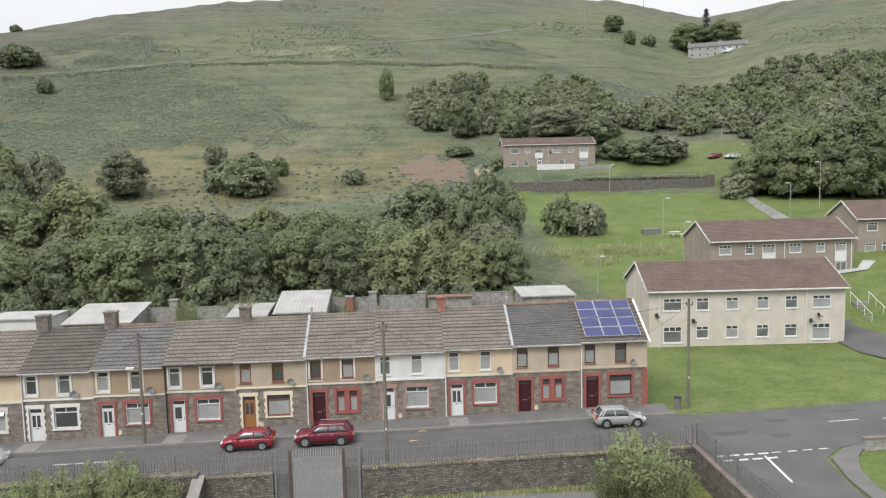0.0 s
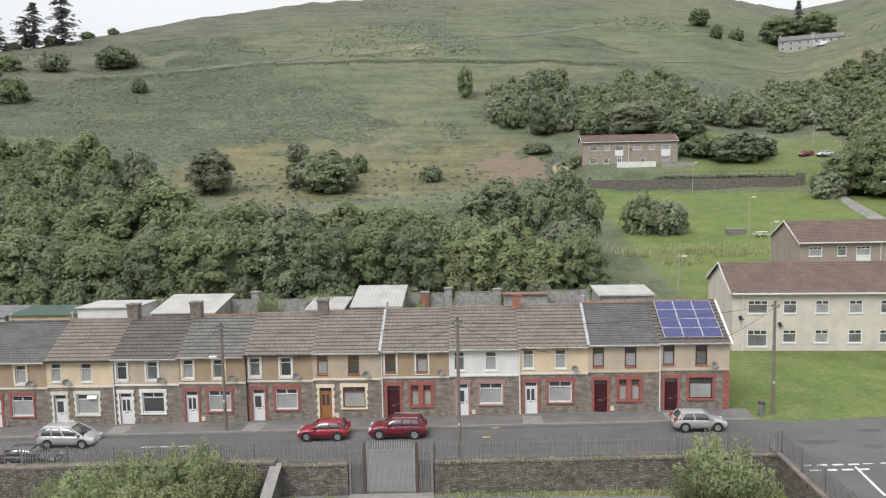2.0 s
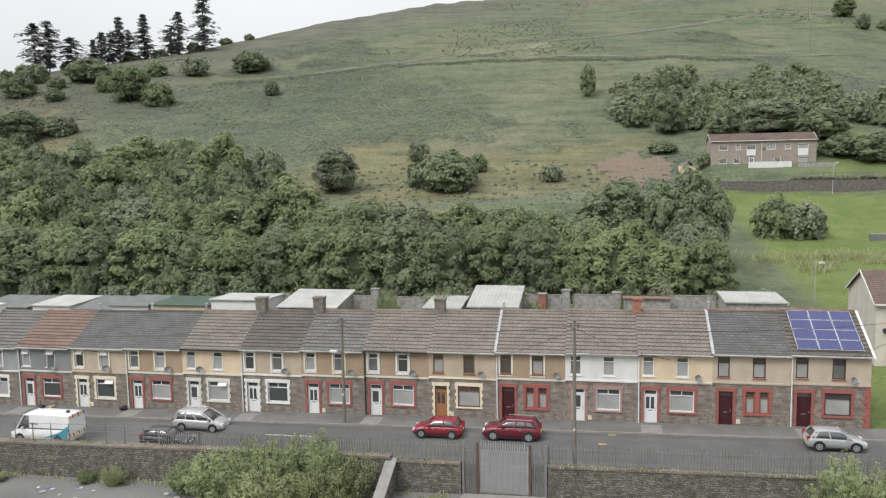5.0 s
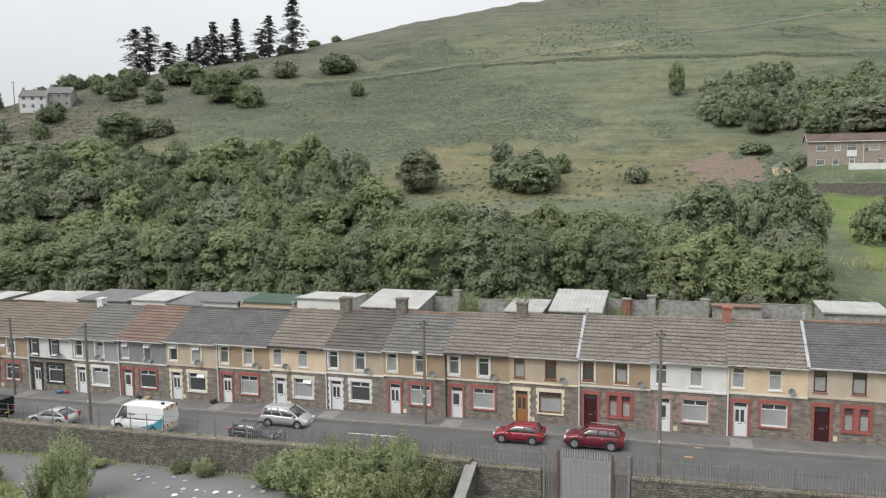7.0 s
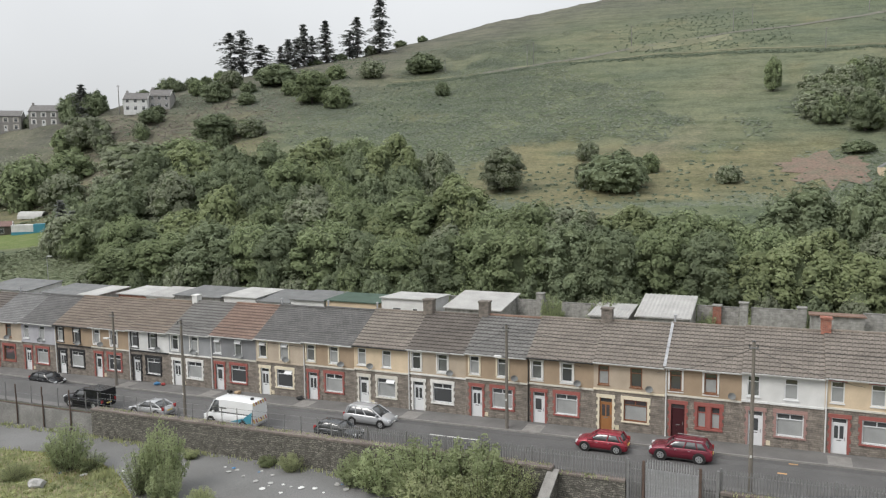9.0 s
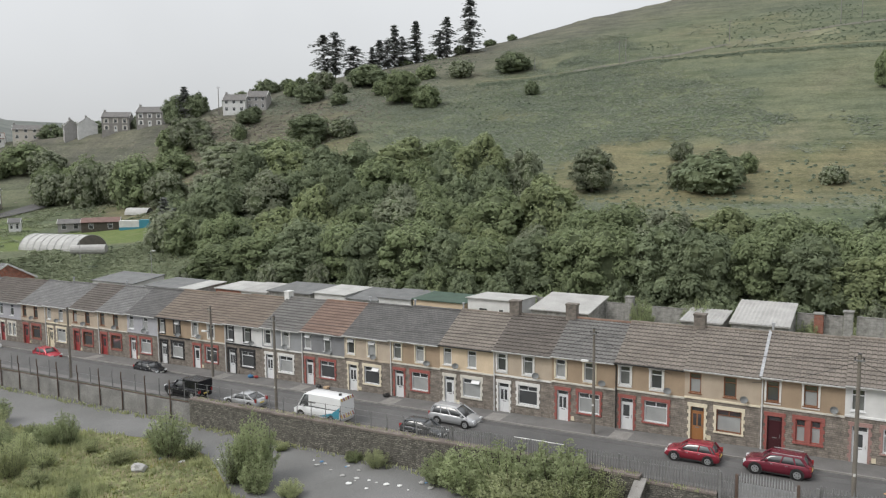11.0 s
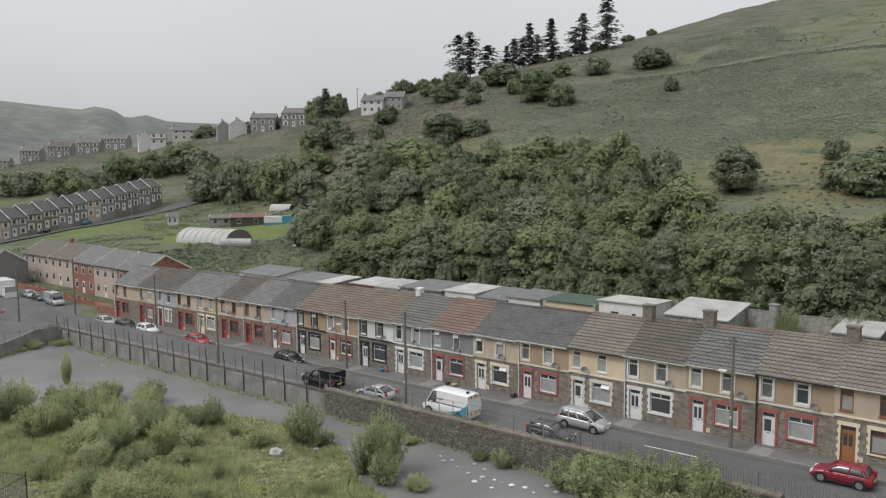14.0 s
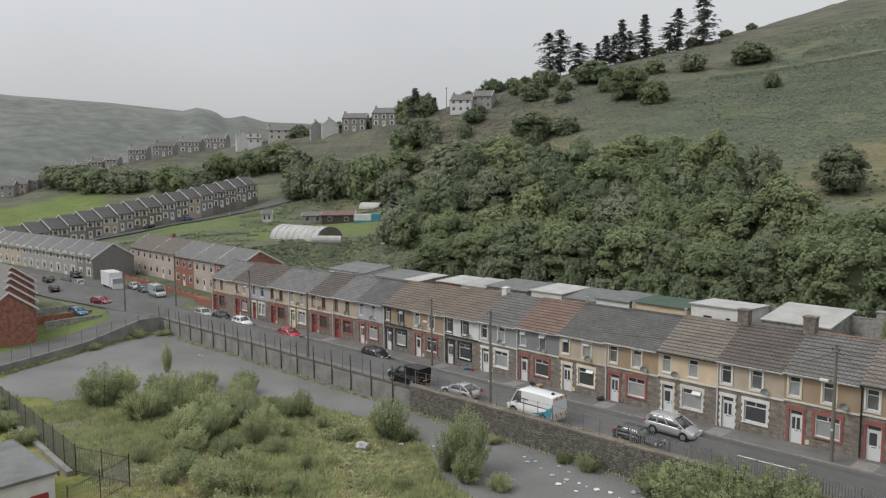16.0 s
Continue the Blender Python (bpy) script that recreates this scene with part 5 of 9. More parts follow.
M["coping"] = mat("coping_stone", (0.2, 0.165, 0.145), 0.92, 0.3, 1.0, 14.0, 0.3)
long_wall("yard_wall", -19.4, 0.1, -8.5, -8.12, -2.3, 0.12, M["wallstone"], "dark rubble stone retaining wall with weedy coping", top_m=M["coping"])
long_wall("yard_wall", -28.6, -24.45, -8.5, -8.12, -2.3, 0.12, M["wallstone"], "dark rubble stone retaining wall beside the gate", top_m=M["coping"])
long_wall("yard_wall", -65.6, -28.6, -8.75, -8.12, -2.4, 0.42, M["wallstone"], "dark rubble stone wall along the street", top_m=M["coping"])
long_wall("panel_wall", -118.2, -65.6, -8.42, -8.12, -2.4, -0.1, M["concrete"], "stained grey concrete panel wall")

w = thing("wing_wall", "stone wing wall with sloping flat coping beside the yard gate", "wall", (-28.6, -8.5, S(-28.6)), 0, "yard walls")
bm = bmesh.new()
vs = [(-0.25, 0, -2.4), (0.25, 0, -2.4), (0.25, -4.2, -2.4), (-0.25, -4.2, -2.4), (-0.25, 0, 0.25), (0.25, 0, 0.25), (0.25, -4.2, -1.5), (-0.25, -4.2, -1.5)]
vs = [bm.verts.new(v) for v in vs]
for f in ((0, 3, 2, 1), (4, 5, 6, 7), (0, 1, 5, 4), (1, 2, 6, 5), (2, 3, 7, 6), (3, 0, 4, 7)):
    bm.faces.new([vs[i] for i in f])
part("masonry", bm, M["wallstone"], w)
for k in range(6):
    z0, z1 = 0.25 - 1.75 * k / 6, 0.25 - 1.75 * (k + 1) / 6
    bm = bmesh.new()
    a, b = -4.2 * k / 6 - 0.01, -4.2 * (k + 1) / 6 + 0.01
    vs = [bm.verts.new(v) for v in ((-0.33, a, z0), (0.33, a, z0), (0.33, b, z1), (-0.33, b, z1), (-0.33, a, z0 + 0.12), (0.33, a, z0 + 0.12), (0.33, b, z1 + 0.12), (-0.33, b, z1 + 0.12))]
    for f in ((0, 3, 2, 1), (4, 5, 6, 7), (0, 1, 5, 4), (1, 2, 6, 5), (2, 3, 7, 6), (3, 0, 4, 7)):
        bm.faces.new([vs[i] for i in f])
    part("coping_stone", bm, M["kerb"], w)

w = thing("yard_wall", "stone retaining wall with a broad coping along the side road", "wall", (0.28, 0, 0), 0, "yard walls")
part("masonry", boxes((-0.2, 0.2, -60, -8.12, -2.4, 0.12)), M["wallstone"], w)
for k in range(40):
    part("coping_stone", boxes((-0.3, 0.22, -8.15 - 1.0 * k, -7.18 - 1.0 * k - 0.96 + 0.94, 0.12, 0.24)), M["coping"], w)

PALE = bpy.data.meshes.new("pale")
bm = bmesh.new()
for a, b in ((-0.034, -0.012), (-0.012, 0.012), (0.012, 0.034)):
    ya, yb = (0.018 if a < -0.02 else 0.0), (0.018 if b > 0.02 else 0.0)
    quad(bm, (a, ya, 0.0), (b, yb, 0.0), (b, yb, 1.22), (a, ya, 1.22))
    quad(bm, (b, yb + 0.004, 0.0), (a, ya + 0.004, 0.0), (a, ya + 0.004, 1.22), (b, yb + 0.004, 1.22))
bm.faces.new([bm.verts.new(p) for p in ((-0.034, 0.01, 1.22), (0.034, 0.01, 1.22), (0.0, 0.008, 1.32))])
bm.to_mesh(PALE)
bm.free()
PALE.materials.append(M["steel"])
GATE_PALE = PALE.copy()
GATE_PALE.materials[0] = M["gatesteel"]


def pale(parent, x, y, z, rz=0.0, k=1.0, shape=PALE):
    ob = new("pale", shape)
    ob.parent = parent
    ob.matrix_basis = Matrix.Translation((x, y, z)) @ Matrix.Rotation(rz, 4, "Z") @ Matrix.Diagonal((1, 1, k, 1))


def palisade(x0, x1, y, base, label, step=0.158):
    f = thing("palisade_fence", label, "fence", (0, 0, 0), 0, "street fences")
    n = max(1, round((x1 - x0) / 2.75))
    for k in range(n + 1):
        x = x0 + (x1 - x0) * k / n
        part("post", boxes((x - 0.04, x + 0.04, y + 0.03, y + 0.11, S(x) + base - 0.1, S(x) + base + 1.35)), M["steel"], f)
        if k < n:
            b = x0 + (x1 - x0) * (k + 1) / n
            for z in (0.18, 1.02):
                part("rail", boxes((x, b, y + 0.012, y + 0.05, base + z, base + z + 0.05, 0.021)), M["steel"], f)
    xs = np.arange(x0 + 0.08, x1, step)
    for x in xs:
        pale(f, x, y, S(x) + base + 0.04)


palisade(-19.4, 0.1, -8.3, 0.12, "grey galvanised palisade fence on the yard wall")
palisade(-44.0, -24.4, -8.3, 0.14, "grey galvanised palisade fence along the street")
f = thing("palisade_fence", "grey palisade fence along the side road", "fence", (0.28, -8.3, 0), 0, "street fences")
for k in range(12):
    part("post", boxes((-0.04, 0.04, -2.75 * k - 0.04, -2.75 * k + 0.04, 0.15, 1.6)), M["steel"], f)
    for z in (0.4, 1.25):
        part("rail", boxes((-0.02, 0.02, -2.75 * (k + 1), -2.75 * k, z, z + 0.05)), M["steel"], f)
bm = bmesh.new()
for k in range(200):
    box(bm, -0.03, -0.02, -0.09 - 0.16 * k - 0.03, -0.09 - 0.16 * k + 0.03, 0.26, 1.52)
tagged(part("paling", bm, M["steel"], f), kind="stuff")

# steel gate in the wall, as tall as wall and fence together
gz = S(-22) - 1.72
gate = thing("yard_gate", "tall grey steel palisade gate with rusty posts, shut", "gate", (-21.95, -8.35, gz), 0)
for x in (-2.38, -1.52, 1.52, 2.42):
    part("gate_post", boxes((x - 0.07, x + 0.07, -0.07, 0.07, -0.3, 3.12)), M["rust"] if abs(x) < 2 else M["steel"], gate)
leaf = part("gate_leaf", boxes((-1.42, 1.42, 0.02, 0.06, 0.35, 0.42), (-1.42, 1.42, 0.02, 0.06, 0.75, 0.9), (-1.42, 1.42, 0.02, 0.06, 2.6, 2.68), (-1.42, -1.36, 0.0, 0.06, 0.1, 3.0), (1.36, 1.42, 0.0, 0.06, 0.1, 3.0)), M["gatesteel"], gate, "sheeted gate leaf with pales")
part("sheet", boxes((-1.36, 1.36, 0.025, 0.035, 0.12, 2.6)), M["gatesteel"], leaf)
for x in np.arange(-1.3, 1.35, 0.14):
    pale(gate, x, -0.01, 0.1, 0, 2.42, GATE_PALE)
for side in (-1, 1):
    for z in (0.75, 2.55):
        part("rail", boxes((min(side * 1.58, side * 2.36), max(side * 1.58, side * 2.36), 0.02, 0.06, z, z + 0.06)), M["steel"], gate)
    for x in np.arange(1.65, 2.35, 0.14):
        pale(gate, side * x, -0.01, 0.0, 0, 2.3)
part("threshold", boxes((-2.45, 2.45, 0.07, 0.3, -0.4, 1.78)), M["concrete"], gate, "stained concrete step face behind the gate")
strip("yard_apron", [(-24.3, -8.4), (-19.5, -8.4), (-18.9, -13), (-25, -13)], M["kerb"], "pale concrete apron before the gate", -1.66, "pavement")
low = lambda x: S(x) - 1.7
strip("yard_tarmac", [(-18.9, -13), (-25, -13), (-24.3, -8.55), (-28.3, -8.55), (-28.4, -8.8), (-65, -8.8), (-70, -8.5), (-117.0, -8.5), (-117.1, -11.6), (-108.5, -27.5), (-106.4, -31.4), (-97, -32.5), (-93, -29.5), (-90, -30), (-88, -24), (-86, -21), (-82, -18.5), (-76, -14.6), (-68, -13.0), (-64, -12.2), (-60, -12.9), (-57, -14.2), (-52, -17.5), (-47, -18.4), (-40, -15), (-33, -14.5), (-29, -16.5), (-24, -20), (-8, -20), (-4, -15), (-2, -10.5), (-4, -9.6), (-12, -9.2), (-19.3, -8.9)], M["yardtar"], "old cracked grey tarmac of the empty yard", 0.03, "yard", follow=low)
strip("yard_path", [(-86, -30.5), (-80, -29.5), (-72, -30), (-66.5, -31.5), (-68, -33.2), (-80, -33.0), (-87, -33.0)], M["yardtar"], "patch of old tarmac by the rusty fence", 0.03, "yard", follow=low)

# bent rusty posts and mesh rails over the panel wall
f = thing("rusty_fence", "tall rusty bent fence posts on the concrete wall", "fence", (0, 0, 0), 0, "yard fences")
for k, x in enumerate(np.arange(-117.8, -66, 3.1)):
    z = S(x)
    bm = bar(((x, -8.5, z - 1.7), (x, -8.5, z + 0.9), 0.055), ((x, -8.5, z + 0.9), (x + 0.12, -8.62, z + 1.05), 0.055), ((x + 0.12, -8.62, z + 1.05), (x + 0.12, -8.62, z + 1.75), 0.05), n=6)
    part("bent_post", bm, M["rust"], f)
    part("post", bar(((x + 1.5, -8.25, z - 0.1), (x + 1.5, -8.25, z + 1.7), 0.04), n=6), M["steel"], f)
    part("rail", bar(((x, -8.27, z - 0.02), (x + 3.1, -8.27, S(x + 3.1) - 0.02), 0.05), n=6), M["rust"], f)
    if k % 2 == 0:
        part("wire", bar(((x, -8.27, z + 0.9), (x + 3.1, -8.27, S(x + 3.1) + 0.85), 0.012), n=4), M["steel"], f)
f = thing("wire_fence", "thin grey wire fence with posts on the stone wall", "fence", (0, 0, 0), 0, "yard fences")
for x in np.arange(-65.2, -44.2, 1.35):
    part("post", bar(((x, -8.4, S(x) + 0.4), (x, -8.4, S(x) + 1.75), 0.03), n=6), M["steel"], f)
for z in (0.8, 1.3, 1.7):
    part("wire", bar(((-65.2, -8.4, S(-65.2) + z), (-44.2, -8.4, S(-44.2) + z), 0.012), n=4), M["steel"], f)


def mesh_fence(a, b, h, label, gap=2.6, pales=True, lowz=low, m="rust"):
    f = thing("boundary_fence", label, "fence", (0, 0, 0), 0, "yard fences")
    a, b = Vector(a), Vector(b)
    L = (b - a).length
    n = max(1, round(L / gap))
    P = lambda s, z: (a.x + (b.x - a.x) * s, a.y + (b.y - a.y) * s, lowz(a.x + (b.x - a.x) * s) + z)
    for k in range(n + 1):
        part("post", bar((P(k / n, -0.1), P(k / n, h + 0.1), 0.045), n=6), M[m], f)
    for z in (0.25, h - 0.15):
        part("rail", bar((P(0, z), P(1, z), 0.025), n=5), M[m], f)
    if pales:
        bm = bmesh.new()
        k = 0.12
        while k < L:
            prism(bm, P(k / L, 0.05), P(k / L, h), 0.014, n=4)
            k += 0.16
        tagged(part("paling", bm, M["steel"], f), kind="stuff")


mesh_fence((-117.4, -8.6), (-117.1, -11.6), 2.6, "tall wire fence with posts at the yard's end", pales=False, m="steel")
mesh_fence((-117.1, -11.6), (-106.5, -31.2), 2.6, "tall wire fence with posts round the yard", pales=False, m="steel")
mesh_fence((-100, -33.4), (-71, -34.2), 2.1, "rusty railing fence with overgrown foot")
mesh_fence((-71, -34.2), (-66.2, -32.4), 2.1, "rusty railing fence beside the shed")
mesh_fence((-66.2, -32.4), (-63.5, -37), 2.1, "short rusty railing fence")
w = thing("kerb_wall", "low stained concrete upstand under the railing", "wall", (0, 0, 0), 0, "yard walls")
bm = bmesh.new()
vs = [bm.verts.new((x, y, low(x) + z)) for z in (-0.2, 0.35) for x, y in ((-100, -33.6), (-100, -34.0), (-71, -34.8), (-71, -34.4))]
for q in ((0, 1, 2, 3), (4, 7, 6, 5), (0, 3, 7, 4), (1, 5, 6, 2), (0, 4, 5, 1), (2, 6, 7, 3)):
    bm.faces.new([vs[i] for i in q])
part("masonry", bm, M["concrete"], w)


# ---- poles and wires ----
def timber_pole(x, y, h, label="weathered timber utility pole with a lamp bracket", lamp=False, steps=True):
    z = ground_z(x, y) if abs(y) > 9 else S(x) + 0.1
    p = thing("utility_pole", label, "pole", (x, y, z), 0, "utility poles")
    part("shaft", bar(((0, 0, -0.5), (0, 0, h), 0.125, 0.085), n=10), M["pole"], p)
    part("cap", bar(((0, 0, h), (0, 0, h + 0.06), 0.12, 0.06), n=8), M["plastic_black"], p)
    part("insulator_arm", boxes((-0.25, 0.25, -0.14, -0.08, h - 0.35, h - 0.27)), M["steel"], p)
    for k in range(2):
        part("insulator", bar(((-0.2 + 0.4 * k, -0.11, h - 0.27), (-0.2 + 0.4 * k, -0.11, h - 0.12), 0.035), n=6), M["plastic_black"], p)
    part("notice_plate", boxes((-0.06, 0.06, -0.16, -0.145, 2.0, 2.15)), M["line"], p)
    if lamp:
        part("lamp_bracket", bar(((0, 0, lamp), (-0.3, -0.35, lamp + 0.15), 0.03), n=6), M["steel"], p)
        part("lamp_head", boxes((-0.75, -0.25, -0.5, -0.28, lamp + 0.08, lamp + 0.2)), M["plastic_white"], p)
    return Vector((x, y, z + h))


tops = {}
tops["n1"] = timber_pole(2.55, -0.95, 7.4, "tall weathered timber pole on the grass corner")
tops["s1"] = timber_pole(-17.95, -7.7, 8.3)
tops["n2"] = timber_pole(-33.8, -1.85, 7.3, lamp=5.0)
tops["s2"] = timber_pole(-57.1, -7.7, 7.6)
tops["n3"] = timber_pole(-70.3, -1.85, 6.6, lamp=4.2)
tops["s3"] = timber_pole(-82.7, -7.75, 6.7)
tops["n4"] = timber_pole(-105.0, -1.9, 6.9, lamp=4.6)
tops["n5"] = timber_pole(-125.8, -2.6, 8.0, "stout dark timber pole by the brick houses")
tops["s4"] = timber_pole(-127.5, -9.4, 7.0)


def wire(a, b, sag=0.5, name="overhead_wire", r=0.014):
    bm = bmesh.new()
    a, b = Vector(a), Vector(b)
    n = 12
    side = Vector((b.y - a.y, a.x - b.x, 0)).normalized() * r
    rings = []
    for k in range(n + 1):
        p = a.lerp(b, k / n) - Vector((0, 0, sag * 4 * (k / n) * (1 - k / n)))
        rings.append([bm.verts.new(p + d) for d in (side, Vector((0, 0, r)), -side, Vector((0, 0, -r)))])
    for p, q in zip(rings, rings[1:]):
        for k in range(4):
            bm.faces.new((p[k], p[(k + 1) % 4], q[(k + 1) % 4], q[k]))
    return tagged(part(name, bm, M["plastic_black"]), "thin black overhead cable between poles", "cable", "overhead cables")


order = ["n1", "s1", "n2", "s2", "n3", "s3", "n4", "n5"]
for a, b in zip(order, order[1:]):
    wire(tops[a] - Vector((0, 0, 0.2)), tops[b] - Vector((0, 0, 0.2)), 0.55)
for a, xs in (("n1", (-2.0, 1)), ("s1", (-12, -24)), ("n2", (-29, -40)), ("s2", (-50, -62)), ("n3", (-66, -76)), ("s3", (-88, -95))):
    for x in xs:
        if x < 0.5:
            wire(tops[a] - Vector((0, 0, 0.35)), (x, -0.2, S(x) + 4.4), 0.25)
b_ = thing("litter_bin", "small grey litter bin beside the pole", "bin", (1.75, -1.15, S(1.7)))
part("body", bar(((0, 0, 0), (0, 0, 0.8), 0.2, 0.24), n=10), M["steel"], b_)
part("lid", bar(((0, 0, 0.8), (0, 0, 0.95), 0.26, 0.2), n=10), M["plastic_black"], b_)


# ---- road markings ----
def mark(pts, dz=0.036, name="road_marking"):
    bm = bmesh.new()
    bm.faces.new([bm.verts.new((x, y, S(x) + dz)) for x, y in pts])
    return tagged(part(name, bm, M["line"]), "worn white line painted on the asphalt", "road marking", "road markings", "structure")


for k in range(5):
    for j, y in enumerate((-9.75, -10.45)):
        x = 0.75 + 0.85 * k + 0.2 * j
        if x < 3.9:
            mark([(x, y - 0.12), (x + 0.6, y - 0.1), (x + 0.6, y + 0.1), (x, y + 0.08)])
for k in range(4):
    x = 4.1 + 0.95 * k
    mark([(x, -9.78 + 0.03 * k), (x + 0.55, -9.76 + 0.03 * k), (x + 0.55, -9.64 + 0.03 * k), (x, -9.66 + 0.03 * k)])
mark([(3.45, -10.1), (3.6, -10.1), (3.28, -13.8), (3.13, -13.8)])
for x in (10.0, 13.5, 18.0):
    mark([(x, -5.4), (x + 2.0, -5.3), (x + 2.0, -5.2), (x, -5.3)])
for x in (-38.5,):
    mark([(x, -4.55), (x + 3.6, -4.55), (x + 3.6, -4.42), (x, -4.42)])
for x0, y0 in ((-103, -4.4), (-105, -5.8), (-108, -5.9), (-99, -4.3), (-112, -5.2)):
    mark([(x0, y0), (x0 + 2.6, y0), (x0 + 2.6, y0 + 0.12), (x0, y0 + 0.12)])
for k in range(9):
    mark([(-121.5 - 1.1 * k, -8.2 + 0.2 * k), (-120.9 - 1.1 * k, -8.2 + 0.2 * k), (-120.9 - 1.1 * k, -8.05 + 0.2 * k), (-121.5 - 1.1 * k, -8.05 + 0.2 * k)])
M["orangepaint"] = mat("orange_marking", (0.55, 0.3, 0.1), 0.8, 0.2)
for x, y in ((-16.0, -2.5), (-16.6, -4.2)):
    bm = boxes((x, x + 0.5, y, y + 0.16, S(x) + 0.03, S(x) + 0.045))
    tagged(part("survey_patch", bm, M["orangepaint"]), "orange and white patch sprayed on the road", "road marking", "spray patches", "structure")
M["patch"] = mat("new_asphalt_patch", (0.085, 0.084, 0.083), 0.92, 0.2)
for x, y, w_, d_ in ((3.2, -6.3, 2.3, 0.9), (7.0, -4.6, 1.5, 0.7), (-9, -5.6, 1.4, 0.5), (6.0, -7.2, 1.2, 0.9), (-36.5, -3.4, 1.2, 0.4), (-88, -5, 2, 0.7), (12, -3.5, 1.6, 0.6)):
    bm = bmesh.new()
    bm.faces.new([bm.verts.new((x + w_ * 0.5 * math.cos(a) * (1 + 0.2 * math.sin(3 * a)), y + d_ * 0.5 * math.sin(a) * (1 + 0.2 * math.cos(2 * a)), S(x + w_ * 0.5 * math.cos(a)) + 0.034)) for a in [i * 0.5236 for i in range(12)]])
    tagged(part("asphalt_patch", bm, M["patch"]), "dark repair patch in the asphalt", "road patch", "road patches", "structure")
for i in range(25):
    if i % 2 == 0:
        bm = boxes((-W * (i + 1) + 0.2, -W * (i + 1) + 1.5, KERB_Y + 0.15, -0.5, 0.131, 0.136, 0.0))
        for v in bm.verts:
            v.co.z += S(v.co.x)
        tagged(part("paving_patch", bm, M["kerb"]), "pale concrete crossing patch in the pavement", "paving", "paving patches", "structure")


# ---- sheds on the back lane ----
def shed(xa, xb, y0, y1, zf, zr, roof_m, wall_m, label, windows=(), door_at=None, ribs=False):
    z = ground_z((xa + xb) / 2, (y0 + y1) / 2)
    s = thing("garden_shed", label, "shed", (xa, y0, z), 0, "sheds behind the terrace")
    w, d = xb - xa, y1 - y0
    zf, zr = zf - z, zr - z
    bm = bmesh.new()
    holed(bm, w, -0.8, zf - 0.06, [q for q in windows] + ([door_at] if door_at else []), deep=0.1)
    quad(bm, (0, d, -0.8), (0, d, zr - 0.06), (w, d, zr - 0.06), (w, d, -0.8))
    for x in (0, w):
        quad(bm, (x, 0, -0.8), (x, d, -0.8), (x, d, zr - 0.06), (x, 0, zf - 0.06))
    part("wall", bm, wall_m, s)
    bm = bmesh.new()
    if ribs:
        n = int(w / 0.3)
        for k in range(n):
            a, b = -0.15 + (w + 0.3) * k / n, -0.15 + (w + 0.3) * (k + 1) / n
            m_ = (a + b) / 2
            for p, q in (((a, 0.0), (m_, 0.05)), ((m_, 0.05), (b, 0.0))):
                quad(bm, (p[0], -0.2, zf + p[1]), (q[0], -0.2, zf + q[1]), (q[0], d + 0.15, zr + q[1]), (p[0], d + 0.15, zr + p[1]))
    vs = [bm.verts.new(v) for v in ((-0.15, -0.2, zf - 0.1), (w + 0.15, -0.2, zf - 0.1), (w + 0.15, d + 0.15, zr - 0.1), (-0.15, d + 0.15, zr - 0.1), (-0.15, -0.2, zf), (w + 0.15, -0.2, zf), (w + 0.15, d + 0.15, zr), (-0.15, d + 0.15, zr))]
    for f in ((0, 3, 2, 1), (4, 5, 6, 7), (0, 1, 5, 4), (1, 2, 6, 5), (2, 3, 7, 6), (3, 0, 4, 7)):
        bm.faces.new([vs[i] for i in f])
    part("roof", bm, roof_m, s)
    for q in windows:
        window(s, *q, M["f_white"], y=0.05, lights=1, top=0)
    if door_at:
        part("door", boxes((door_at[0], door_at[1], 0.03, 0.07, door_at[2], door_at[3])), M["d_wood"], s)
    return s


wm, bl = M["white"], M["block"]
M["sheetpale"] = mat("weathered_sheet", (0.4, 0.4, 0.385), 0.8, 0.2, 0.6, 12.0, 0.1)
shed(-111.5, -103.0, 15, 20, 2.9, 3.5, M["sheetgrey"], wm, "white garage with a grey felt roof on the lane")
shed(-100.5, -94.0, 15, 20, 2.9, 3.3, M["sheetgrey"], bl, "block shed with a grey felt roof")
shed(-94.0, -91.2, 15, 20, 3.0, 3.3, M["sheetpale"], bl, "block shed with a weathered sheet roof")
shed(-88.7, -84.5, 16, 20.5, 3.25, 3.5, M["sheetpale"], M["brick"], "red brick shed with a pale roof")
shed(-84.4, -80.2, 16, 20.5, 3.2, 3.6, M["sheetwhite"], wm, "white shed with a ribbed white roof", ribs=True)
shed(-80.0, -73.6, 16, 21, 3.55, 3.9, M["sheetgrey"], bl, "long block garage with a grey roof")
shed(-73.0, -68.6, 16, 21, 3.8, 4.0, M["sheetpale"], wm, "white shed with a weathered pale roof", windows=((1.0, 1.8, 0.9, 1.6),))
shed(-68.4, -64.3, 16, 21, 3.5, 4.0, M["sheetgrey"], wm, "garage with a blue-grey felt roof")
shed(-64.1, -60.0, 16, 21, 3.95, 4.15, M["sheetgrey"], wm, "white fronted garage with a dark felt roof")
shed(-59.7, -53.6, 16, 20.5, 4.1, 4.2, M["sheetgreen"], M["cream"], "cream garage with a green felt roof", windows=((1.2, 1.9, 0.8, 1.5),))
shed(-53.2, -47.8, 16, 20.5, 4.75, 4.6, M["sheetpale"], M["white"], "white box shed with two small windows", windows=((1.2, 2.2, 1.55, 2.4), (3.4, 4.0, 1.55, 2.4)))
shed(-46.3, -40.6, 16, 21.5, 4.15, 4.95, M["sheetwhite"], bl, "block garage with a bright white roof", ribs=False)
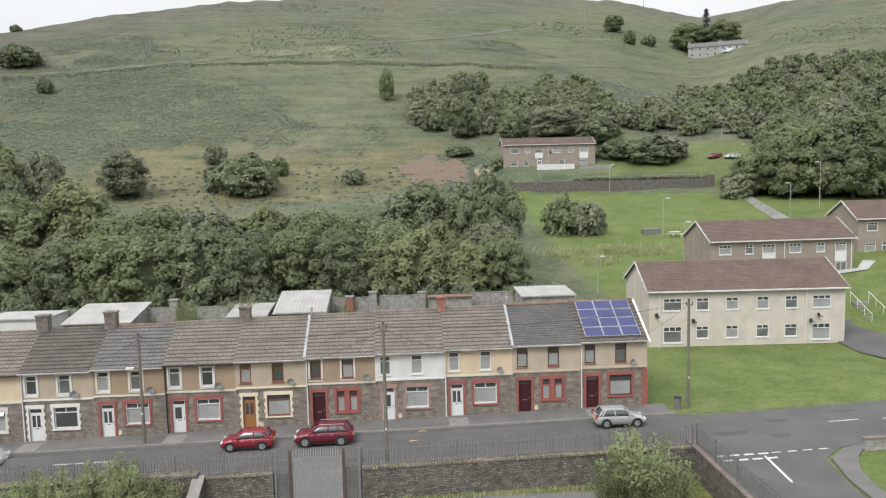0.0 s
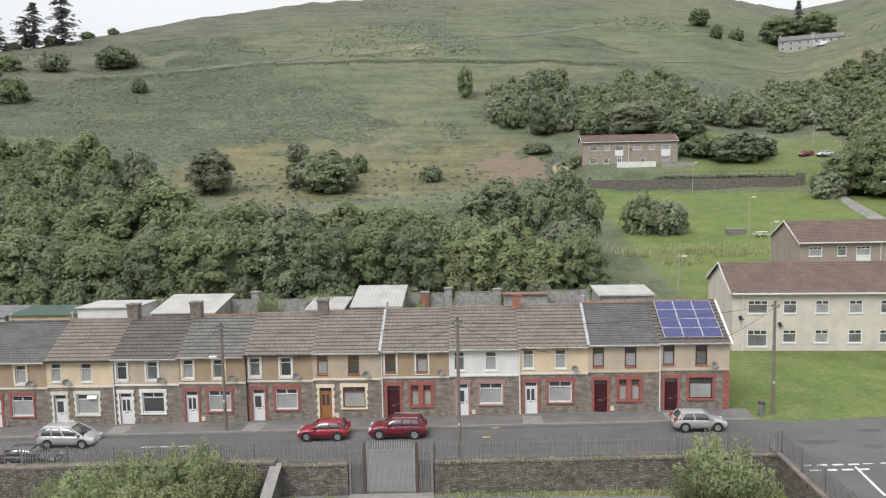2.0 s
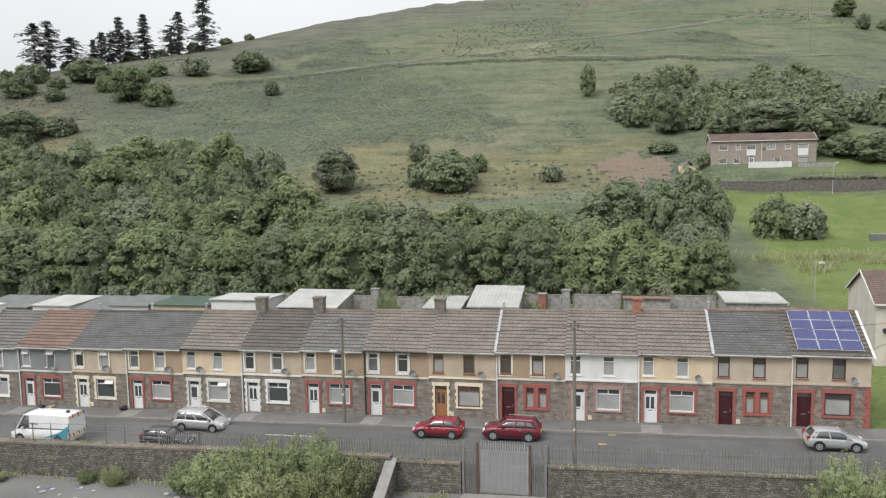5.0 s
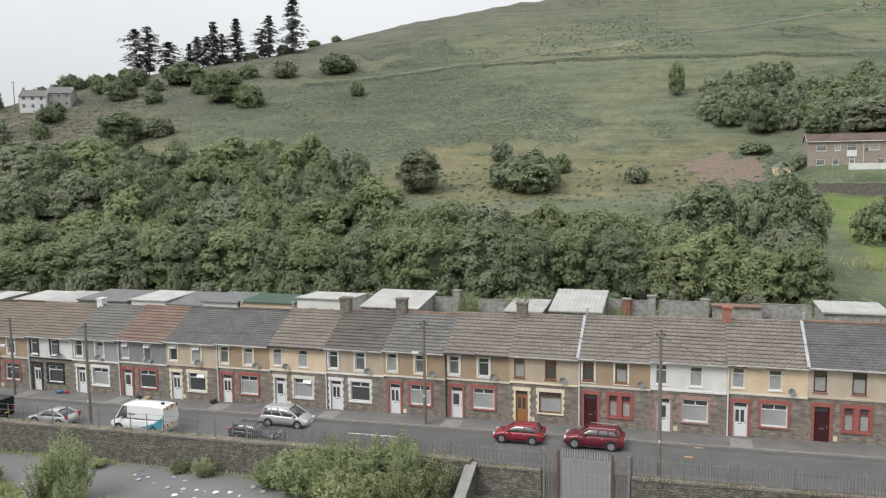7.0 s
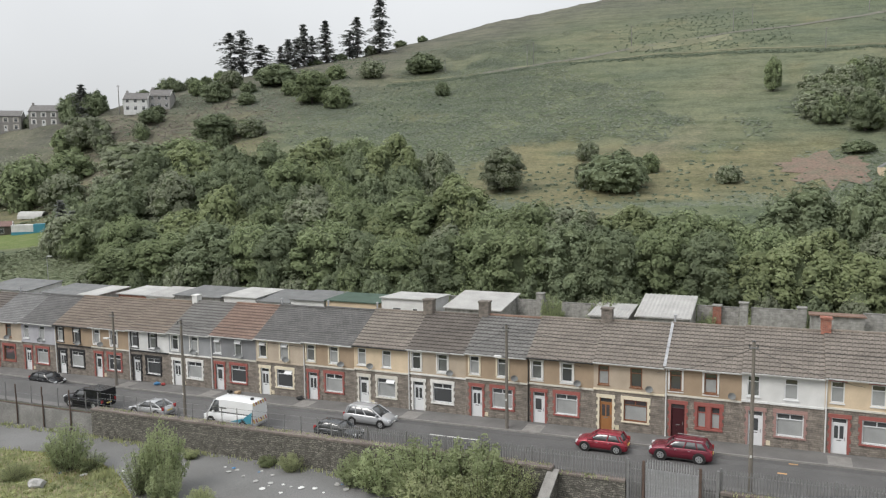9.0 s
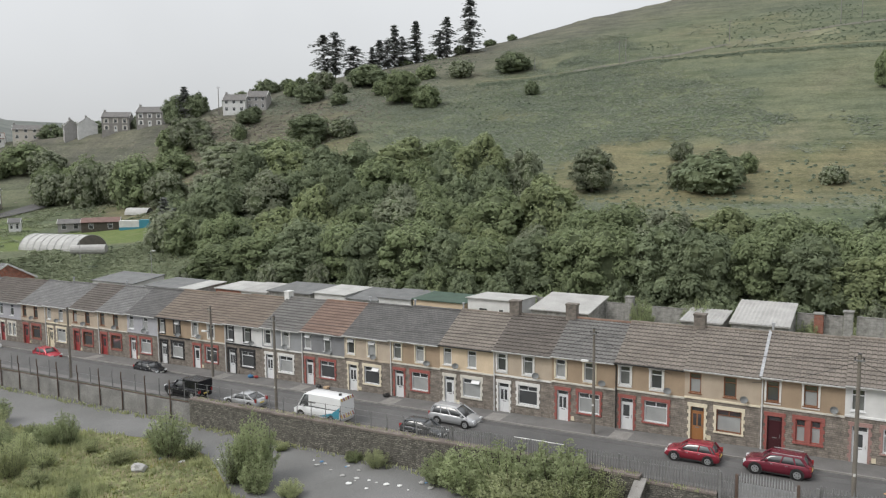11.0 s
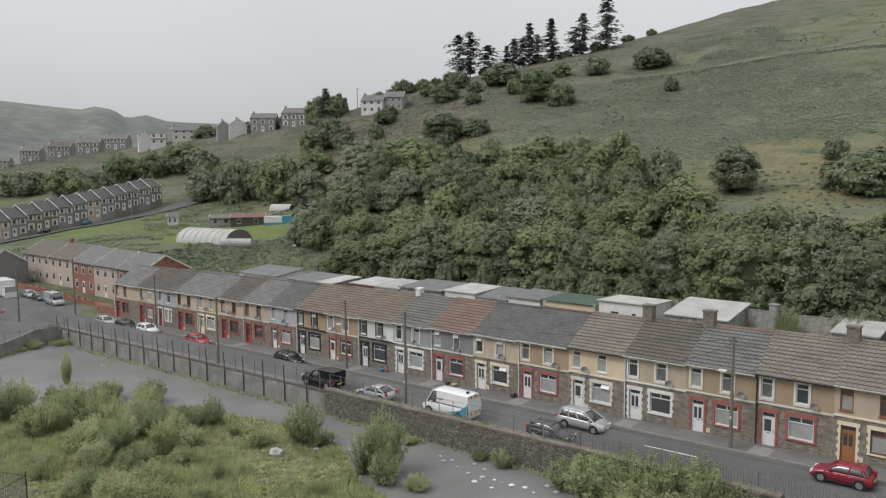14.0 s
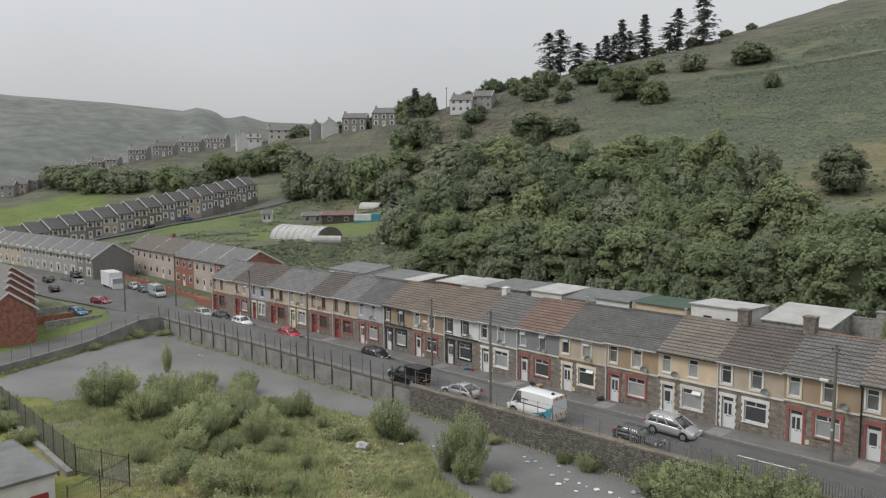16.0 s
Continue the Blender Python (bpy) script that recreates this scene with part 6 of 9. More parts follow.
shed(-32.2, -28.9, 16, 20.5, 4.3, 4.65, M["sheetwhite"], bl, "block shed with a ribbed white roof", ribs=True)
shed(-28.1, -23.7, 16, 21.5, 4.5, 5.55, M["sheetwhite"], bl, "block garage with a sloping white ribbed roof", ribs=True)
shed(-14.4, -10.6, 17, 20.0, 5.35, 5.0, M["r_red"], bl, "lean-to with orange tiles against the lane wall", door_at=(2.6, 3.4, 0.3, 2.2))
shed(-6.1, -1.4, 16, 20.5, 5.3, 5.45, M["sheetwhite"], bl, "block shed with white ribbed roof and brick-red door", ribs=True, door_at=(0.8, 1.9, 0.4, 2.4))
for xa, xb, z in ((-47.7, -46.5, 4.3), (-40.4, -36.8, 4.35), (-36.0, -32.4, 4.3), (-23.5, -20.0, 4.75), (-19.0, -14.6, 4.8), (-10.4, -6.3, 4.85)):
    wl_ = thing("garden_wall", "grey concrete block wall along the back lane", "wall", (xa, 20.6, 0), 0, "lane walls")
    part("masonry", boxes((0, xb - xa, 0, 0.2, 0.5, z + 0.1)), bl, wl_)
    part("coping", boxes((-0.02, xb - xa + 0.02, -0.03, 0.23, z + 0.1, z + 0.17)), M["concrete"], wl_)
for x, z, m_ in ((-38.0, 5.2, "block"), (-19.6, 5.35, "block"), (-21.8, 5.0, "brick"), (-15.0, 5.2, "block")):
    wl_ = thing("garden_pier", "square pier on the back lane wall", "pier", (x, 20.2, 0), 0, "lane piers")
    part("shaft", boxes((-0.35, 0.35, -0.2, 0.5, 0.8, z)), M[m_], wl_)
    part("cap", boxes((-0.42, 0.42, -0.27, 0.57, z, z + 0.1)), M["concrete"], wl_)


# ---- vehicles ----
def paint(name, col, metal=0.3):
    return mat("car_paint_" + name, col, 0.25, 0.04, 1.0, 40.0, 0.0, metal=metal, spec=0.6)


for nm, c in dict(silver=(0.36, 0.37, 0.38), red=(0.27, 0.012, 0.03), darkred=(0.17, 0.012, 0.03), grey=(0.06, 0.065, 0.07), black=(0.012, 0.013, 0.016), white=(0.62, 0.63, 0.64), brightred=(0.42, 0.01, 0.03), blue=(0.02, 0.16, 0.32), navy=(0.02, 0.03, 0.09)).items():
    M["car_" + nm] = paint(nm, c, 0.3 if nm != "white" else 0.0)
M["tyre"] = mat("tyre_rubber", (0.018, 0.018, 0.018), 0.85, 0.1)
M["rim"] = mat("alloy_rim", (0.4, 0.41, 0.42), 0.35, 0.1, metal=0.6)
M["lens"] = mat("headlamp", (0.6, 0.62, 0.64), 0.12, 0.05, spec=0.8)
M["tail"] = mat("tail_lamp", (0.3, 0.01, 0.012), 0.2, 0.05, spec=0.8)
M["plate_y"] = mat("yellow_plate", (0.6, 0.45, 0.06), 0.5, 0.05)
M["carglass"] = glass_mat()

# outlines: (share of length, top of the lower body), then the cabin's foot and roof along the length
SHAPES = dict(
    hatch=dict(L=3.95, B=1.68, H=1.47, deck=((0, 0.5), (0.03, 0.68), (0.1, 0.8), (0.27, 0.93), (0.5, 0.95), (0.85, 0.97), (0.97, 0.92), (1, 0.6)), cab=(0.24, 0.42, 0.86, 0.985)),
    suv=dict(L=4.45, B=1.8, H=1.6, deck=((0, 0.55), (0.03, 0.8), (0.1, 0.95), (0.28, 1.05), (0.5, 1.08), (0.85, 1.1), (0.97, 1.05), (1, 0.65)), cab=(0.26, 0.4, 0.88, 0.985)),
    mpv=dict(L=4.55, B=1.83, H=1.68, deck=((0, 0.5), (0.03, 0.72), (0.1, 0.86), (0.2, 1.0), (0.5, 1.03), (0.85, 1.06), (0.97, 1.0), (1, 0.6)), cab=(0.15, 0.4, 0.9, 0.99)),
    coupe=dict(L=4.3, B=1.76, H=1.42, deck=((0, 0.45), (0.03, 0.62), (0.1, 0.76), (0.28, 0.9), (0.5, 0.93), (0.85, 0.98), (0.96, 0.92), (1, 0.6)), cab=(0.26, 0.46, 0.72, 0.96)),
    van=dict(L=5.5, B=2.0, H=2.45, deck=((0, 0.6), (0.02, 0.85), (0.06, 1.05), (0.14, 1.25), (0.5, 1.3), (0.85, 1.3), (0.99, 1.3), (1, 1.2)), cab=(0.11, 0.25, 0.985, 0.995)),
    pickup=dict(L=5.2, B=1.85, H=1.8, deck=((0, 0.6), (0.02, 0.95), (0.06, 1.02), (0.27, 1.1), (0.5, 1.12), (0.85, 1.12), (0.98, 1.12), (1, 0.8)), cab=(0.27, 0.38, 0.95, 0.985)),
)


def loft(bm, rings, caps=True):
    vr = [[bm.verts.new(p) for p in r] for r in rings]
    n = len(vr[0])
    for a, b in zip(vr, vr[1:]):
        for i in range(n):
            bm.faces.new((a[i], a[(i + 1) % n], b[(i + 1) % n], b[i]))
    if caps:
        bm.faces.new(vr[0][::-1])
        bm.faces.new(vr[-1])


def car(kind, colour, x, y, heading, label, name="car", z=None, roofbars=False, cargo=False):
    """heading: degrees from east; the front points that way."""
    q = SHAPES[kind]
    k_ = 0.91
    L, B, H = q["L"] * k_, q["B"] / 2 * k_, q["H"] * k_
    c = thing(name, label, "van" if kind == "van" else "car", (x, y, S(x) + 0.035 if z is None else z), heading, "parked vehicles", ry=0.0)
    c.scale = (0.91, 0.91, 0.91)
    body = M["car_" + colour]
    bm = bmesh.new()
    rings = []
    dk = [(a, b * k_) for a, b in q["deck"]]
    for s in sorted({*(d[0] for d in dk), 0.015, 0.06, 0.18, 0.35, 0.65, 0.93, 0.99}):
        zt = np.interp(s, [d[0] for d in dk], [d[1] for d in dk])
        taper = 1 - 0.16 * max(0, (0.1 - s) / 0.1) ** 2 - 0.1 * max(0, (s - 0.93) / 0.07) ** 2
        w, zb = B * taper, 0.2 + 0.08 * max(0, (0.05 - s) / 0.05) + 0.1 * max(0, (s - 0.96) / 0.04)
        xx = L / 2 - s * L
        half = [(0.8 * w, zb), (0.96 * w, zb + 0.08), (w, zb + (zt - zb) * 0.45), (0.985 * w, zt - 0.1), (0.9 * w, zt - 0.01), (0.45 * w, zt + 0.025)]
        rings.append([(xx, -a, b) for a, b in half] + [(xx, a, b) for a, b in half[::-1]])
    loft(bm, rings)
    bmesh.ops.recalc_face_normals(bm, faces=bm.faces)
    bd = part("body", bm, body, c, smooth=True)
    f0, f1, r1, r0 = [L / 2 - s * L for s in q["cab"]]
    zd = lambda xx: np.interp((L / 2 - xx) / L, [d[0] for d in dk], [d[1] for d in dk]) - 0.03
    wb, wt = B * 0.93, B * (0.74 if kind != "van" else 0.86)
    base = {k: zd(k) for k in (f0, r0)}
    bm = bmesh.new()
    nst = 9
    rings = []
    for k in range(nst):
        u = k / (nst - 1)
        xb = f0 + (r0 - f0) * u
        xt = f1 + (r1 - f1) * u
        ht = H - 0.05 * (2 * u - 1) ** 2 - 0.04
        zb = zd(xb)
        half = [(wb, xb, zb), (wb * 0.6 + wt * 0.4 + 0.015, xb * 0.6 + xt * 0.4, zb * 0.6 + ht * 0.4), (wt + 0.02, xt, ht - 0.05), (wt - 0.08, xt, ht), (wt * 0.4, xt, ht + 0.03)]
        rings.append([(b_, -a, d_) for a, b_, d_ in half] + [(b_, a, d_) for a, b_, d_ in half[::-1]])
    loft(bm, rings)
    bmesh.ops.recalc_face_normals(bm, faces=bm.faces)
    solid = kind == "van" or (kind == "pickup")
    part("cabin_glass", bm, M["carglass"], c, smooth=True)
    bm = bmesh.new()
    loft(bm, [[(p[0] * 1.0 + (0.02 if p[0] > 0 else -0.02), p[1], p[2] + 0.012) for p in r[2:8]] for r in rings], caps=False)
    roofp = part("roof", bm, body, c, smooth=True)
    cuts = {"hatch": (0.0, 0.5, 0.86, 1), "suv": (0.0, 0.4, 0.7, 0.93, 1), "mpv": (0.0, 0.42, 0.68, 0.93, 1), "coupe": (0, 0.6, 1), "van": (0.0, 1), "pickup": (0, 0.35, 0.6, 1)}[kind]
    for u in cuts:
        for sgn in (-1, 1):
            xb, xt = f0 + (r0 - f0) * u, f1 + (r1 - f1) * u
            part("pillar", bar(((xb, sgn * wb * 1.0, zd(xb) - 0.02), (xt, sgn * (wt + 0.02), H - 0.08), 0.055 if 0 < u < 1 else 0.065, 0.05), n=6), body, c)
    if kind == "van":
        for sgn in (-1, 1):
            bm = bmesh.new()
            ya, yb = sgn * (wb + 0.012), sgn * (wt + 0.045)
            xs_ = (L / 2 - 0.33 * L, -L / 2 + 0.03)
            quad(bm, (xs_[0], ya, 1.24), (xs_[1], ya, 1.24), (xs_[1] + 0.02, yb, H - 0.06), (xs_[0] - 0.02, yb, H - 0.06))
            part("side_panel", bm, body, c)
        bm = bmesh.new()
        quad(bm, (-L / 2 - 0.01, -wb - 0.01, 0.5), (-L / 2 - 0.01, wb + 0.01, 0.5), (-L / 2 + 0.01, wt + 0.03, H - 0.06), (-L / 2 + 0.01, -wt - 0.03, H - 0.06))
        part("tailgate", bm, body, c)
        M.setdefault("hazard", mat("hazard_yellow", (0.65, 0.42, 0.05), 0.5, 0.1))
        for k in range(6):
            for zz, hh in ((1.95, 0.32), (0.55, 0.35)):
                bm = bmesh.new()
                y0 = -0.85 + 0.29 * k
                quad(bm, (-L / 2 - 0.018, y0, zz), (-L / 2 - 0.018, y0 + 0.15, zz), (-L / 2 - 0.008, y0 + 0.3, zz + hh), (-L / 2 - 0.008, y0 + 0.15, zz + hh))
                part("hazard_stripe", bm, M["hazard"] if k % 2 else M["q_red"], c)
        M.setdefault("livery", mat("livery_blue", (0.03, 0.25, 0.35), 0.4, 0.1))
        for sgn in (-1, 1):
            bm = bmesh.new()
            quad(bm, (-0.3, sgn * (B + 0.012), 0.55), (-2.3, sgn * (B + 0.012), 0.55), (-2.4, sgn * (B - 0.02), 1.5), (-1.6, sgn * (B - 0.01), 0.95))
            part("livery_shape", bm, M["livery"], c)
            bm = boxes((0.1, 0.9, sgn * (B - 0.05) - 0.01, sgn * (B - 0.05) + 0.01, 1.48, 1.6))
            part("lettering_bar", bm, M["steel"], c)
        part("roof_vent", bar(((-1.8, 0, H), (-1.8, 0, H + 0.12), 0.14), n=10), M["plastic_black"], c)
    if kind == "pickup":
        part("canopy", boxes((-2.35, -0.3, -0.82, 0.82, 1.1, 1.78)), body, c)
    wr = 0.31 if kind not in ("suv", "van", "pickup") else 0.35
    for ax in (0.5 - (0.19 if kind != "van" else 0.17), -0.5 + 0.2):
        for sgn in (-1, 1):
            yy = sgn * (B - 0.1)
            part("wheel_arch", bar(((ax * L, sgn * (B - 0.25), wr + 0.01), (ax * L, sgn * (B + 0.004), wr + 0.01), wr + 0.07), n=20), M["plastic_black"], c)
            ty = part("wheel", bar(((ax * L, sgn * (B - 0.2), wr), (ax * L, sgn * (B + 0.015), wr), wr), n=20), M["tyre"], c)
            bm = bar(((ax * L, sgn * B, wr), (ax * L, sgn * (B + 0.022), wr), wr * 0.66), n=16)
            part("rim", bm, M["rim"], ty)
            for k in range(5):
                an = k * 1.2566
                part("spoke_gap", boxes((ax * L + math.cos(an) * wr * 0.38 - 0.03, ax * L + math.cos(an) * wr * 0.38 + 0.03, min(sgn * (B + 0.018), sgn * (B + 0.026)), max(sgn * (B + 0.018), sgn * (B + 0.026)), wr + math.sin(an) * wr * 0.38 - 0.03, wr + math.sin(an) * wr * 0.38 + 0.03)), M["tyre"], ty)
    for sgn in (-1, 1):
        zl = dk[1][1] - 0.03
        part("headlight", boxes((L / 2 - 0.28, L / 2 - 0.04, min(sgn * B * 0.5, sgn * B * 0.88), max(sgn * B * 0.5, sgn * B * 0.88), zl - 0.1, zl + 0.06)), M["lens"], c)
        part("tail_light", boxes((-L / 2 + 0.0, -L / 2 + 0.2, min(sgn * B * 0.72, sgn * B * 0.94), max(sgn * B * 0.72, sgn * B * 0.94), 0.68, 0.95)), M["tail"], c)
        xm = f0 + (r0 - f0) * 0.14
        part("wing_mirror", boxes((xm - 0.06, xm + 0.1, min(sgn * B * 0.95, sgn * (B + 0.14)), max(sgn * B * 0.95, sgn * (B + 0.14)), zd(xm) + 0.02, zd(xm) + 0.15)), body, c)
        for k in (0.42, 0.64):
            part("door_handle", boxes((L / 2 - L * k - 0.1, L / 2 - L * k + 0.06, min(sgn * (B - 0.01), sgn * (B + 0.012)), max(sgn * (B - 0.01), sgn * (B + 0.012)), zd(0) - 0.14, zd(0) - 0.11)), M["rim"], c)
        part("sill_strip", boxes((-L * 0.22, L * 0.22, min(sgn * (B - 0.03), sgn * (B + 0.006)), max(sgn * (B - 0.03), sgn * (B + 0.006)), 0.2, 0.27)), M["plastic_black"], c)
        if roofbars:
            part("roof_bar", bar(((f1 - 0.1, sgn * (wt - 0.05), H + 0.03), (r1 + 0.1, sgn * (wt - 0.05), H + 0.03), 0.022), n=6), M["rim"], c)
    part("front_plate", boxes((L / 2 - 0.01, L / 2 + 0.015, -0.26, 0.26, 0.4, 0.51)), M["line"], c, "plain white plate")
    part("rear_plate", boxes((-L / 2 - 0.02, -L / 2 + 0.01, -0.26, 0.26, 0.55, 0.66)), M["plate_y"], c, "plain yellow plate")
    part("grille", boxes((L / 2 - 0.03, L / 2 + 0.006, -0.4, 0.4, 0.28, 0.38)), M["plastic_black"], c)
    return c


car("hatch", "silver", -3.0, -3.5, 0, "silver hatchback parked at the end of the terrace")
car("suv", "darkred", -22.0, -3.5, 180, "dark red estate car with silver roof bars", roofbars=True)
car("hatch", "red", -26.8, -3.5, 180, "red hatchback parked by the kerb")
car("mpv", "silver", -43.5, -3.75, 0, "silver people carrier parked by the kerb", roofbars=True)
car("hatch", "grey", -44.0, -7.25, 0, "dark grey hatchback behind the yard fence", z=S(-44) + 0.1)
car("van", "white", -52.9, -7.2, 180, "white panel van with yellow hazard chevrons on its rear", name="van", z=S(-52.4) + 0.1)
car("coupe", "silver", -60.8, -7.25, 180, "silver coupe parked by the yard wall", z=S(-60) + 0.1)
car("pickup", "black", -67.5, -7.2, 180, "black pickup with a canopy over its bed", z=S(-66.7) + 0.1)
car("hatch", "black", -77.0, -3.4, 0, "black hatchback parked by the terrace")
car("hatch", "brightred", -92.9, -3.6, 0, "bright red hatchback parked by the terrace")
car("hatch", "white", -104.2, -3.5, 0, "white hatchback parked by the terrace")
car("hatch", "black", -109.4, -3.6, 0, "black estate car parked by the terrace")
car("hatch", "silver", -114.3, -3.8, 0, "silver rounded car parked by the terrace")
car("van", "silver", -138.3, -0.2, -4, "silver people van parked by the brick houses", name="van")
car("hatch", "grey", -144.6, 0.2, -4, "grey hatchback parked up the street")
car("hatch", "silver", -149.0, 0.4, -4, "silver hatchback parked up the street")
car("hatch", "red", -137.5, -9.3, 20, "red car across the street")
car("hatch", "blue", -132.3, -14.3, 12, "bright blue hatchback on a driveway", z=S(-132) - 0.4)
car("hatch", "navy", -164.6, -6.0, 172, "navy hatchback far up the street")
car("hatch", "silver", -159.6, -5.2, 172, "silver car far up the street")
car("hatch", "black", -156.0, -10.6, 172, "black hatchback before the front gardens")
car("hatch", "black", -172, -2.0, -4, "black car far up the street")
car("suv", "black", -168, -8.0, 176, "dark car far up the street")

truck = thing("box_truck", "white box lorry with a cab over its engine", "lorry", (-153.5, -1.6, S(-135) - 0.3), -4, "parked vehicles")
part("cargo_box", boxes((-3.4, 1.6, -1.1, 1.1, 0.75, 3.15)), M["car_white"], truck)
bm = boxes((1.7, 3.1, -0.98, 0.98, 0.45, 1.35))
vs = [bm.verts.new(v) for v in ((1.7, -0.95, 1.35), (3.05, -0.95, 1.35), (2.5, -0.85, 2.2), (1.7, -0.85, 2.2), (1.7, 0.95, 1.35), (3.05, 0.95, 1.35), (2.5, 0.85, 2.2), (1.7, 0.85, 2.2))]
for f in ((0, 1, 2, 3), (4, 7, 6, 5), (2, 6, 7, 3), (0, 3, 7, 4)):
    bm.faces.new([vs[i] for i in f])
part("cab", bm, M["car_white"], truck)
bm = bmesh.new()
quad(bm, (3.06, -0.9, 1.36), (3.06, 0.9, 1.36), (2.52, 0.82, 2.18), (2.52, -0.82, 2.18))
part("windscreen", bm, M["carglass"], truck)
for ax in (2.4, -2.2):
    for sgn in (-1, 1):
        part("wheel", bar(((ax, sgn * 0.75, 0.38), (ax, sgn * 1.02, 0.38), 0.38), n=16), M["tyre"], truck)
part("chassis", boxes((-3.4, 3.0, -0.5, 0.5, 0.45, 0.75)), M["plastic_black"], truck)


# ---- bushes and weeds in the yard ----
def shrub(seed, h, w, leaf_m, label, upright=False):
    """Many arching stems with pale narrow leaves."""
    r_ = random.Random(seed)
    t = thing("shrub", label, "bush", (0, 0, -300), 0, "yard shrubs")
    stems, verts, faces = [], [], []
    for k in range(64):
        a, d = r_.uniform(0, 6.28), w * 0.5 * math.sqrt(r_.random())
        hh = h * r_.uniform(0.55, 1.0) * (1 - 0.45 * (d / (w * 0.5)) ** 2)
        foot = Vector((math.cos(a) * d * 0.35, math.sin(a) * d * 0.35, 0))
        tip = Vector((math.cos(a) * d * (0.8 if upright else 1.0), math.sin(a) * d, hh))
        stems.append((foot, tip, 0.022, 0.006))
        for q in range(104):
            s0 = r_.uniform(0.12, 1.0)
            p = foot.lerp(tip, s0) + Vector((r_.uniform(-1, 1), r_.uniform(-1, 1), r_.uniform(-0.6, 0.8))) * 0.22 * (1.15 - 0.6 * s0) * min(1.4, w * 0.4)
            if p.z < 0.02:
                continue
            u = Vector((r_.uniform(-1, 1), r_.uniform(-1, 1), r_.uniform(-0.2, 1.2))).normalized()
            v = u.orthogonal().normalized()
            e = r_.uniform(0.05, 0.095)
            b = len(verts)
            verts += [p - u * e, p + u * e * 0.6 + v * e * 0.55, p + u * e * 0.6 - v * e * 0.55]
            faces.append((b, b + 1, b + 2))
    tagged(part("stem", bar(*stems, n=3), M["bark"], t), kind="stuff")
    me = bpy.data.meshes.new("foliage")
    me.from_pydata([tuple(v) for v in verts], [], faces)
    me.materials.append(leaf_m)
    ob = new("foliage", me)
    ob.parent = t
    return t


M["willowgreen"] = leafy("shrub_leaf_green", (0.31, 0.375, 0.145), (0.235, 0.295, 0.11), 0.15, 0.5, 0.5)
M["flowerwhite"] = mat("seed_heads", (0.5, 0.49, 0.43), 0.9, 0.2, 3.0, 10.0, 0.0)
sh_pale = [shrub(s, 3.0, 3.0, M["willow"], "pale green buddleia bush in the yard") for s in (1, 2)]
sh_green = [shrub(s, 3.0, 3.0, M["willowgreen"], "dense green willow bush in the yard") for s in (3, 4)]


def plant(proto, x, y, h, w, z=None, turn=None):
    z = S(x) - 1.68 if z is None else z
    return copy_thing(proto, Matrix.Translation((x, y, z)) @ Matrix.Rotation(rng.uniform(0, 6.28) if turn is None else turn, 4, "Z") @ Matrix.Diagonal((w / 3.0, w / 3.0, h / 3.0, 1)))


# the thicket at the far end of the waste ground
for k, (x, y, h, w_) in enumerate(((-86.6, -26.9, 4.1, 4.8), (-88.4, -24.4, 3.3, 3.4), (-79.7, -26.0, 3.3, 4.3), (-85.1, -21.0, 2.8, 3.2), (-82.5, -23.2, 2.9, 3.6), (-85.6, -17.9, 1.9, 2.7), (-79.3, -17.3, 2.6, 2.9), (-73.3, -25.6, 2.4, 3.3), (-70.9, -24.2, 2.9, 2.7), (-76.5, -21.8, 2.7, 3.6), (-75.8, -24.0, 2.2, 3.0), (-77.4, -19.0, 2.2, 3.0), (-72.6, -20.4, 2.3, 3.0), (-70.1, -30.1, 1.5, 1.8), (-67.7, -22.4, 3.2, 2.3), (-69.5, -26.8, 1.7, 2.6))):
    plant((sh_pale if k % 4 else sh_green)[k % 2], x, y, h, w_)
# lower clumps nearer the camera's side of it
for k, (x, y, h, w_) in enumerate(((-65.4, -28.8, 1.8, 2.4), (-64.8, -30.4, 1.5, 1.6), (-61.1, -28.8, 2.7, 3.7), (-70.2, -16.6, 3.0, 2.3), (-67.1, -16.7, 1.3, 1.5), (-63.5, -17.0, 1.3, 2.1), (-60.1, -22.7, 1.5, 1.0), (-62.7, -26.3, 2.1, 2.8), (-59.0, -27.8, 2.3, 2.7), (-57.5, -25.8, 1.6, 1.8), (-53.0, -20.3, 1.2, 1.8), (-48.5, -16.0, 1.2, 1.9), (-74.3, -16.8, 1.4, 1.4), (-55.4, -29.4, 1.8, 2.8), (-52.0, -26.5, 1.4, 2.2), (-46.0, -22.5, 2.2, 2.2), (-43.0, -21.0, 2.0, 2.0), (-57.0, -30.6, 2.0, 2.8))):
    plant((sh_pale if k % 3 else sh_green)[k % 2], x, y, h, w_)
for x, y, h, w_ in ((-61.2, -14.6, 3.7, 3.4), (-59.6, -14.2, 1.6, 2.4), (-52.1, -15.2, 4.9, 3.2), (-53.2, -15.9, 3.6, 2.8), (-50.8, -16.4, 2.4, 2.6)):
    plant(sh_green[int(h) % 2], x, y, h, w_)
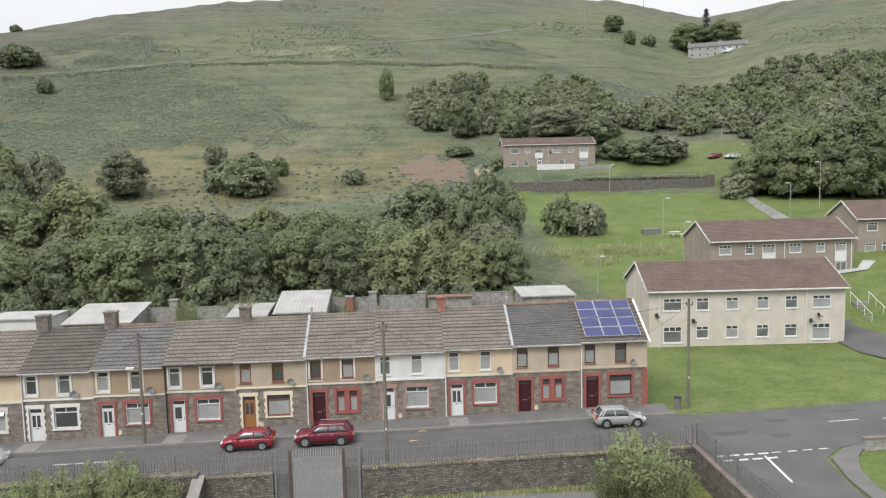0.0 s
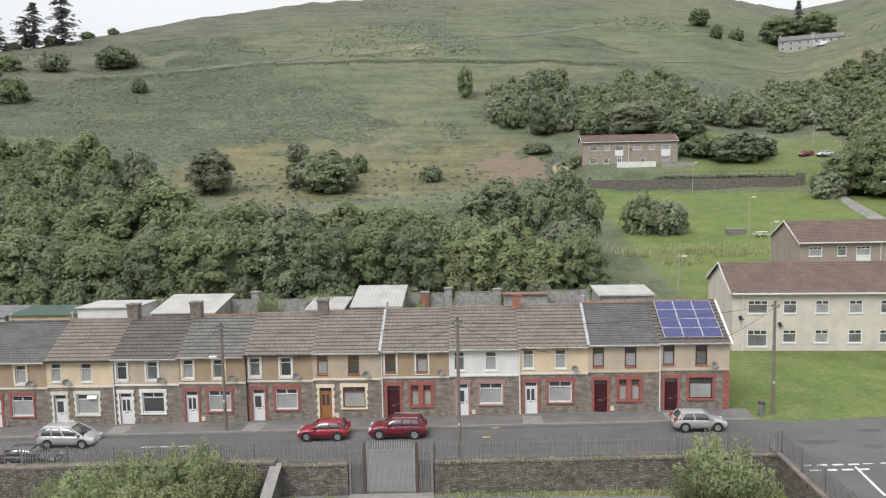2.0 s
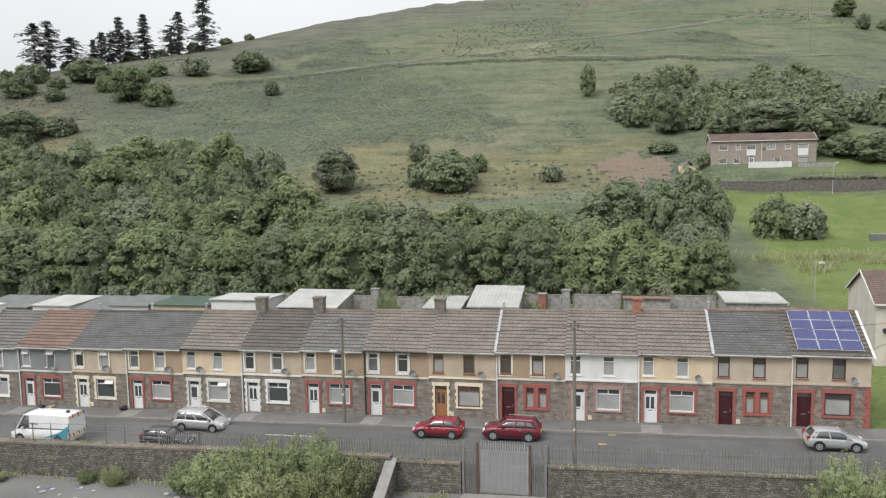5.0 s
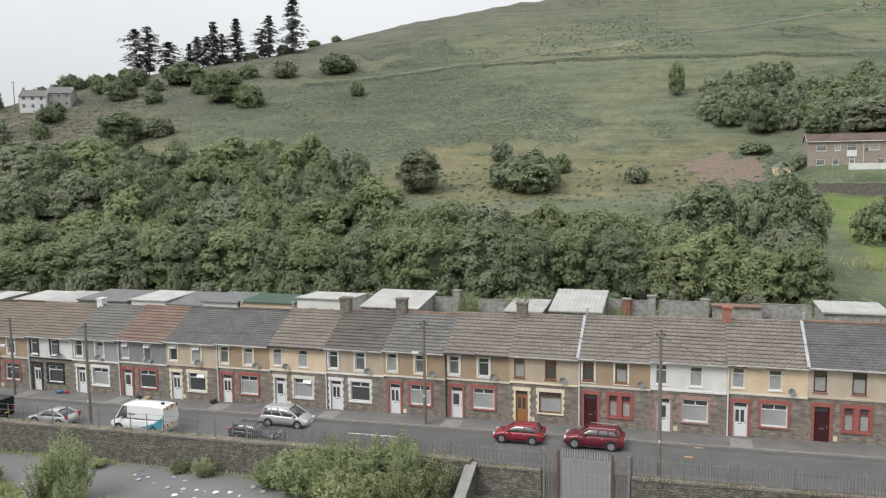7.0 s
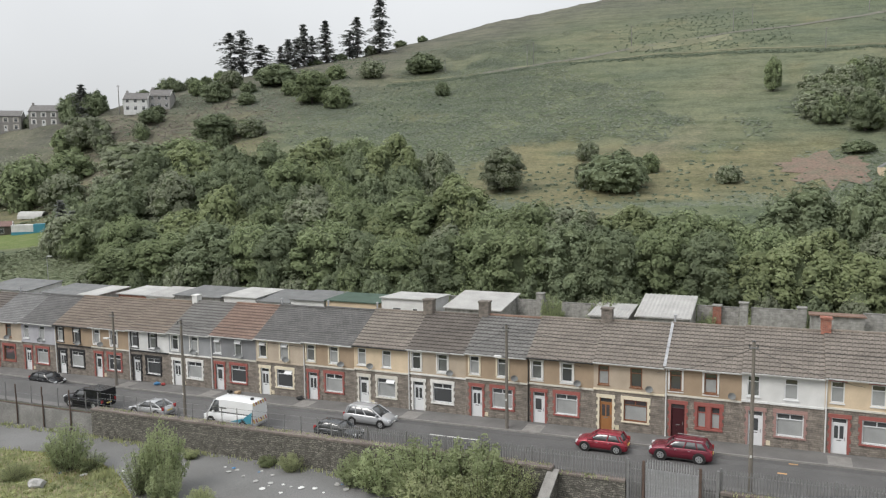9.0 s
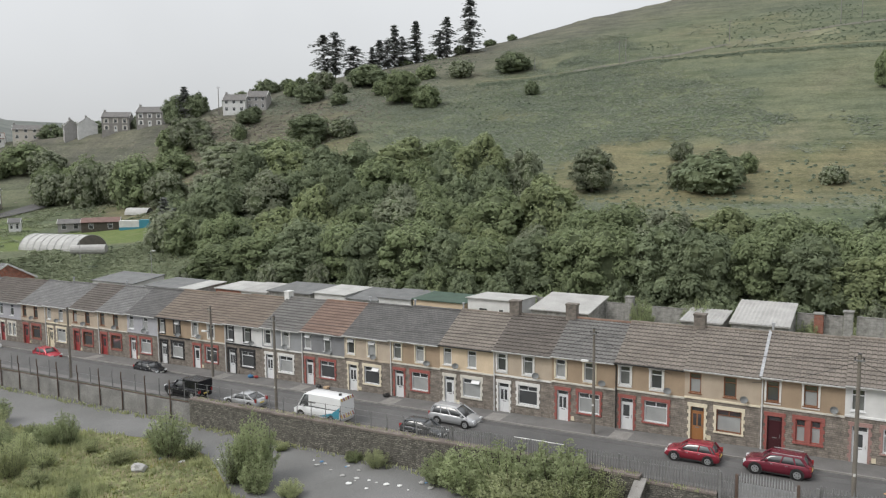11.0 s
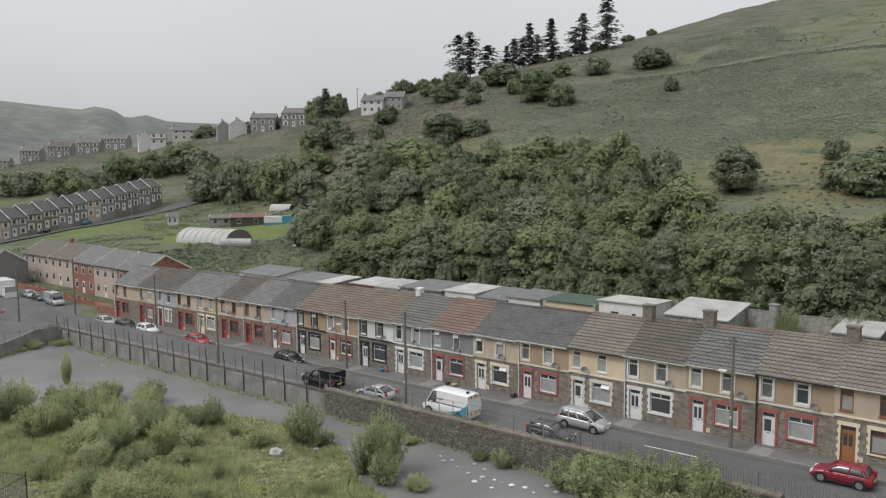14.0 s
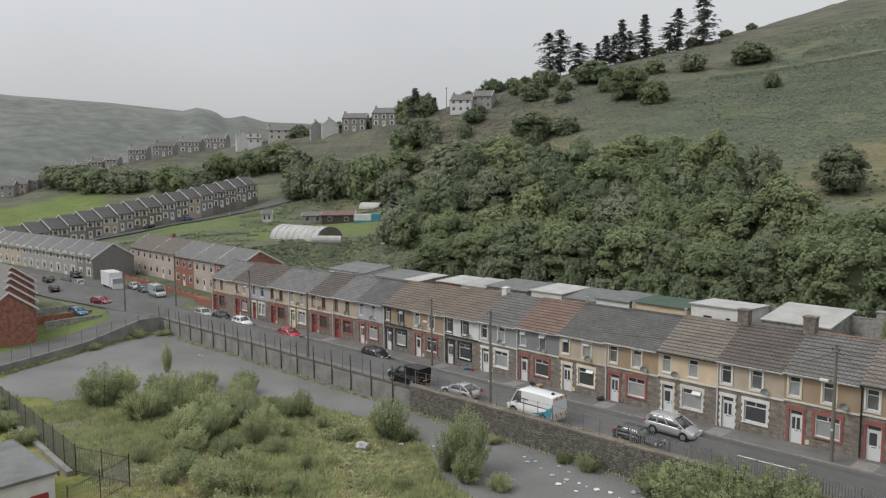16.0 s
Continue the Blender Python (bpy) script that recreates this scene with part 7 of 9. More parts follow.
for x, y, h, w_ in ((-36.0, -10.6, 4.0, 5.2), (-33.0, -10.4, 4.4, 5.2), (-30.6, -10.3, 3.4, 3.8), (-38.8, -10.4, 3.1, 4.4), (-34.6, -12.4, 3.3, 4.6), (-31.8, -12.4, 3.2, 4.2), (-41, -10, 2.2, 3.2), (-3.9, -10.9, 4.5, 4.8), (-2.6, -11.8, 3.0, 3.6), (-5.4, -11.6, 3.0, 3.6), (-46.4, -9.6, 1.5, 1.8), (-54.6, -10.0, 0.8, 1.4), (-48.5, -9.4, 0.8, 1.6), (-92, -34.8, 1.6, 3.4), (-86, -35.2, 1.7, 3.6), (-80.5, -35.0, 1.6, 3.0), (-115.6, -12.4, 1.4, 2.2), (-112.4, -19.0, 0.9, 2.0), (-114.5, -9.4, 0.9, 2.6), (-91.5, -33.6, 1.9, 2.8)):
    plant((sh_pale if int(w_ * 5) % 2 else sh_green)[(int(-x)) % 2], x, y, h, w_)
# the middle of the thicket, where the clumps run together
for k, (x, y, h, w_) in enumerate(((-84.2, -18.5, 2.8, 3.4), (-80.9, -15.9, 2.6, 3.0), (-83.4, -22.7, 2.6, 3.8), (-81.2, -20.6, 2.9, 3.4), (-78.2, -23.4, 2.4, 3.4), (-73.5, -22.3, 2.3, 3.2), (-70.7, -19.8, 2.4, 2.4), (-71.6, -17.4, 2.0, 2.6), (-70.2, -26.2, 2.0, 2.8), (-67.6, -20.2, 1.8, 2.4), (-66.5, -25.4, 1.9, 2.6), (-64.6, -22.6, 1.6, 2.0), (-75.0, -19.2, 2.6, 2.6), (-88.0, -21.4, 2.0, 2.4), (-71.5, -29.4, 1.6, 2.2), (-94.5, -17.6, 4.0, 1.2))):
    plant((sh_green if k % 3 == 1 else sh_pale)[k % 2], x, y, h, w_)
# saplings behind the back-garden walls
for x, y, h, w_ in ((-36.7, 19.5, 4.4, 2.8), (-31.6, 20.0, 4.6, 3.4), (-22.6, 20.0, 3.2, 2.4), (-60.5, 21, 3.4, 2.4), (-14.5, 20.5, 2.6, 2.4)):
    plant(sh_green[int(h) % 2], x, y, h, w_, z=ground_z(x, y) - 0.1)
for p_ in sh_pale + sh_green:
    for o in (*p_.children_recursive, p_):
        bpy.data.objects.remove(o)


def tufts(name, label, n, pick, material, h=(0.2, 0.5), spread=0.12, blades=5):
    """Loose grass and weeds, far too many to count."""
    r_ = random.Random(hash(n) % 1000 + n)
    verts, faces = [], []
    for _ in range(n):
        x, y, z = pick(r_)
        for _ in range(blades):
            a, hh = r_.uniform(0, 6.28), r_.uniform(*h)
            px, py = x + r_.uniform(-spread, spread) * 2, y + r_.uniform(-spread, spread) * 2
            wd = 0.035 + 0.05 * hh
            dx, dy = math.cos(a) * wd, math.sin(a) * wd
            lx, ly = r_.uniform(-0.4, 0.4) * hh, r_.uniform(-0.4, 0.4) * hh
            b = len(verts)
            verts += [(px - dx, py - dy, z - 0.03), (px + dx, py + dy, z - 0.03), (px + lx + dx * 0.4, py + ly + dy * 0.4, z + hh), (px + lx - dx * 0.4, py + ly - dy * 0.4, z + hh)]
            faces.append((b, b + 1, b + 2, b + 3))
    me = bpy.data.meshes.new(name)
    me.from_pydata(verts, [], faces)
    me.materials.append(material)
    return tagged(new(name, me), label, "weeds", kind="stuff")


M["drygrass"] = leafy("dry_grass", (0.5, 0.44, 0.25), (0.38, 0.36, 0.18), 0.0, 0.4, 0.5)
M["weed"] = leafy("weeds", (0.4, 0.44, 0.165), (0.29, 0.335, 0.125), 0.0, 0.4, 0.5)


def yard_pick(r_):
    while True:
        x, y = r_.uniform(-90, -40), r_.uniform(-34, -13)
        if y < np.interp(x, (-90, -86, -82, -76, -68, -60, -57, -52, -47, -40), (-28, -21.5, -18.8, -15, -13.4, -13.2, -14.5, -17.8, -18.8, -15.4)):
            return x, y, low(x) + 0.02


def foot_pick(r_):
    while True:
        x = r_.uniform(-117, -1)
        if not -25.2 < x < -18.8:
            return x, -8.9 - abs(r_.gauss(0, 0.3)), low(x) + 0.03


def top_pick(r_):
    x = r_.uniform(-65, -6.5)
    x += 6.4 if x > -25.3 else 0.0
    return x, -8.4 + r_.uniform(-0.15, 0.15), S(x) + (0.5 if x < -28.6 else 0.2)


tufts("rough_grass", "long pale dry grass over the waste ground", 3600, yard_pick, M["drygrass"], (0.08, 0.26))
tufts("low_weeds", "low green weeds over the waste ground", 11000, yard_pick, M["weed"], (0.06, 0.24))
def thicket_pick(r_):
    while True:
        x, y, z = yard_pick(r_)
        if fbm(x, y, 0.11, 8.0) + 0.4 * smooth(-62, -72, x) > 0.12:
            return x, y, z


tufts("tall_weeds", "tall pale green weeds among the yard shrubs", 7500, thicket_pick, M["weed"], (0.15, 0.5), 0.16, 6)
tufts("wall_weeds", "weeds along the foot of the yard wall", 650, foot_pick, M["weed"], (0.06, 0.28))
tufts("coping_weeds", "tufts of dry grass on the wall top", 420, top_pick, M["weed"], (0.04, 0.14))


def slope_pick(r_):
    while True:
        x = r_.uniform(-100, 4)
        y = r_.uniform(21.3, 28)
        return x, y, ground_z(x, y)


tufts("bank_weeds", "rank green weeds on the bank behind the lane", 9000, slope_pick, M["weed"], (0.4, 1.3), 0.2, 6)
tufts("bank_flowers", "white flowering weeds on the bank behind the lane", 900, lambda r_: (lambda p: (p[0], p[1], p[2] + 0.9))(slope_pick(r_)), M["flowerwhite"], (0.1, 0.25), 0.25, 3)


# a bank of taller bracken below the old path along the slope
BANK = ((-150, 203), (-122, 213), (-97, 227), (-57, 240), (-27, 241), (4, 241), (36, 247))


def old_bank(r_):
    k = r_.randrange(len(BANK) - 1)
    f, (xa, ya), (xb, yb) = r_.random(), BANK[k], BANK[k + 1]
    x, y = xa + (xb - xa) * f, ya + (yb - ya) * f - 1.2 - abs(r_.gauss(0, 1.6))
    return x, y, ground_z(x, y) - 0.05


# lawn tussocks and hill heath
def tussock_pick(r_):
    cx, cy, sx = r_.choice(((6.7, 57.4, 3), (14.0, 57.5, 4.5), (18.5, 55, 3.5), (10, 52, 2)))
    x, y = cx + r_.gauss(0, sx * 0.5), cy + r_.gauss(0, 1.2)
    return x, y, ground_z(x, y)


tufts("lawn_tussocks", "tall yellow-green tussocks on the lawn", 420, tussock_pick, M["weed"], (0.3, 0.9), 0.3, 6)


def bracken_pick(r_):
    while True:
        az, r = r_.uniform(-30, 50), math.sqrt(r_.uniform(150 ** 2, 345 ** 2))
        x, y = polar(az, r)
        if r_.random() < fern_cover(x, y, az, r) - 1.1 * dry_cover(x, y, az, r) and not (az < -7 and r < 205) and r < np.interp(az, AZ, CREST_R) - 8:
            return x, y, ground_z(x, y) - 0.08


M["bracken"] = leafy("bracken", (0.142, 0.168, 0.095), (0.112, 0.138, 0.081), 0.0, 0.06, 0.2)
M["gorse"] = leafy("gorse_and_bramble", (0.12, 0.155, 0.08), (0.095, 0.125, 0.066), 0.0, 0.1, 0.2)


def mounds(name, label, n, pick, material, size, leaf=5, fine=0.5):
    """Low leafy clumps: small tilted leaf sprays over a spot."""
    r_ = random.Random(n)
    verts, faces = [], []
    for _ in range(n):
        x, y, z = pick(r_)
        k = r_.uniform(*size)
        for _ in range(leaf):
            a, d = r_.uniform(0, 6.28), k * r_.uniform(0, 1)
            c = Vector((x + math.cos(a) * d, y + math.sin(a) * d, z + k * r_.uniform(0.1, 0.5) * (1.1 - d / k * 0.6)))
            u = Vector((math.cos(a + 1.3), math.sin(a + 1.3), r_.uniform(-0.3, 0.3))) * k * fine
            v = Vector((math.cos(a) * 0.8, math.sin(a) * 0.8, r_.uniform(-0.5, 0.3))) * k * fine
            b = len(verts)
            verts += [c - u, c - v, c + u, c + v]
            faces.append((b, b + 1, b + 2, b + 3))
    me = bpy.data.meshes.new(name)
    me.from_pydata([tuple(v) for v in verts], [], faces)
    me.materials.append(material)
    return tagged(new(name, me), label, "undergrowth", kind="stuff")


def fronds(name, label, n, pick, material, size, tall, domed=False):
    """Low arching clumps: a ring of drooping fronds round a raised middle."""
    r_ = random.Random(n)
    verts, faces = [], []
    for _ in range(n):
        x, y, z = pick(r_)
        k, b, a0 = r_.uniform(*size), len(verts), r_.uniform(0, 6.28)
        verts.append((x + r_.uniform(-0.3, 0.3) * k, y + r_.uniform(-0.3, 0.3) * k, z + k * r_.uniform(*tall)))
        top = verts[-1][2] - z
        for f, lo, hi in ((0.6, 0.6, 0.95), (1.0, -0.2, 0.15)) if domed else ((1.0, -0.2, 0.15),):
            for j in range(5):
                a, d = a0 + 1.2566 * j + f, f * k * r_.uniform(0.65, 1.25)
                verts.append((x + math.cos(a) * d, y + math.sin(a) * d, z + r_.uniform(lo, hi) * top))
        faces += [(b, b + 1 + j, b + 1 + (j + 1) % 5) for j in range(5)]
        if domed:
            faces += [(b + 1 + j, b + 6 + j, b + 6 + (j + 1) % 5, b + 1 + (j + 1) % 5) for j in range(5)]
    me = bpy.data.meshes.new(name)
    me.from_pydata(verts, [], faces)
    me.materials.append(material)
    return tagged(new(name, me), label, "undergrowth", kind="stuff")


fronds("bracken", "green bracken covering the hillside", 52000, bracken_pick, M["bracken"], (0.3, 0.75), (0.3, 0.5))


def gorse_pick(r_):
    while True:
        az, r = r_.uniform(-34, 56), math.sqrt(r_.uniform(130 ** 2, 420 ** 2))
        x, y = polar(az, r)
        if fbm(x, y, 0.013, 2.0) > 0.3 and not (az < -7 and r < 205) and r < np.interp(az, AZ, CREST_R) + 2:
            return x, y, ground_z(x, y) - 0.1


fronds("bracken_bank", "dark line of bracken along an old path", 2600, old_bank, M["gorse"], (0.35, 0.8), (0.4, 0.8), True)
fronds("gorse", "dark gorse and bramble patches on the hillside", 3600, gorse_pick, M["gorse"], (0.35, 0.8), (0.45, 0.8), True)


def bank_pick(r_):
    while True:
        x, y = polar(r_.uniform(46, 69), r_.uniform(126, 163))
        if y > 21:
            return x, y, ground_z(x, y) - 0.1


M["bramble"] = leafy("bramble_leaf", (0.26, 0.31, 0.15), (0.19, 0.235, 0.11), 0.0, 0.12, 0.5)
mounds("bramble_bank", "green bramble bank below the allotments", 11000, bank_pick, M["bramble"], (0.5, 1.2), 8, 0.3)


def foot_of_wood(r_):
    x, y = r_.uniform(-112, 3), 20.5 + 11 * r_.random() ** 1.3
    return x, y, ground_z(x, y) + r_.uniform(0.0, 0.8)


mounds("undergrowth", "brambles and nettles at the foot of the wood", 6000, foot_of_wood, M["bramble"], (0.5, 1.3), 9, 0.27)


def terrace_growth(r_):
    x = r_.uniform(21, 48)
    y = 115.0 - 0.17 * (x - 6.5) + r_.uniform(0.2, 3.5)
    return x, y, 13.5 + r_.uniform(0, 0.5)


mounds("garden_growth", "overgrown shrubs above the retaining wall", 420, terrace_growth, M["bramble"], (0.4, 1.0), 18, 0.22)


def plot_pick(r_):
    while True:
        az, r = r_.uniform(47, 70), r_.uniform(160, 258)
        if r > 205 and az > 61.5 or 49.5 < az < 57 and 172 < r < 206:
            continue
        x, y = polar(az, r)
        if fbm(x, y, 0.12, 3.0) > (-0.02 if r > 206 and az < 61.5 else 0.16):
            return x, y, ground_z(x, y) - 0.05


mounds("allotment_growth", "mixed green growth on the allotment plots", 4600, plot_pick, M["bramble"], (0.35, 1.0), 8, 0.32)


def carpet_pick(r_):
    while True:
        x, y, z = yard_pick(r_)
        if fbm(x, y, 0.14, 6.0) > 0.05:
            return x, y, z


mounds("ground_cover", "low broad-leaved weeds carpeting the waste ground", 5200, carpet_pick, M["weed"], (0.12, 0.3), 6)


# ---- hill tracks, poles, red earth ----
def track(name, pts, wide, label, material, dz=0.14):
    bm = bmesh.new()
    fine = []
    for a, b in zip(pts, pts[1:]):
        n = max(1, int(math.dist(a, b) / 5))
        fine += [(a[0] + (b[0] - a[0]) * k / n, a[1] + (b[1] - a[1]) * k / n) for k in range(n)]
    rows_ = []
    for k, (x, y) in enumerate(fine):
        q = fine[min(k + 1, len(fine) - 1)]
        p = fine[max(k - 1, 0)]
        d = Vector((q[0] - p[0], q[1] - p[1])).normalized()
        nrm = Vector((-d.y, d.x)) * wide / 2 * (1 + 0.3 * fbm(x, y, 0.1))
        rows_.append([bm.verts.new((x + nrm.x * q, y + nrm.y * q, ground_z(x + nrm.x * q, y + nrm.y * q) + dz)) for q in (1, 0.33, -0.33, -1)])
    for a, b in zip(rows_, rows_[1:]):
        for q in range(3):
            bm.faces.new((a[q], a[q + 1], b[q + 1], b[q]))
    return tagged(part(name, bm, material), label, "track", kind="structure")


M["track"] = mat("stony_track", (0.14, 0.137, 0.105), 0.95, 0.3, 0.3, 4.0, 0.1)
M["dryslope"] = mat("dry_grass_edge", (0.155, 0.158, 0.085), 0.95, 0.3, 0.1, 1.0, 0.1)
M["redearth"] = mat("red_earth", (0.165, 0.108, 0.08), 0.95, 0.35, 0.25, 2.0, 0.3, col2=(0.13, 0.11, 0.075))
track("hill_track", [(-118.7, 216.8), (-104.6, 224.9), (-86.2, 236.3), (-71.2, 248.7), (-54.7, 259.3), (-37.2, 268.4), (-14.3, 278.1), (9.8, 290.1), (37.1, 316.2), (61.5, 336), (84.7, 337.1), (105, 331)], 2.6, "pale stony track across the hill", M["track"])
track("hill_track", [(-150, 205), (-122.2, 214.9), (-112.1, 221.8), (-97.3, 229.2), (-80.9, 231.9), (-57.0, 241.8), (-27.2, 242.9), (4.1, 242.9), (35.7, 249.1), (75, 255), (110, 250)], 1.5, "dry grassy track along the slope", M["dryslope"])
track("hill_path", [(-72, 247), (-54, 256.5), (-30, 262)], 9, "yellow dry grass beside the track", M["dryslope"], 0.15)
for k, (x, y, h) in enumerate(((-104.7, 226.4, 8.1), (-102.9, 228.4, 8.2), (-71.3, 252.2, 7.7), (-36.1, 272.5, 8.4), (-29.6, 280.8, 8.3), (-5.1, 239.4, 7.1), (12.3, 300.4, 10.5), (-135, 219.8, 4.8), (-150, 220, 5.1), (-228, 150, 10), (75.5, 330, 9), (126, 395, 14), (60, 262, 22))):
    p = thing("hill_pole", "slender grey wooden pole on the hillside", "pole", (x, y, ground_z(x, y)), 0, "hillside poles")
    part("shaft", bar(((0, 0, -0.5), (0, 0, h), 0.17, 0.11), n=6), M["concrete"], p)
    part("crossarm", boxes((-0.7, 0.7, -0.06, 0.06, h - 0.5, h - 0.38)), M["pole"], p)
bm = bmesh.new()
pts = [(-8 + 8.5 * math.cos(a) * (1 + 1.1 * fbm(math.cos(a), math.sin(a), 2.2, 4.0)), 130 + 9 * math.sin(a) * (1 + 1.1 * fbm(math.cos(a), math.sin(a), 2.2, 4.0))) for a in [i * 0.2618 for i in range(24)]]
cv = bm.verts.new((-8, 130, ground_z(-8, 130) + 0.35))
rg = [bm.verts.new((x, y, ground_z(x, y) + 0.12)) for x, y in pts]
for k in range(24):
    bm.faces.new((cv, rg[k], rg[(k + 1) % 24]))
tagged(part("earth_scar", bm, M["redearth"]), "scar of bare red earth on the slope", "earth", kind="structure")


def heath_pick(r_):
    az, r = r_.gauss(43, 5), r_.gauss(262, 22)
    x, y = polar(az, r)
    return x, y, ground_z(x, y) - 0.05


M["heath"] = leafy("brown_heath", (0.19, 0.16, 0.115), (0.155, 0.135, 0.095), 0.0, 0.1, 0.2)
fronds("brown_heath", "brown dying bracken below the hill houses", 3000, heath_pick, M["heath"], (0.3, 0.7), (0.2, 0.4), True)


# ---- lamp posts ----
def lamp_post(x, y, h, turn=0.0):
    p = thing("street_lamp", "grey steel lamp post with a small lantern", "lamp post", (x, y, ground_z(x, y)), turn, "lamp posts")
    part("column", bar(((0, 0, -0.3), (0, 0, 1.2), 0.09), ((0, 0, 1.2), (0, 0, h), 0.06, 0.05), n=8), M["galv"], p)
    part("arm", bar(((0, 0, h), (0.5, 0, h + 0.08), 0.035), n=6), M["galv"], p)
    part("lantern", boxes((0.35, 0.95, -0.11, 0.11, h + 0.02, h + 0.16)), M["plastic_white"], p)


M["galv"] = mat("pale_steel", (0.36, 0.37, 0.36), 0.5, 0.15, metal=0.3)
for x, y, h in ((23.8, 65.3, 5.8), (20, 46.4, 5.6), (6.0, 36.5, 4.2), (27.4, 109, 6), (57, 122, 8.6), (46.2, 69.6, 6), (55.5, 77.5, 8), (60.5, 117, 4), (-146.5, 37, 5), (-232, 62, 6), (-118, 30, 4.5)):
    lamp_post(x, y, h, 180 if x > 40 else 0)


# ---- upper flats, retaining wall and lawn things ----
fw2 = [(1.0, 2.5, 3.6, 4.7, 3, 0.3, 0), (4.2, 5.2, 3.6, 4.7, 2, 0.3, 0), (6.3, 7.9, 3.6, 4.7, 3, 0.3, 0), (9.6, 11.1, 3.6, 4.7, 3, 0.3, 0), (13.0, 14.0, 3.6, 4.7, 2, 0.3, 0), (15.3, 16.7, 3.6, 4.7, 3, 0.3, 0), (1.0, 2.5, 0.8, 2.0, 3, 0.3, 0), (9.6, 11.1, 0.8, 2.0, 3, 0.3, 0), (13.0, 14.0, 0.8, 2.0, 2, 0.3, 0), (15.4, 16.8, 0.4, 2.3, 2, 0.0, 0)]
flats((19.7, 37.0, 2.3), 1.0, 17.6, 8.2, M["flatbrown"], fw2, "two-storey brown rendered flats with a red-brown roof", pipes=(9.0, 17.3), white_panels=((6.3, 7.9, 2.3, 3.5), (15.3, 16.7, 2.4, 3.5)))
flats((42.6, 45.2, 3.9), -4.0, 20.0, 8.2, M["flatbrown"], [(1.2, 2.6, 3.6, 4.7, 3, 0.3, 0), (1.0, 2.4, 0.9, 2.0, 3, 0.3, 0), (5.0, 6.4, 3.6, 4.7, 3, 0.3, 0), (5.0, 6.4, 0.9, 2.0, 3, 0.3, 0)], "brown rendered flats on the slope above", doors=((3.2, 4.1, 0.1, 2.1),))
fw3 = [(1.6, 3.4, 3.9, 5.0, 3, 0.3, 0), (5.0, 6.0, 3.9, 5.0, 2, 0.3, 0), (7.2, 9.0, 3.9, 5.0, 3, 0.3, 0), (11.2, 13.0, 3.9, 5.0, 3, 0.3, 0), (14.8, 16.0, 3.9, 5.0, 2, 0.3, 0), (17.4, 19.4, 3.9, 5.0, 3, 0.3, 0), (1.6, 3.2, 1.0, 2.2, 3, 0.3, 0), (4.6, 5.8, 1.0, 2.2, 2, 0.3, 0), (12.8, 14.0, 1.0, 2.2, 2, 0.3, 0), (17.6, 19.2, 1.0, 2.2, 3, 0.3, 0)]
flats((6.9, 123.3, 16.1), -0.5, 21.0, 8.0, M["flatbrown"], fw3, "brown rendered flats below the wood", eave=5.9, rise=1.6, doors=((7.7, 8.7, 0.4, 2.6),), white_panels=((7.2, 9.0, 2.7, 3.85), (17.4, 19.4, 2.5, 3.85)), pipes=(10.2,), dishes=((10.6, 4.0),))
rw = thing("retaining_wall", "long dark block retaining wall above the lawn", "wall", (6.5, 113.8, 0), math.degrees(math.atan2(-7.2, 42.3)))
part("masonry", boxes((0, 43, 0, 3.0, 9.0, 13.6)), M["retain"], rw)
part("end_pier", boxes((41.6, 43.1, -0.1, 0.8, 9.0, 14.4)), M["retain"], rw)
f = thing("garden_fence", "dark wooden fence above the retaining wall", "fence", (6.5, 115.2, 0), math.degrees(math.atan2(-7.2, 42.3)))
for k in range(24):
    part("post", boxes((16 + 1.05 * k, 16.12 + 1.05 * k, 0, 0.1, 13.0, 15.2)), M["pole"], f)
for z in (14.2, 14.9):
    part("rail", boxes((16, 40.5, 0.02, 0.08, z, z + 0.12)), M["pole"], f)
gw = thing("garden_wall", "low white garden wall before the upper flats", "wall", (14.0, 120.3, 0), 0)
part("masonry", boxes((0, 8.5, 0, 0.25, 14.5, 17.4)), M["white"], gw)
gw = thing("garden_wall", "low grey stone garden wall before the upper flats", "wall", (23.5, 119.5, 0), -2)
part("masonry", boxes((0, 7.5, 0, 0.3, 14.5, 17.0)), M["block"], gw)
gs = thing("garden_shed", "small grey garden hut with a pitched roof", "shed", (1.0, 124.5, ground_z(2, 125)), 10)
bm = boxes((0, 3, 0, 2.6, -0.5, 1.7))
part("wall", bm, M["cream"], gs)
bm = bmesh.new()
for a, b in (((0, 1.7), (1.5, 2.7)), ((1.5, 2.7), (3, 1.7))):
    quad(bm, (a[0], -0.1, a[1]), (b[0], -0.1, b[1]), (b[0], 2.7, b[1]), (a[0], 2.7, a[1]))
part("roof", bm, M["sheetgrey"], gs)
bx = thing("utility_box", "low dark utility cover on the lawn", "box", (22.6, 67.6, ground_z(22.6, 67.6)), 5)
part("body", boxes((-1.4, 1.4, -0.6, 0.6, -0.2, 0.85)), M["steel"], bx)
pb = thing("picnic_bench", "white plastic picnic bench on the lawn", "bench", (25.3, 64.4, ground_z(25.3, 64.4)), 20)
part("tabletop", boxes((-0.9, 0.9, -0.4, 0.4, 0.72, 0.78)), M["plastic_white"], pb)
for y in (-0.75, 0.75):
    part("seat", boxes((-0.9, 0.9, y - 0.14, y + 0.14, 0.42, 0.47)), M["plastic_white"], pb)
for x in (-0.7, 0.7):
    part("leg", bar(((x, -0.8, 0.0), (x, 0.1, 0.75), 0.05), ((x, 0.8, 0.0), (x, -0.1, 0.75), 0.05), n=6), M["plastic_white"], pb)
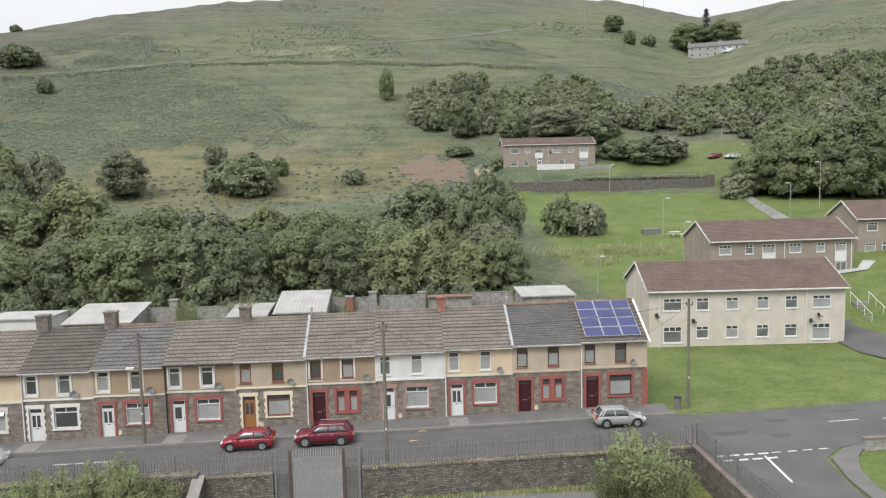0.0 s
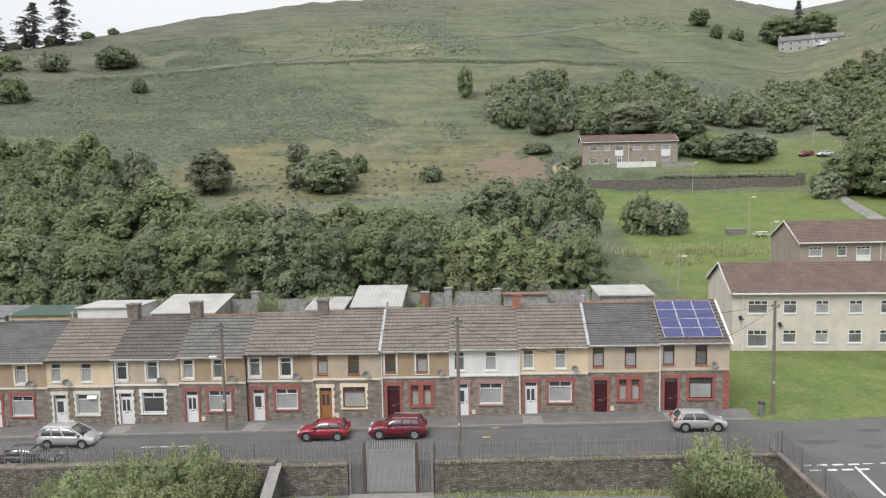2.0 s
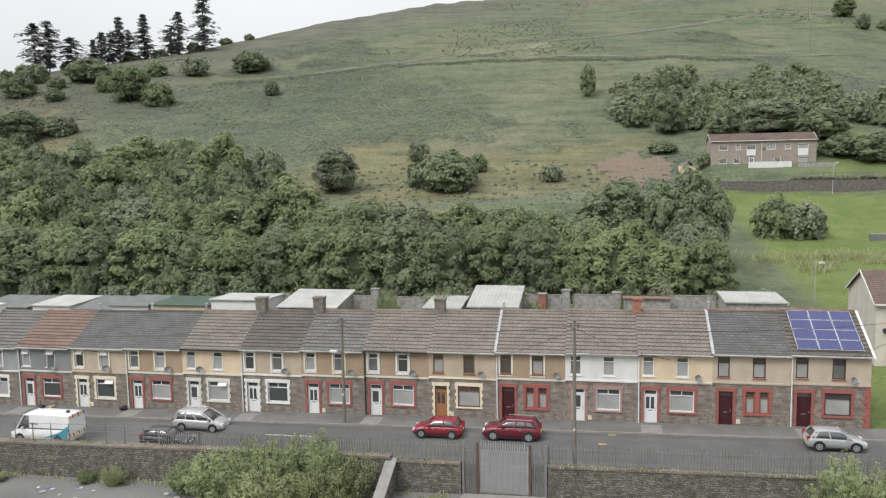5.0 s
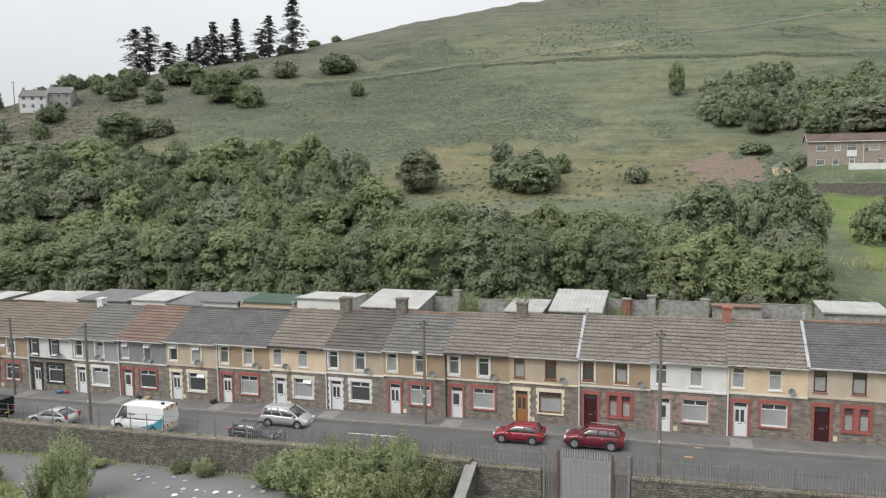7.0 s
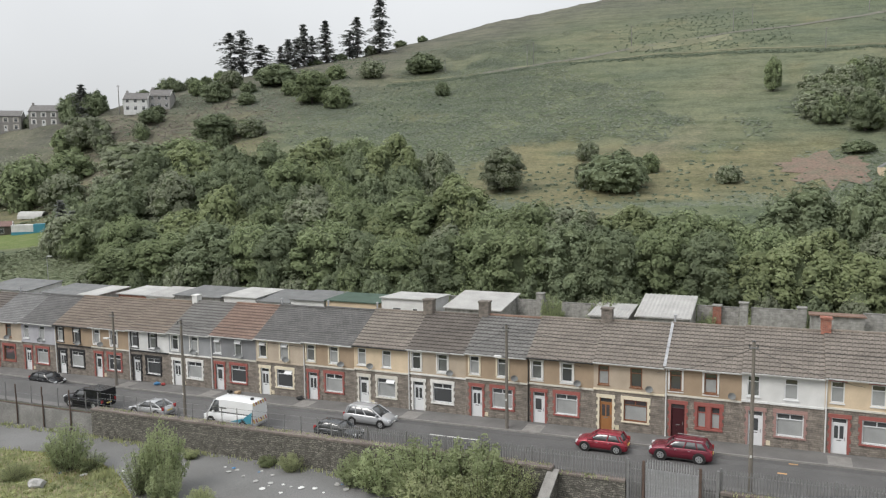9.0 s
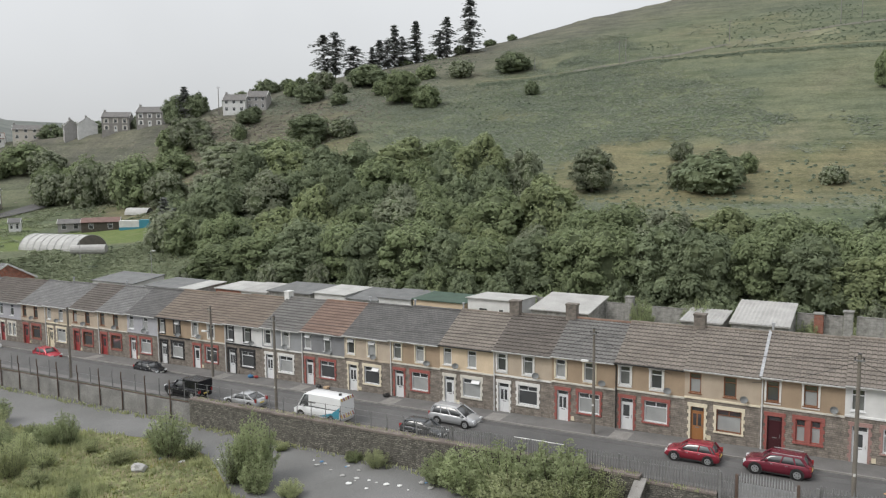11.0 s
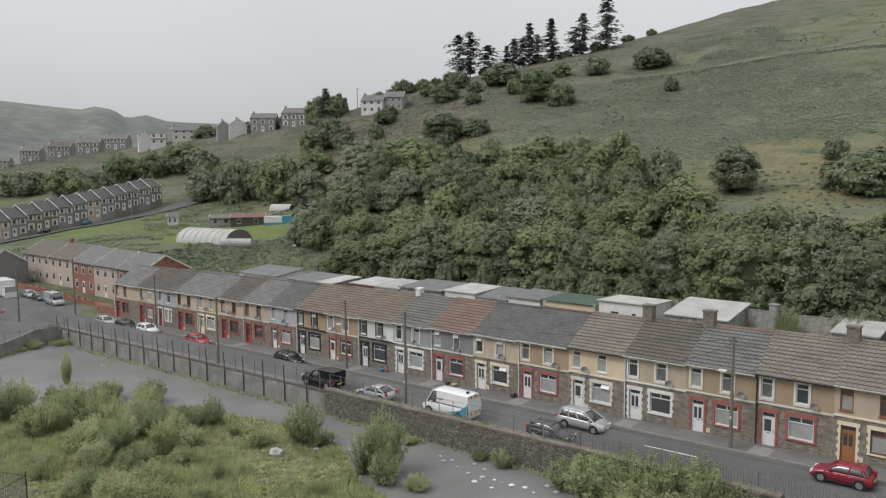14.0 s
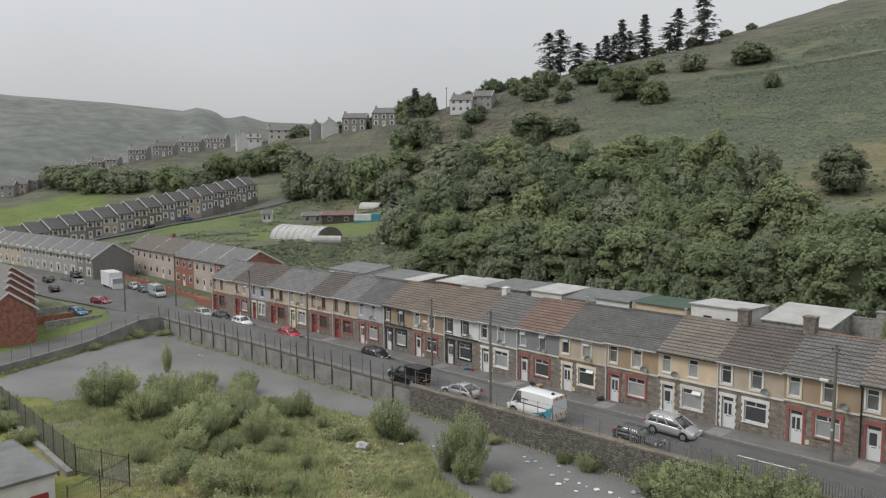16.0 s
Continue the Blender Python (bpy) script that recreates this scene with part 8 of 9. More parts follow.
strip("garden_path", [(43.2, 66), (44.8, 66), (52, 100), (50.5, 100)], M["concrete"], "pale concrete steps and path up the lawn", 0.08, "path", follow=lambda x: ground_z(x, np.interp(x, (43.2, 52), (66, 100))) + 0.15)
car("hatch", "red", 55.2, 121.3, 200, "red car by the upper green", z=ground_z(55.2, 121.3))
car("coupe", "white", 58.5, 119.6, 190, "white car by the upper green", z=ground_z(58.5, 119.6) + 0.1)
track("side_road", [(26.2, 4), (24.8, 12), (25.0, 20), (27, 27), (30, 32)], 4.2, "grey tarmac lane beside the flats", M["asphalt"], 0.06)
track("side_path", [(34, 36), (38, 36.5), (41, 40), (44, 42)], 1.4, "pale concrete footpath between the flats", M["sheetpale"], 0.12)
st = thing("garden_steps", "concrete steps with white handrails up the bank", "steps", (28.6, 19.5, ground_z(28.6, 20) - 0.2), -8)
for k in range(8):
    part("step", boxes((0, 1.6, 0.6 * k, 0.6 * k + 0.62, 0, 0.17 * (k + 1))), M["concrete"], st)
for x in (-0.1, 1.7):
    part("handrail", bar(((x, 0, 1.0), (x, 4.9, 2.4), 0.03), n=6), M["plastic_white"], st)
    for k in range(4):
        part("baluster", bar(((x, 1.6 * k, 0), (x, 1.6 * k, 1.0 + 0.457 * k), 0.025), n=6), M["plastic_white"], st)
cw = thing("corner_wall", "low stone garden wall at the junction corner", "wall", (9.25, -10.35, 0.15), 2)
part("masonry", boxes((0, 9, 0, 0.3, 0, 0.75)), M["block"], cw)
part("coping", boxes((-0.05, 9.05, -0.04, 0.34, 0.75, 0.83)), M["coping"], cw)


# ---- houses in the distance ----
def village_house(x, y, rz, w, deep, eave, rise, wall_m, roof_m, label, cols=3, z=None, name="house", trim="f_white", dooratt=None, group="houses on the hill", stacks=1, base=2.0, surround=None, rows_=2):
    z = ground_z(x, y) if z is None else z
    h = thing(name, label, "house", (x, y, z), rz, group)
    sites = []
    for r_ in range(rows_):
        for c in range(cols):
            cx = w * (c + 0.5) / cols
            if r_ == 0 and c == (dooratt if dooratt is not None else -1):
                continue
            ww = min(1.1, w / cols * 0.5)
            sites.append((cx - ww / 2, cx + ww / 2, 0.9 + 2.5 * r_, 2.2 + 2.5 * r_))
    holes = list(sites)
    if dooratt is not None:
        cx = w * (dooratt + 0.5) / cols
        holes.append((cx - 0.45, cx + 0.45, 0.1, 2.1))
    bm = bmesh.new()
    holed(bm, w, -base, eave, holes, deep=0.1)
    quad(bm, (0, deep, -base), (0, deep, eave), (w, deep, eave), (w, deep, -base))
    for xx in (0, w):
        bm.faces.new([bm.verts.new((xx, yy, zz)) for yy, zz in ((0, -base), (deep, -base), (deep, eave), (deep / 2, eave + rise - 0.05), (0, eave))])
    part("wall", bm, M[wall_m], h)
    for q in sites:
        window(h, *q, M[trim], y=0.05, lights=2, top=0.3, far=True)
        if surround:
            bm = bmesh.new()
            for r in ((q[0] - 0.3, q[0] - 0.005, q[2] - 0.18, q[3]), (q[1] + 0.005, q[1] + 0.3, q[2] - 0.18, q[3]), (q[0] - 0.3, q[1] + 0.3, q[3] + 0.005, q[3] + 0.3)):
                box(bm, r[0] - (0.1 if r[1] < q[0] else 0), r[1] + (0.1 if r[0] > q[1] else 0), -0.06, -0.002, r[2], r[3] + 0.001)
            part("window_surround", bm, M[surround], h)
    if dooratt is not None:
        q = holes[-1]
        door(h, *q, M["d_white"], 0.05, fan=False, glazed=1)
        if surround:
            bm = bmesh.new()
            for r in ((q[0] - 0.2, q[0] - 0.005, 0, q[3]), (q[1] + 0.005, q[1] + 0.2, 0, q[3]), (q[0] - 0.2, q[1] + 0.2, q[3] + 0.005, q[3] + 0.22)):
                box(bm, r[0], r[1], -0.06, -0.002, r[2], r[3])
            part("door_surround", bm, M[surround], h)
    bm = bmesh.new()
    for t_ in (0.0, 0.12):
        quad(bm, (-0.15, -0.3, eave - 0.12 + t_), (w + 0.15, -0.3, eave - 0.12 + t_), (w + 0.15, deep / 2, eave + rise + t_), (-0.15, deep / 2, eave + rise + t_))
        quad(bm, (w + 0.15, deep + 0.3, eave - 0.12 + t_), (-0.15, deep + 0.3, eave - 0.12 + t_), (-0.15, deep / 2, eave + rise + t_), (w + 0.15, deep / 2, eave + rise + t_))
    rf = part("roof", bm, M[roof_m], h)
    for xx in (-0.2, w + 0.13):
        bm = bmesh.new()
        for y0 in (-0.34, deep + 0.34):
            quad(bm, (xx, y0, eave - 0.34), (xx, deep / 2, eave + rise - 0.1), (xx, deep / 2, eave + rise + 0.16), (xx, y0, eave - 0.02))
            quad(bm, (xx + 0.06, y0, eave - 0.34), (xx + 0.06, deep / 2, eave + rise - 0.1), (xx + 0.06, deep / 2, eave + rise + 0.16), (xx + 0.06, y0, eave - 0.02))
            quad(bm, (xx, y0, eave - 0.02), (xx + 0.06, y0, eave - 0.02), (xx + 0.06, deep / 2, eave + rise + 0.16), (xx, deep / 2, eave + rise + 0.16))
        part("bargeboard", bm, M["plastic_white"], rf)
    for k in range(stacks):
        xx = 0.5 if k == 0 else w - 0.5
        bm = boxes((xx - 0.35, xx + 0.35, deep / 2 - 0.3, deep / 2 + 0.3, eave + rise - 0.6, eave + rise + 0.9))
        st_ = part("chimney", bm, M["grave"] if wall_m != "pink" else M["brick"], rf)
    return h


# pebbledash lightened for distant houses; the haze is in its colour
M["grave"] = mat("grey_pebbledash", (0.3, 0.29, 0.28), 0.95, 0.15, 1.0, 20.0, 0.3)
M["rowstone"] = mat("brown_row_stone", (0.2, 0.172, 0.15), 0.95, 0.25, 0.8, 8.0, 0.3)
M["rowgrey"] = mat("grey_row_render", (0.235, 0.23, 0.225), 0.95, 0.2, 0.8, 8.0, 0.3)
# this stone is lightened for haze too
M["hillstone"] = mat("grey_stone", (0.265, 0.25, 0.235), 0.95, 0.25, 0.8, 8.0, 0.3)
# villas and pairs along the ridge road: bearing and distance of the near corner, rise of the sill line, turn, sizes
RIDGE_ROAD = (
    (46.12, 290, 4.22, -14, 8.0, 8.5, 4.6, 2.4, "white", "r_grey", "white rendered half of a hill house", 3, None),
    (44.49, 291, 4.25, -14, 7.2, 8.5, 4.8, 2.4, "grave", "r_grey", "grey pebbledashed half of a hill house", 3, None),
    (51.89, 312, 3.09, -16, 9.8, 9, 5.3, 2.4, "hillstone", "r_grey", "grey stone villa with white window surrounds", 3, "q_white"),
    (54.09, 320, 2.80, -12, 9.9, 9, 5.4, 2.2, "hillstone", "r_grey", "grey stone pair of houses on the hill", 3, "q_beige"),
    (55.65, 334, 2.72, -84, 5.0, 7.0, 3.4, 2.8, "white", "r_grey", "white gabled house on the hill", 2, None),
    (56.47, 337, 2.55, -84, 5.0, 5.0, 3.6, 2.6, "grave", "r_dark", "grey gabled house on the hill", 2, None),
    (59.42, 350, 2.22, -4, 15.6, 8.5, 4.4, 2.0, "flatcream", "r_grey", "pale rendered house with a long roof", 5, None),
    (60.9, 356, 1.93, -6, 6.2, 6, 2.6, 2.4, "white", "r_red", "white bungalow with a red gable", 2, None),
    (61.72, 364, 1.85, -84, 5, 5.2, 3.2, 2.8, "white", "r_dark", "white gabled house among the hill houses", 2, None),
    (63.79, 380, 1.57, -18, 9.2, 9, 4.8, 2.4, "hillstone", "r_grey", "grey stone pair of hill houses with white trim", 3, "q_white"),
    (65.55, 390, 1.25, -18, 9.8, 9, 4.8, 2.4, "hillstone", "r_grey", "grey stone pair of houses on the ridge road", 3, "q_white"),
    (67.27, 400, 1.01, -18, 9.6, 9, 4.8, 2.4, "hillstone", "r_dark", "grey stone pair of houses with chimneys", 3, "q_beige"),
    (68.89, 410, 0.81, -18, 8.4, 9, 4.8, 2.4, "hillstone", "r_grey", "grey stone pair of houses far along the ridge", 3, "q_beige"),
)
for az, r, el, turn, w_, d_, e_, ri_, wm_, rm_, lb, nc, su in RIDGE_ROAD:
    x, y = polar(az, r)
    village_house(x, y, az + turn, w_, d_, e_, ri_, wm_, rm_, lb, nc, surround=su, dooratt=1 if su else None, base=3.0, z=max(17.2 + r * math.tan(radians(el)), ground_z(*polar(az - 1.0, r - 1)) + 0.1))
gx_, gy_ = polar(48.4, 287)
village_house(gx_, gy_, 48, 8.0, 4, 1.7, 0.6, "white", "r_grey", "small white garage beside the hill house", 1, stacks=0, rows_=0, name="garage")
for k in range(5):
    az, r = 70.4 + 0.95 * k, 416 + 5.5 * k
    x, y = polar(az, r)
    village_house(x, y, az - 18, 6.0, 8, 4.4, 2.2, "hillstone" if k % 3 else "grave", ("r_grey", "r_dark")[k % 2], "grey stone semi-detached house on the hill road", 2, surround="q_beige", dooratt=k % 2, stacks=1, base=3.5)
# stepped terrace climbing the far bank
for k in range(17):
    s_ = 4.97 * (k + 1)
    x, y = -247.3 + 0.298 * s_, 80.5 - 0.9546 * s_
    village_house(x, y, 107.3, 4.97, 7.5, 4.9, 2.5, ("rowstone", "rowgrey", "rowstone", "rowstone", "rowgrey", "pink")[k % 6], "r_slate", "dark stone terraced house with pale window surrounds", 2, z=8.35 - 0.142 * (s_ - 2.5), dooratt=k % 2, surround=("q_white", "q_white", "q_cream")[k % 3] if k < 9 else ("q_beige", "q_cream")[k % 2], group="stepped terrace", stacks=0, base=4.0)
track("hill_road", [(-240, 88), (-238, 70), (-233, 47), (-226, 25), (-219, 2)], 6.0, "grey tarmac road before the stepped terrace", M["asphalt"], 0.3)
car("hatch", "blue", -234.5, 50, 105, "blue car before the stepped terrace", z=ground_z(-234.5, 50) + 0.3)
car("hatch", "black", -229.5, 36, 285, "black car before the stepped terrace", z=ground_z(-229.5, 36) + 0.3)
# a further row down the valley
for k in range(7):
    x, y = polar(76.8 - 0.72 * k, 405 + 4 * k)
    village_house(x, y, 60, 6.4, 9, 5.2, 2.4, ("grave", "pink", "hillstone")[k % 3], ("r_grey", "r_pale")[k % 2], "grey terraced house far down the valley", 2, dooratt=0, group="far terraces", stacks=0, surround="q_beige" if k % 2 else None, base=4.0)

# brick houses beyond the terrace
bz = S(-140)
for k in range(3):
    village_house(-150 + 7.8 * k, 8, 0, 7.8, 8, 5.2, 2.2, "brick" if k != 1 else "pink", "r_pale", "red brick house with white porch and railed garden", 3, z=bz, dooratt=1, group="houses beyond the terrace", stacks=0)
for k in range(2):
    village_house(-174 + 11.5 * k, 9.4, 0, 11.5, 8, 5.0, 2.3, "pink", "r_dark", "pale pebbledashed house with a brick chimney", 4, z=bz, dooratt=1, group="houses beyond the terrace", stacks=k)
for k in range(9):
    x = -167 - 6.6 * (k + 1)
    village_house(x + 0.3, -0.5 - 0.73 * (k + 1), 6.3, 6.6, 8.2, 4.3, 2.5, ("grave" if k else "darkrender") if k < 5 else "tan", "r_pale", "grey rendered terraced house with white windows", 2, z=bz - 0.3, dooratt=0, group="houses beyond the terrace", stacks=0, surround="q_beige")
for xa, xb, y in ((-150, -127, 3.2), (-176, -152, 4.0)):
    gw = thing("garden_wall", "red brick garden wall with railings", "wall", (xa, y, bz), 0, "garden walls")
    part("masonry", boxes((0, xb - xa, 0, 0.22, -0.2, 0.75)), M["brick"], gw)
    for k in range(int((xb - xa) / 2.4)):
        part("pier", boxes((2.4 * k, 2.4 * k + 0.3, -0.04, 0.26, -0.2, 1.05)), M["brick"], gw)
gw = thing("garden_wall", "red painted garden wall beside the terrace end", "wall", (-127, 1.0, bz), 0, "garden walls")
part("masonry", boxes((0, 7, 0, 0.25, -0.2, 1.3)), M["brick"], gw)
strip("front_lawn", [(-175, 4.3), (-153, 3.9), (-153, 9), (-175, 9)], ground.data.materials[0], "small green front lawn", 0.05, "lawn")
# stepped brick row at the yard's end
for k in range(5):
    village_house(-124.7 - 6.05 * k, -29.3 + 1.6 * k, 0, 6.2, 5.8, 4.4, 2.2, "brick", "r_grey", "red brick gabled house with white bargeboards", 2, z=-3.5 + 0.1 * k, group="stepped brick houses", stacks=0)
lane_z = lambda x, y: S(x) - 0.9 * smooth(-10, -22, y)
bm = bmesh.new()
prev = None
for a, b in (((-131, -4.5), (-136, -9.5)), ((-121, -7.9), (-128, -11.5)), ((-117.4, -11.6), (-123.4, -13.2)), ((-112.9, -20), (-118.6, -21)), ((-108.6, -28), (-114, -29)), ((-104.2, -36), (-109.6, -37)), ((-98, -48), (-103, -50))):
    row_ = [bm.verts.new((p[0], p[1], lane_z(*p) + 0.07)) for p in (a, b)] + [bm.verts.new((p[0], p[1], lane_z(*p) - 1.6)) for p in (b, a)]
    if prev:
        for q in range(4):
            bm.faces.new((prev[q], prev[(q + 1) % 4], row_[(q + 1) % 4], row_[q]))
    prev = row_
tagged(part("lane", bm, M["asphalt"]), "narrow grey tarmac lane beside the yard", "road", kind="structure")
lw_ = thing("low_wall", "low stained concrete wall along the lane", "wall", (0, 0, 0), 0, "yard walls")
for a, b in (((-117.2, -8.6), (-117.0, -11.6)), ((-117.0, -11.6), (-112.5, -19.9)), ((-112.5, -19.9), (-108.2, -27.9)), ((-108.2, -27.9), (-106.3, -31.4))):
    bm = bmesh.new()
    d = Vector((b[1] - a[1], a[0] - b[0])).normalized() * 0.12
    top = [lane_z(*p) + (0.45 if p[1] > -12 else 0.22) for p in (a, b)]
    vs = [bm.verts.new((p[0] + s0 * d.x, p[1] + s0 * d.y, z)) for p, t_ in ((a, top[0]), (b, top[1])) for s0 in (-1, 1) for z in (low(p[0]) - 0.3, t_)]
    for fc in ((0, 1, 3, 2), (4, 6, 7, 5), (0, 4, 5, 1), (2, 3, 7, 6), (1, 5, 7, 3), (0, 2, 6, 4)):
        bm.faces.new([vs[q] for q in fc])
    part("panel", bm, M["concrete"], lw_)


def edge_pick(r_):
    y = r_.uniform(-31, -9)
    x = yard_edge(y) + 0.35 + abs(r_.gauss(0, 0.3))
    return x, y, low(x) + 0.02


tufts("edge_weeds", "weeds along the foot of the low wall", 420, edge_pick, M["weed"], (0.1, 0.45))
for k, (a, b) in enumerate((((-126.5, -20.5), (-127, -12.8)), ((-131, -21.5), (-132, -12.5)), ((-137, -22), (-138, -13)))):
    gw = thing("garden_wall", "low block wall between front gardens", "wall", (a[0], a[1], bz - 0.7), math.degrees(math.atan2(b[1] - a[1], b[0] - a[0])), "garden walls")
    part("masonry", boxes((0, math.dist(a, b), -0.1, 0.1, -0.2, 1.1)), M["brick"] if k == 1 else M["block"], gw)


# ---- allotments ----
def az_place(x, y):
    return ground_z(x, y)


pt = thing("polytunnel", "large pale ribbed polytunnel on the allotments", "polytunnel", (-168.3, 42.0, az_place(-162, 44) - 0.3), 8)
bm = bmesh.new()
n = 14
hoops = [[bm.verts.new((1.9 * k, 4 * math.cos(math.pi * j / n), 3.2 * math.sin(math.pi * j / n))) for j in range(n + 1)] for k in range(9)]
for a, b in zip(hoops, hoops[1:]):
    for j in range(n):
        bm.faces.new((a[j], b[j], b[j + 1], a[j + 1]))
part("cover", bm, M["sheetpale"], pt)
for k in range(9):
    bm = bmesh.new()
    rings = []
    for j in range(13):
        c_, s_ = math.cos(math.pi * j / 12), math.sin(math.pi * j / 12)
        rings.append([bm.verts.new((1.9 * k + dx, (4.0 + dr) * c_, (3.2 + dr) * s_)) for dx, dr in ((-0.05, 0), (-0.05, 0.09), (0.05, 0.09), (0.05, 0))])
    for a, b in zip(rings, rings[1:]):
        for q in range(4):
            bm.faces.new((a[q], a[(q + 1) % 4], b[(q + 1) % 4], b[q]))
    part("hoop", bm, M["galv"], pt)
bm = bmesh.new()
bm.faces.new([bm.verts.new((15.2, 4 * math.cos(math.pi * j / n), 3.2 * math.sin(math.pi * j / n))) for j in range(n + 1)])
part("end_wall", bm, M["pole"], pt)
for x, y, w_, d_, hh, wm_, rm_, lb in ((-185.5, 64.1, 8.6, 6, 2.5, "bark", "r_flat", "brown timber hut with a shallow roof"), (-191.6, 62.0, 5.4, 4, 2.3, "grave", "r_grey", "grey shed on the allotments"), (-177.8, 84.6, 6.4, 3, 1.6, "white", "r_pale", "low white hut among the allotments"), (-205.5, 58.0, 2.6, 2.4, 2.5, "white", "r_pale", "small white hut on the allotments")):
    village_house(x, y, 50, w_, d_, hh, 0.9, wm_, rm_, lb, 2, stacks=0, name="allotment_hut", group="allotment huts", rows_=1)
ct = thing("container", "blue and white container on the allotments", "container", (-177.6, 68.7, ground_z(-175, 69)), 40, "allotment huts")
part("body", boxes((0, 4.6, 0, 2.4, 0, 2.3)), M["white"], ct)
part("blue_end", boxes((4.6, 7.0, -0.02, 2.42, 0, 2.4)), M["livery"], ct)
part("band", boxes((0, 4.6, -0.02, -0.002, 0, 0.7)), M["livery"], ct)
tk = thing("tank", "white cylindrical tank beside the polytunnel", "tank", (-149.5, 41.0, ground_z(-149.5, 41.0) - 0.1), 35)
part("shell", bar(((-3.2, 0, 1.0), (3.2, 0, 1.0), 1.0), n=14), M["sheetwhite"], tk)
for x in (-2, 2):
    part("cradle", boxes((x - 0.2, x + 0.2, -0.8, 0.8, 0, 0.4)), M["concrete"], tk)
gt = thing("small_tunnel", "small pale greenhouse tunnel on the allotments", "greenhouse", (-197, 86.2, ground_z(-194, 86)), 15)
bm = bmesh.new()
for j in range(8):
    a, b = math.pi * j / 8, math.pi * (j + 1) / 8
    quad(bm, (0, 1.6 * math.cos(a), 1.9 * math.sin(a)), (7, 1.6 * math.cos(a), 1.9 * math.sin(a)), (7, 1.6 * math.cos(b), 1.9 * math.sin(b)), (0, 1.6 * math.cos(b), 1.9 * math.sin(b)))
part("cover", bm, M["sheetpale"], gt)


# ---- farmhouse high in the gap ----
fx, fy = 121, 312
fz = ground_z(127, 309) + 0.2
village_house(fx, fy, -24, 14, 8, 5.0, 2.4, "grave", "r_grey", "old grey stone farmhouse high on the hill", 4, z=fz, base=4.0, group="hill farm", stacks=2)
village_house(fx + 12.8, fy - 5.7, -24, 12, 8, 5.0, 2.4, "lilac", "r_grey", "pale blue rendered farmhouse wing on the hill", 4, z=fz, base=4.0, group="hill farm", stacks=1)
car("van", "white", 135, 300, 160, "white van parked below the hill farm", name="van", z=ground_z(135, 300))


# ---- far hills ----
FAR_AZ = (40, 50, 59.7, 61.2, 62.4, 63.2, 64.4, 65.2, 70, 76, 85, 110)
FAR_EL = (2.6, 3.1, 3.43, 3.85, 3.6, 4.15, 4.34, 4.1, 4.54, 4.8, 5.2, 4.0)
bm = bmesh.new()
prev = None
for j in range(26):
    r = 620 + 60 * j
    row_ = []
    for i in range(150):
        az = 42 + 68 * i / 149
        zc = 17 + 1900 * math.tan(radians(np.interp(az, FAR_AZ, FAR_EL)))
        q = smooth(640, 1900, r)
        x, y = polar(az, r)
        z = -45 + (zc + 45) * q + 14 * fbm(x, y, 0.004, 7.0) * q * (1 - q) * 4 - 0.2 * max(0, r - 1900)
        row_.append(bm.verts.new((x, y, z)))
    if prev:
        for i in range(149):
            bm.faces.new((prev[i + 1], prev[i], row_[i], row_[i + 1]))
    prev = row_
# greyed moorland colour with the distance haze painted into it
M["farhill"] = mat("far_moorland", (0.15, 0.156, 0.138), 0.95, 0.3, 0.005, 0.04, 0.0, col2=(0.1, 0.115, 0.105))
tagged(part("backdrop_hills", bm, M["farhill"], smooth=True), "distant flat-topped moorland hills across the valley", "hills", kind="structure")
# litter and small things
M["bluebag"] = mat("blue_plastic", (0.05, 0.2, 0.4), 0.5, 0.1)
M["card"] = mat("cardboard", (0.4, 0.28, 0.16), 0.9, 0.1)


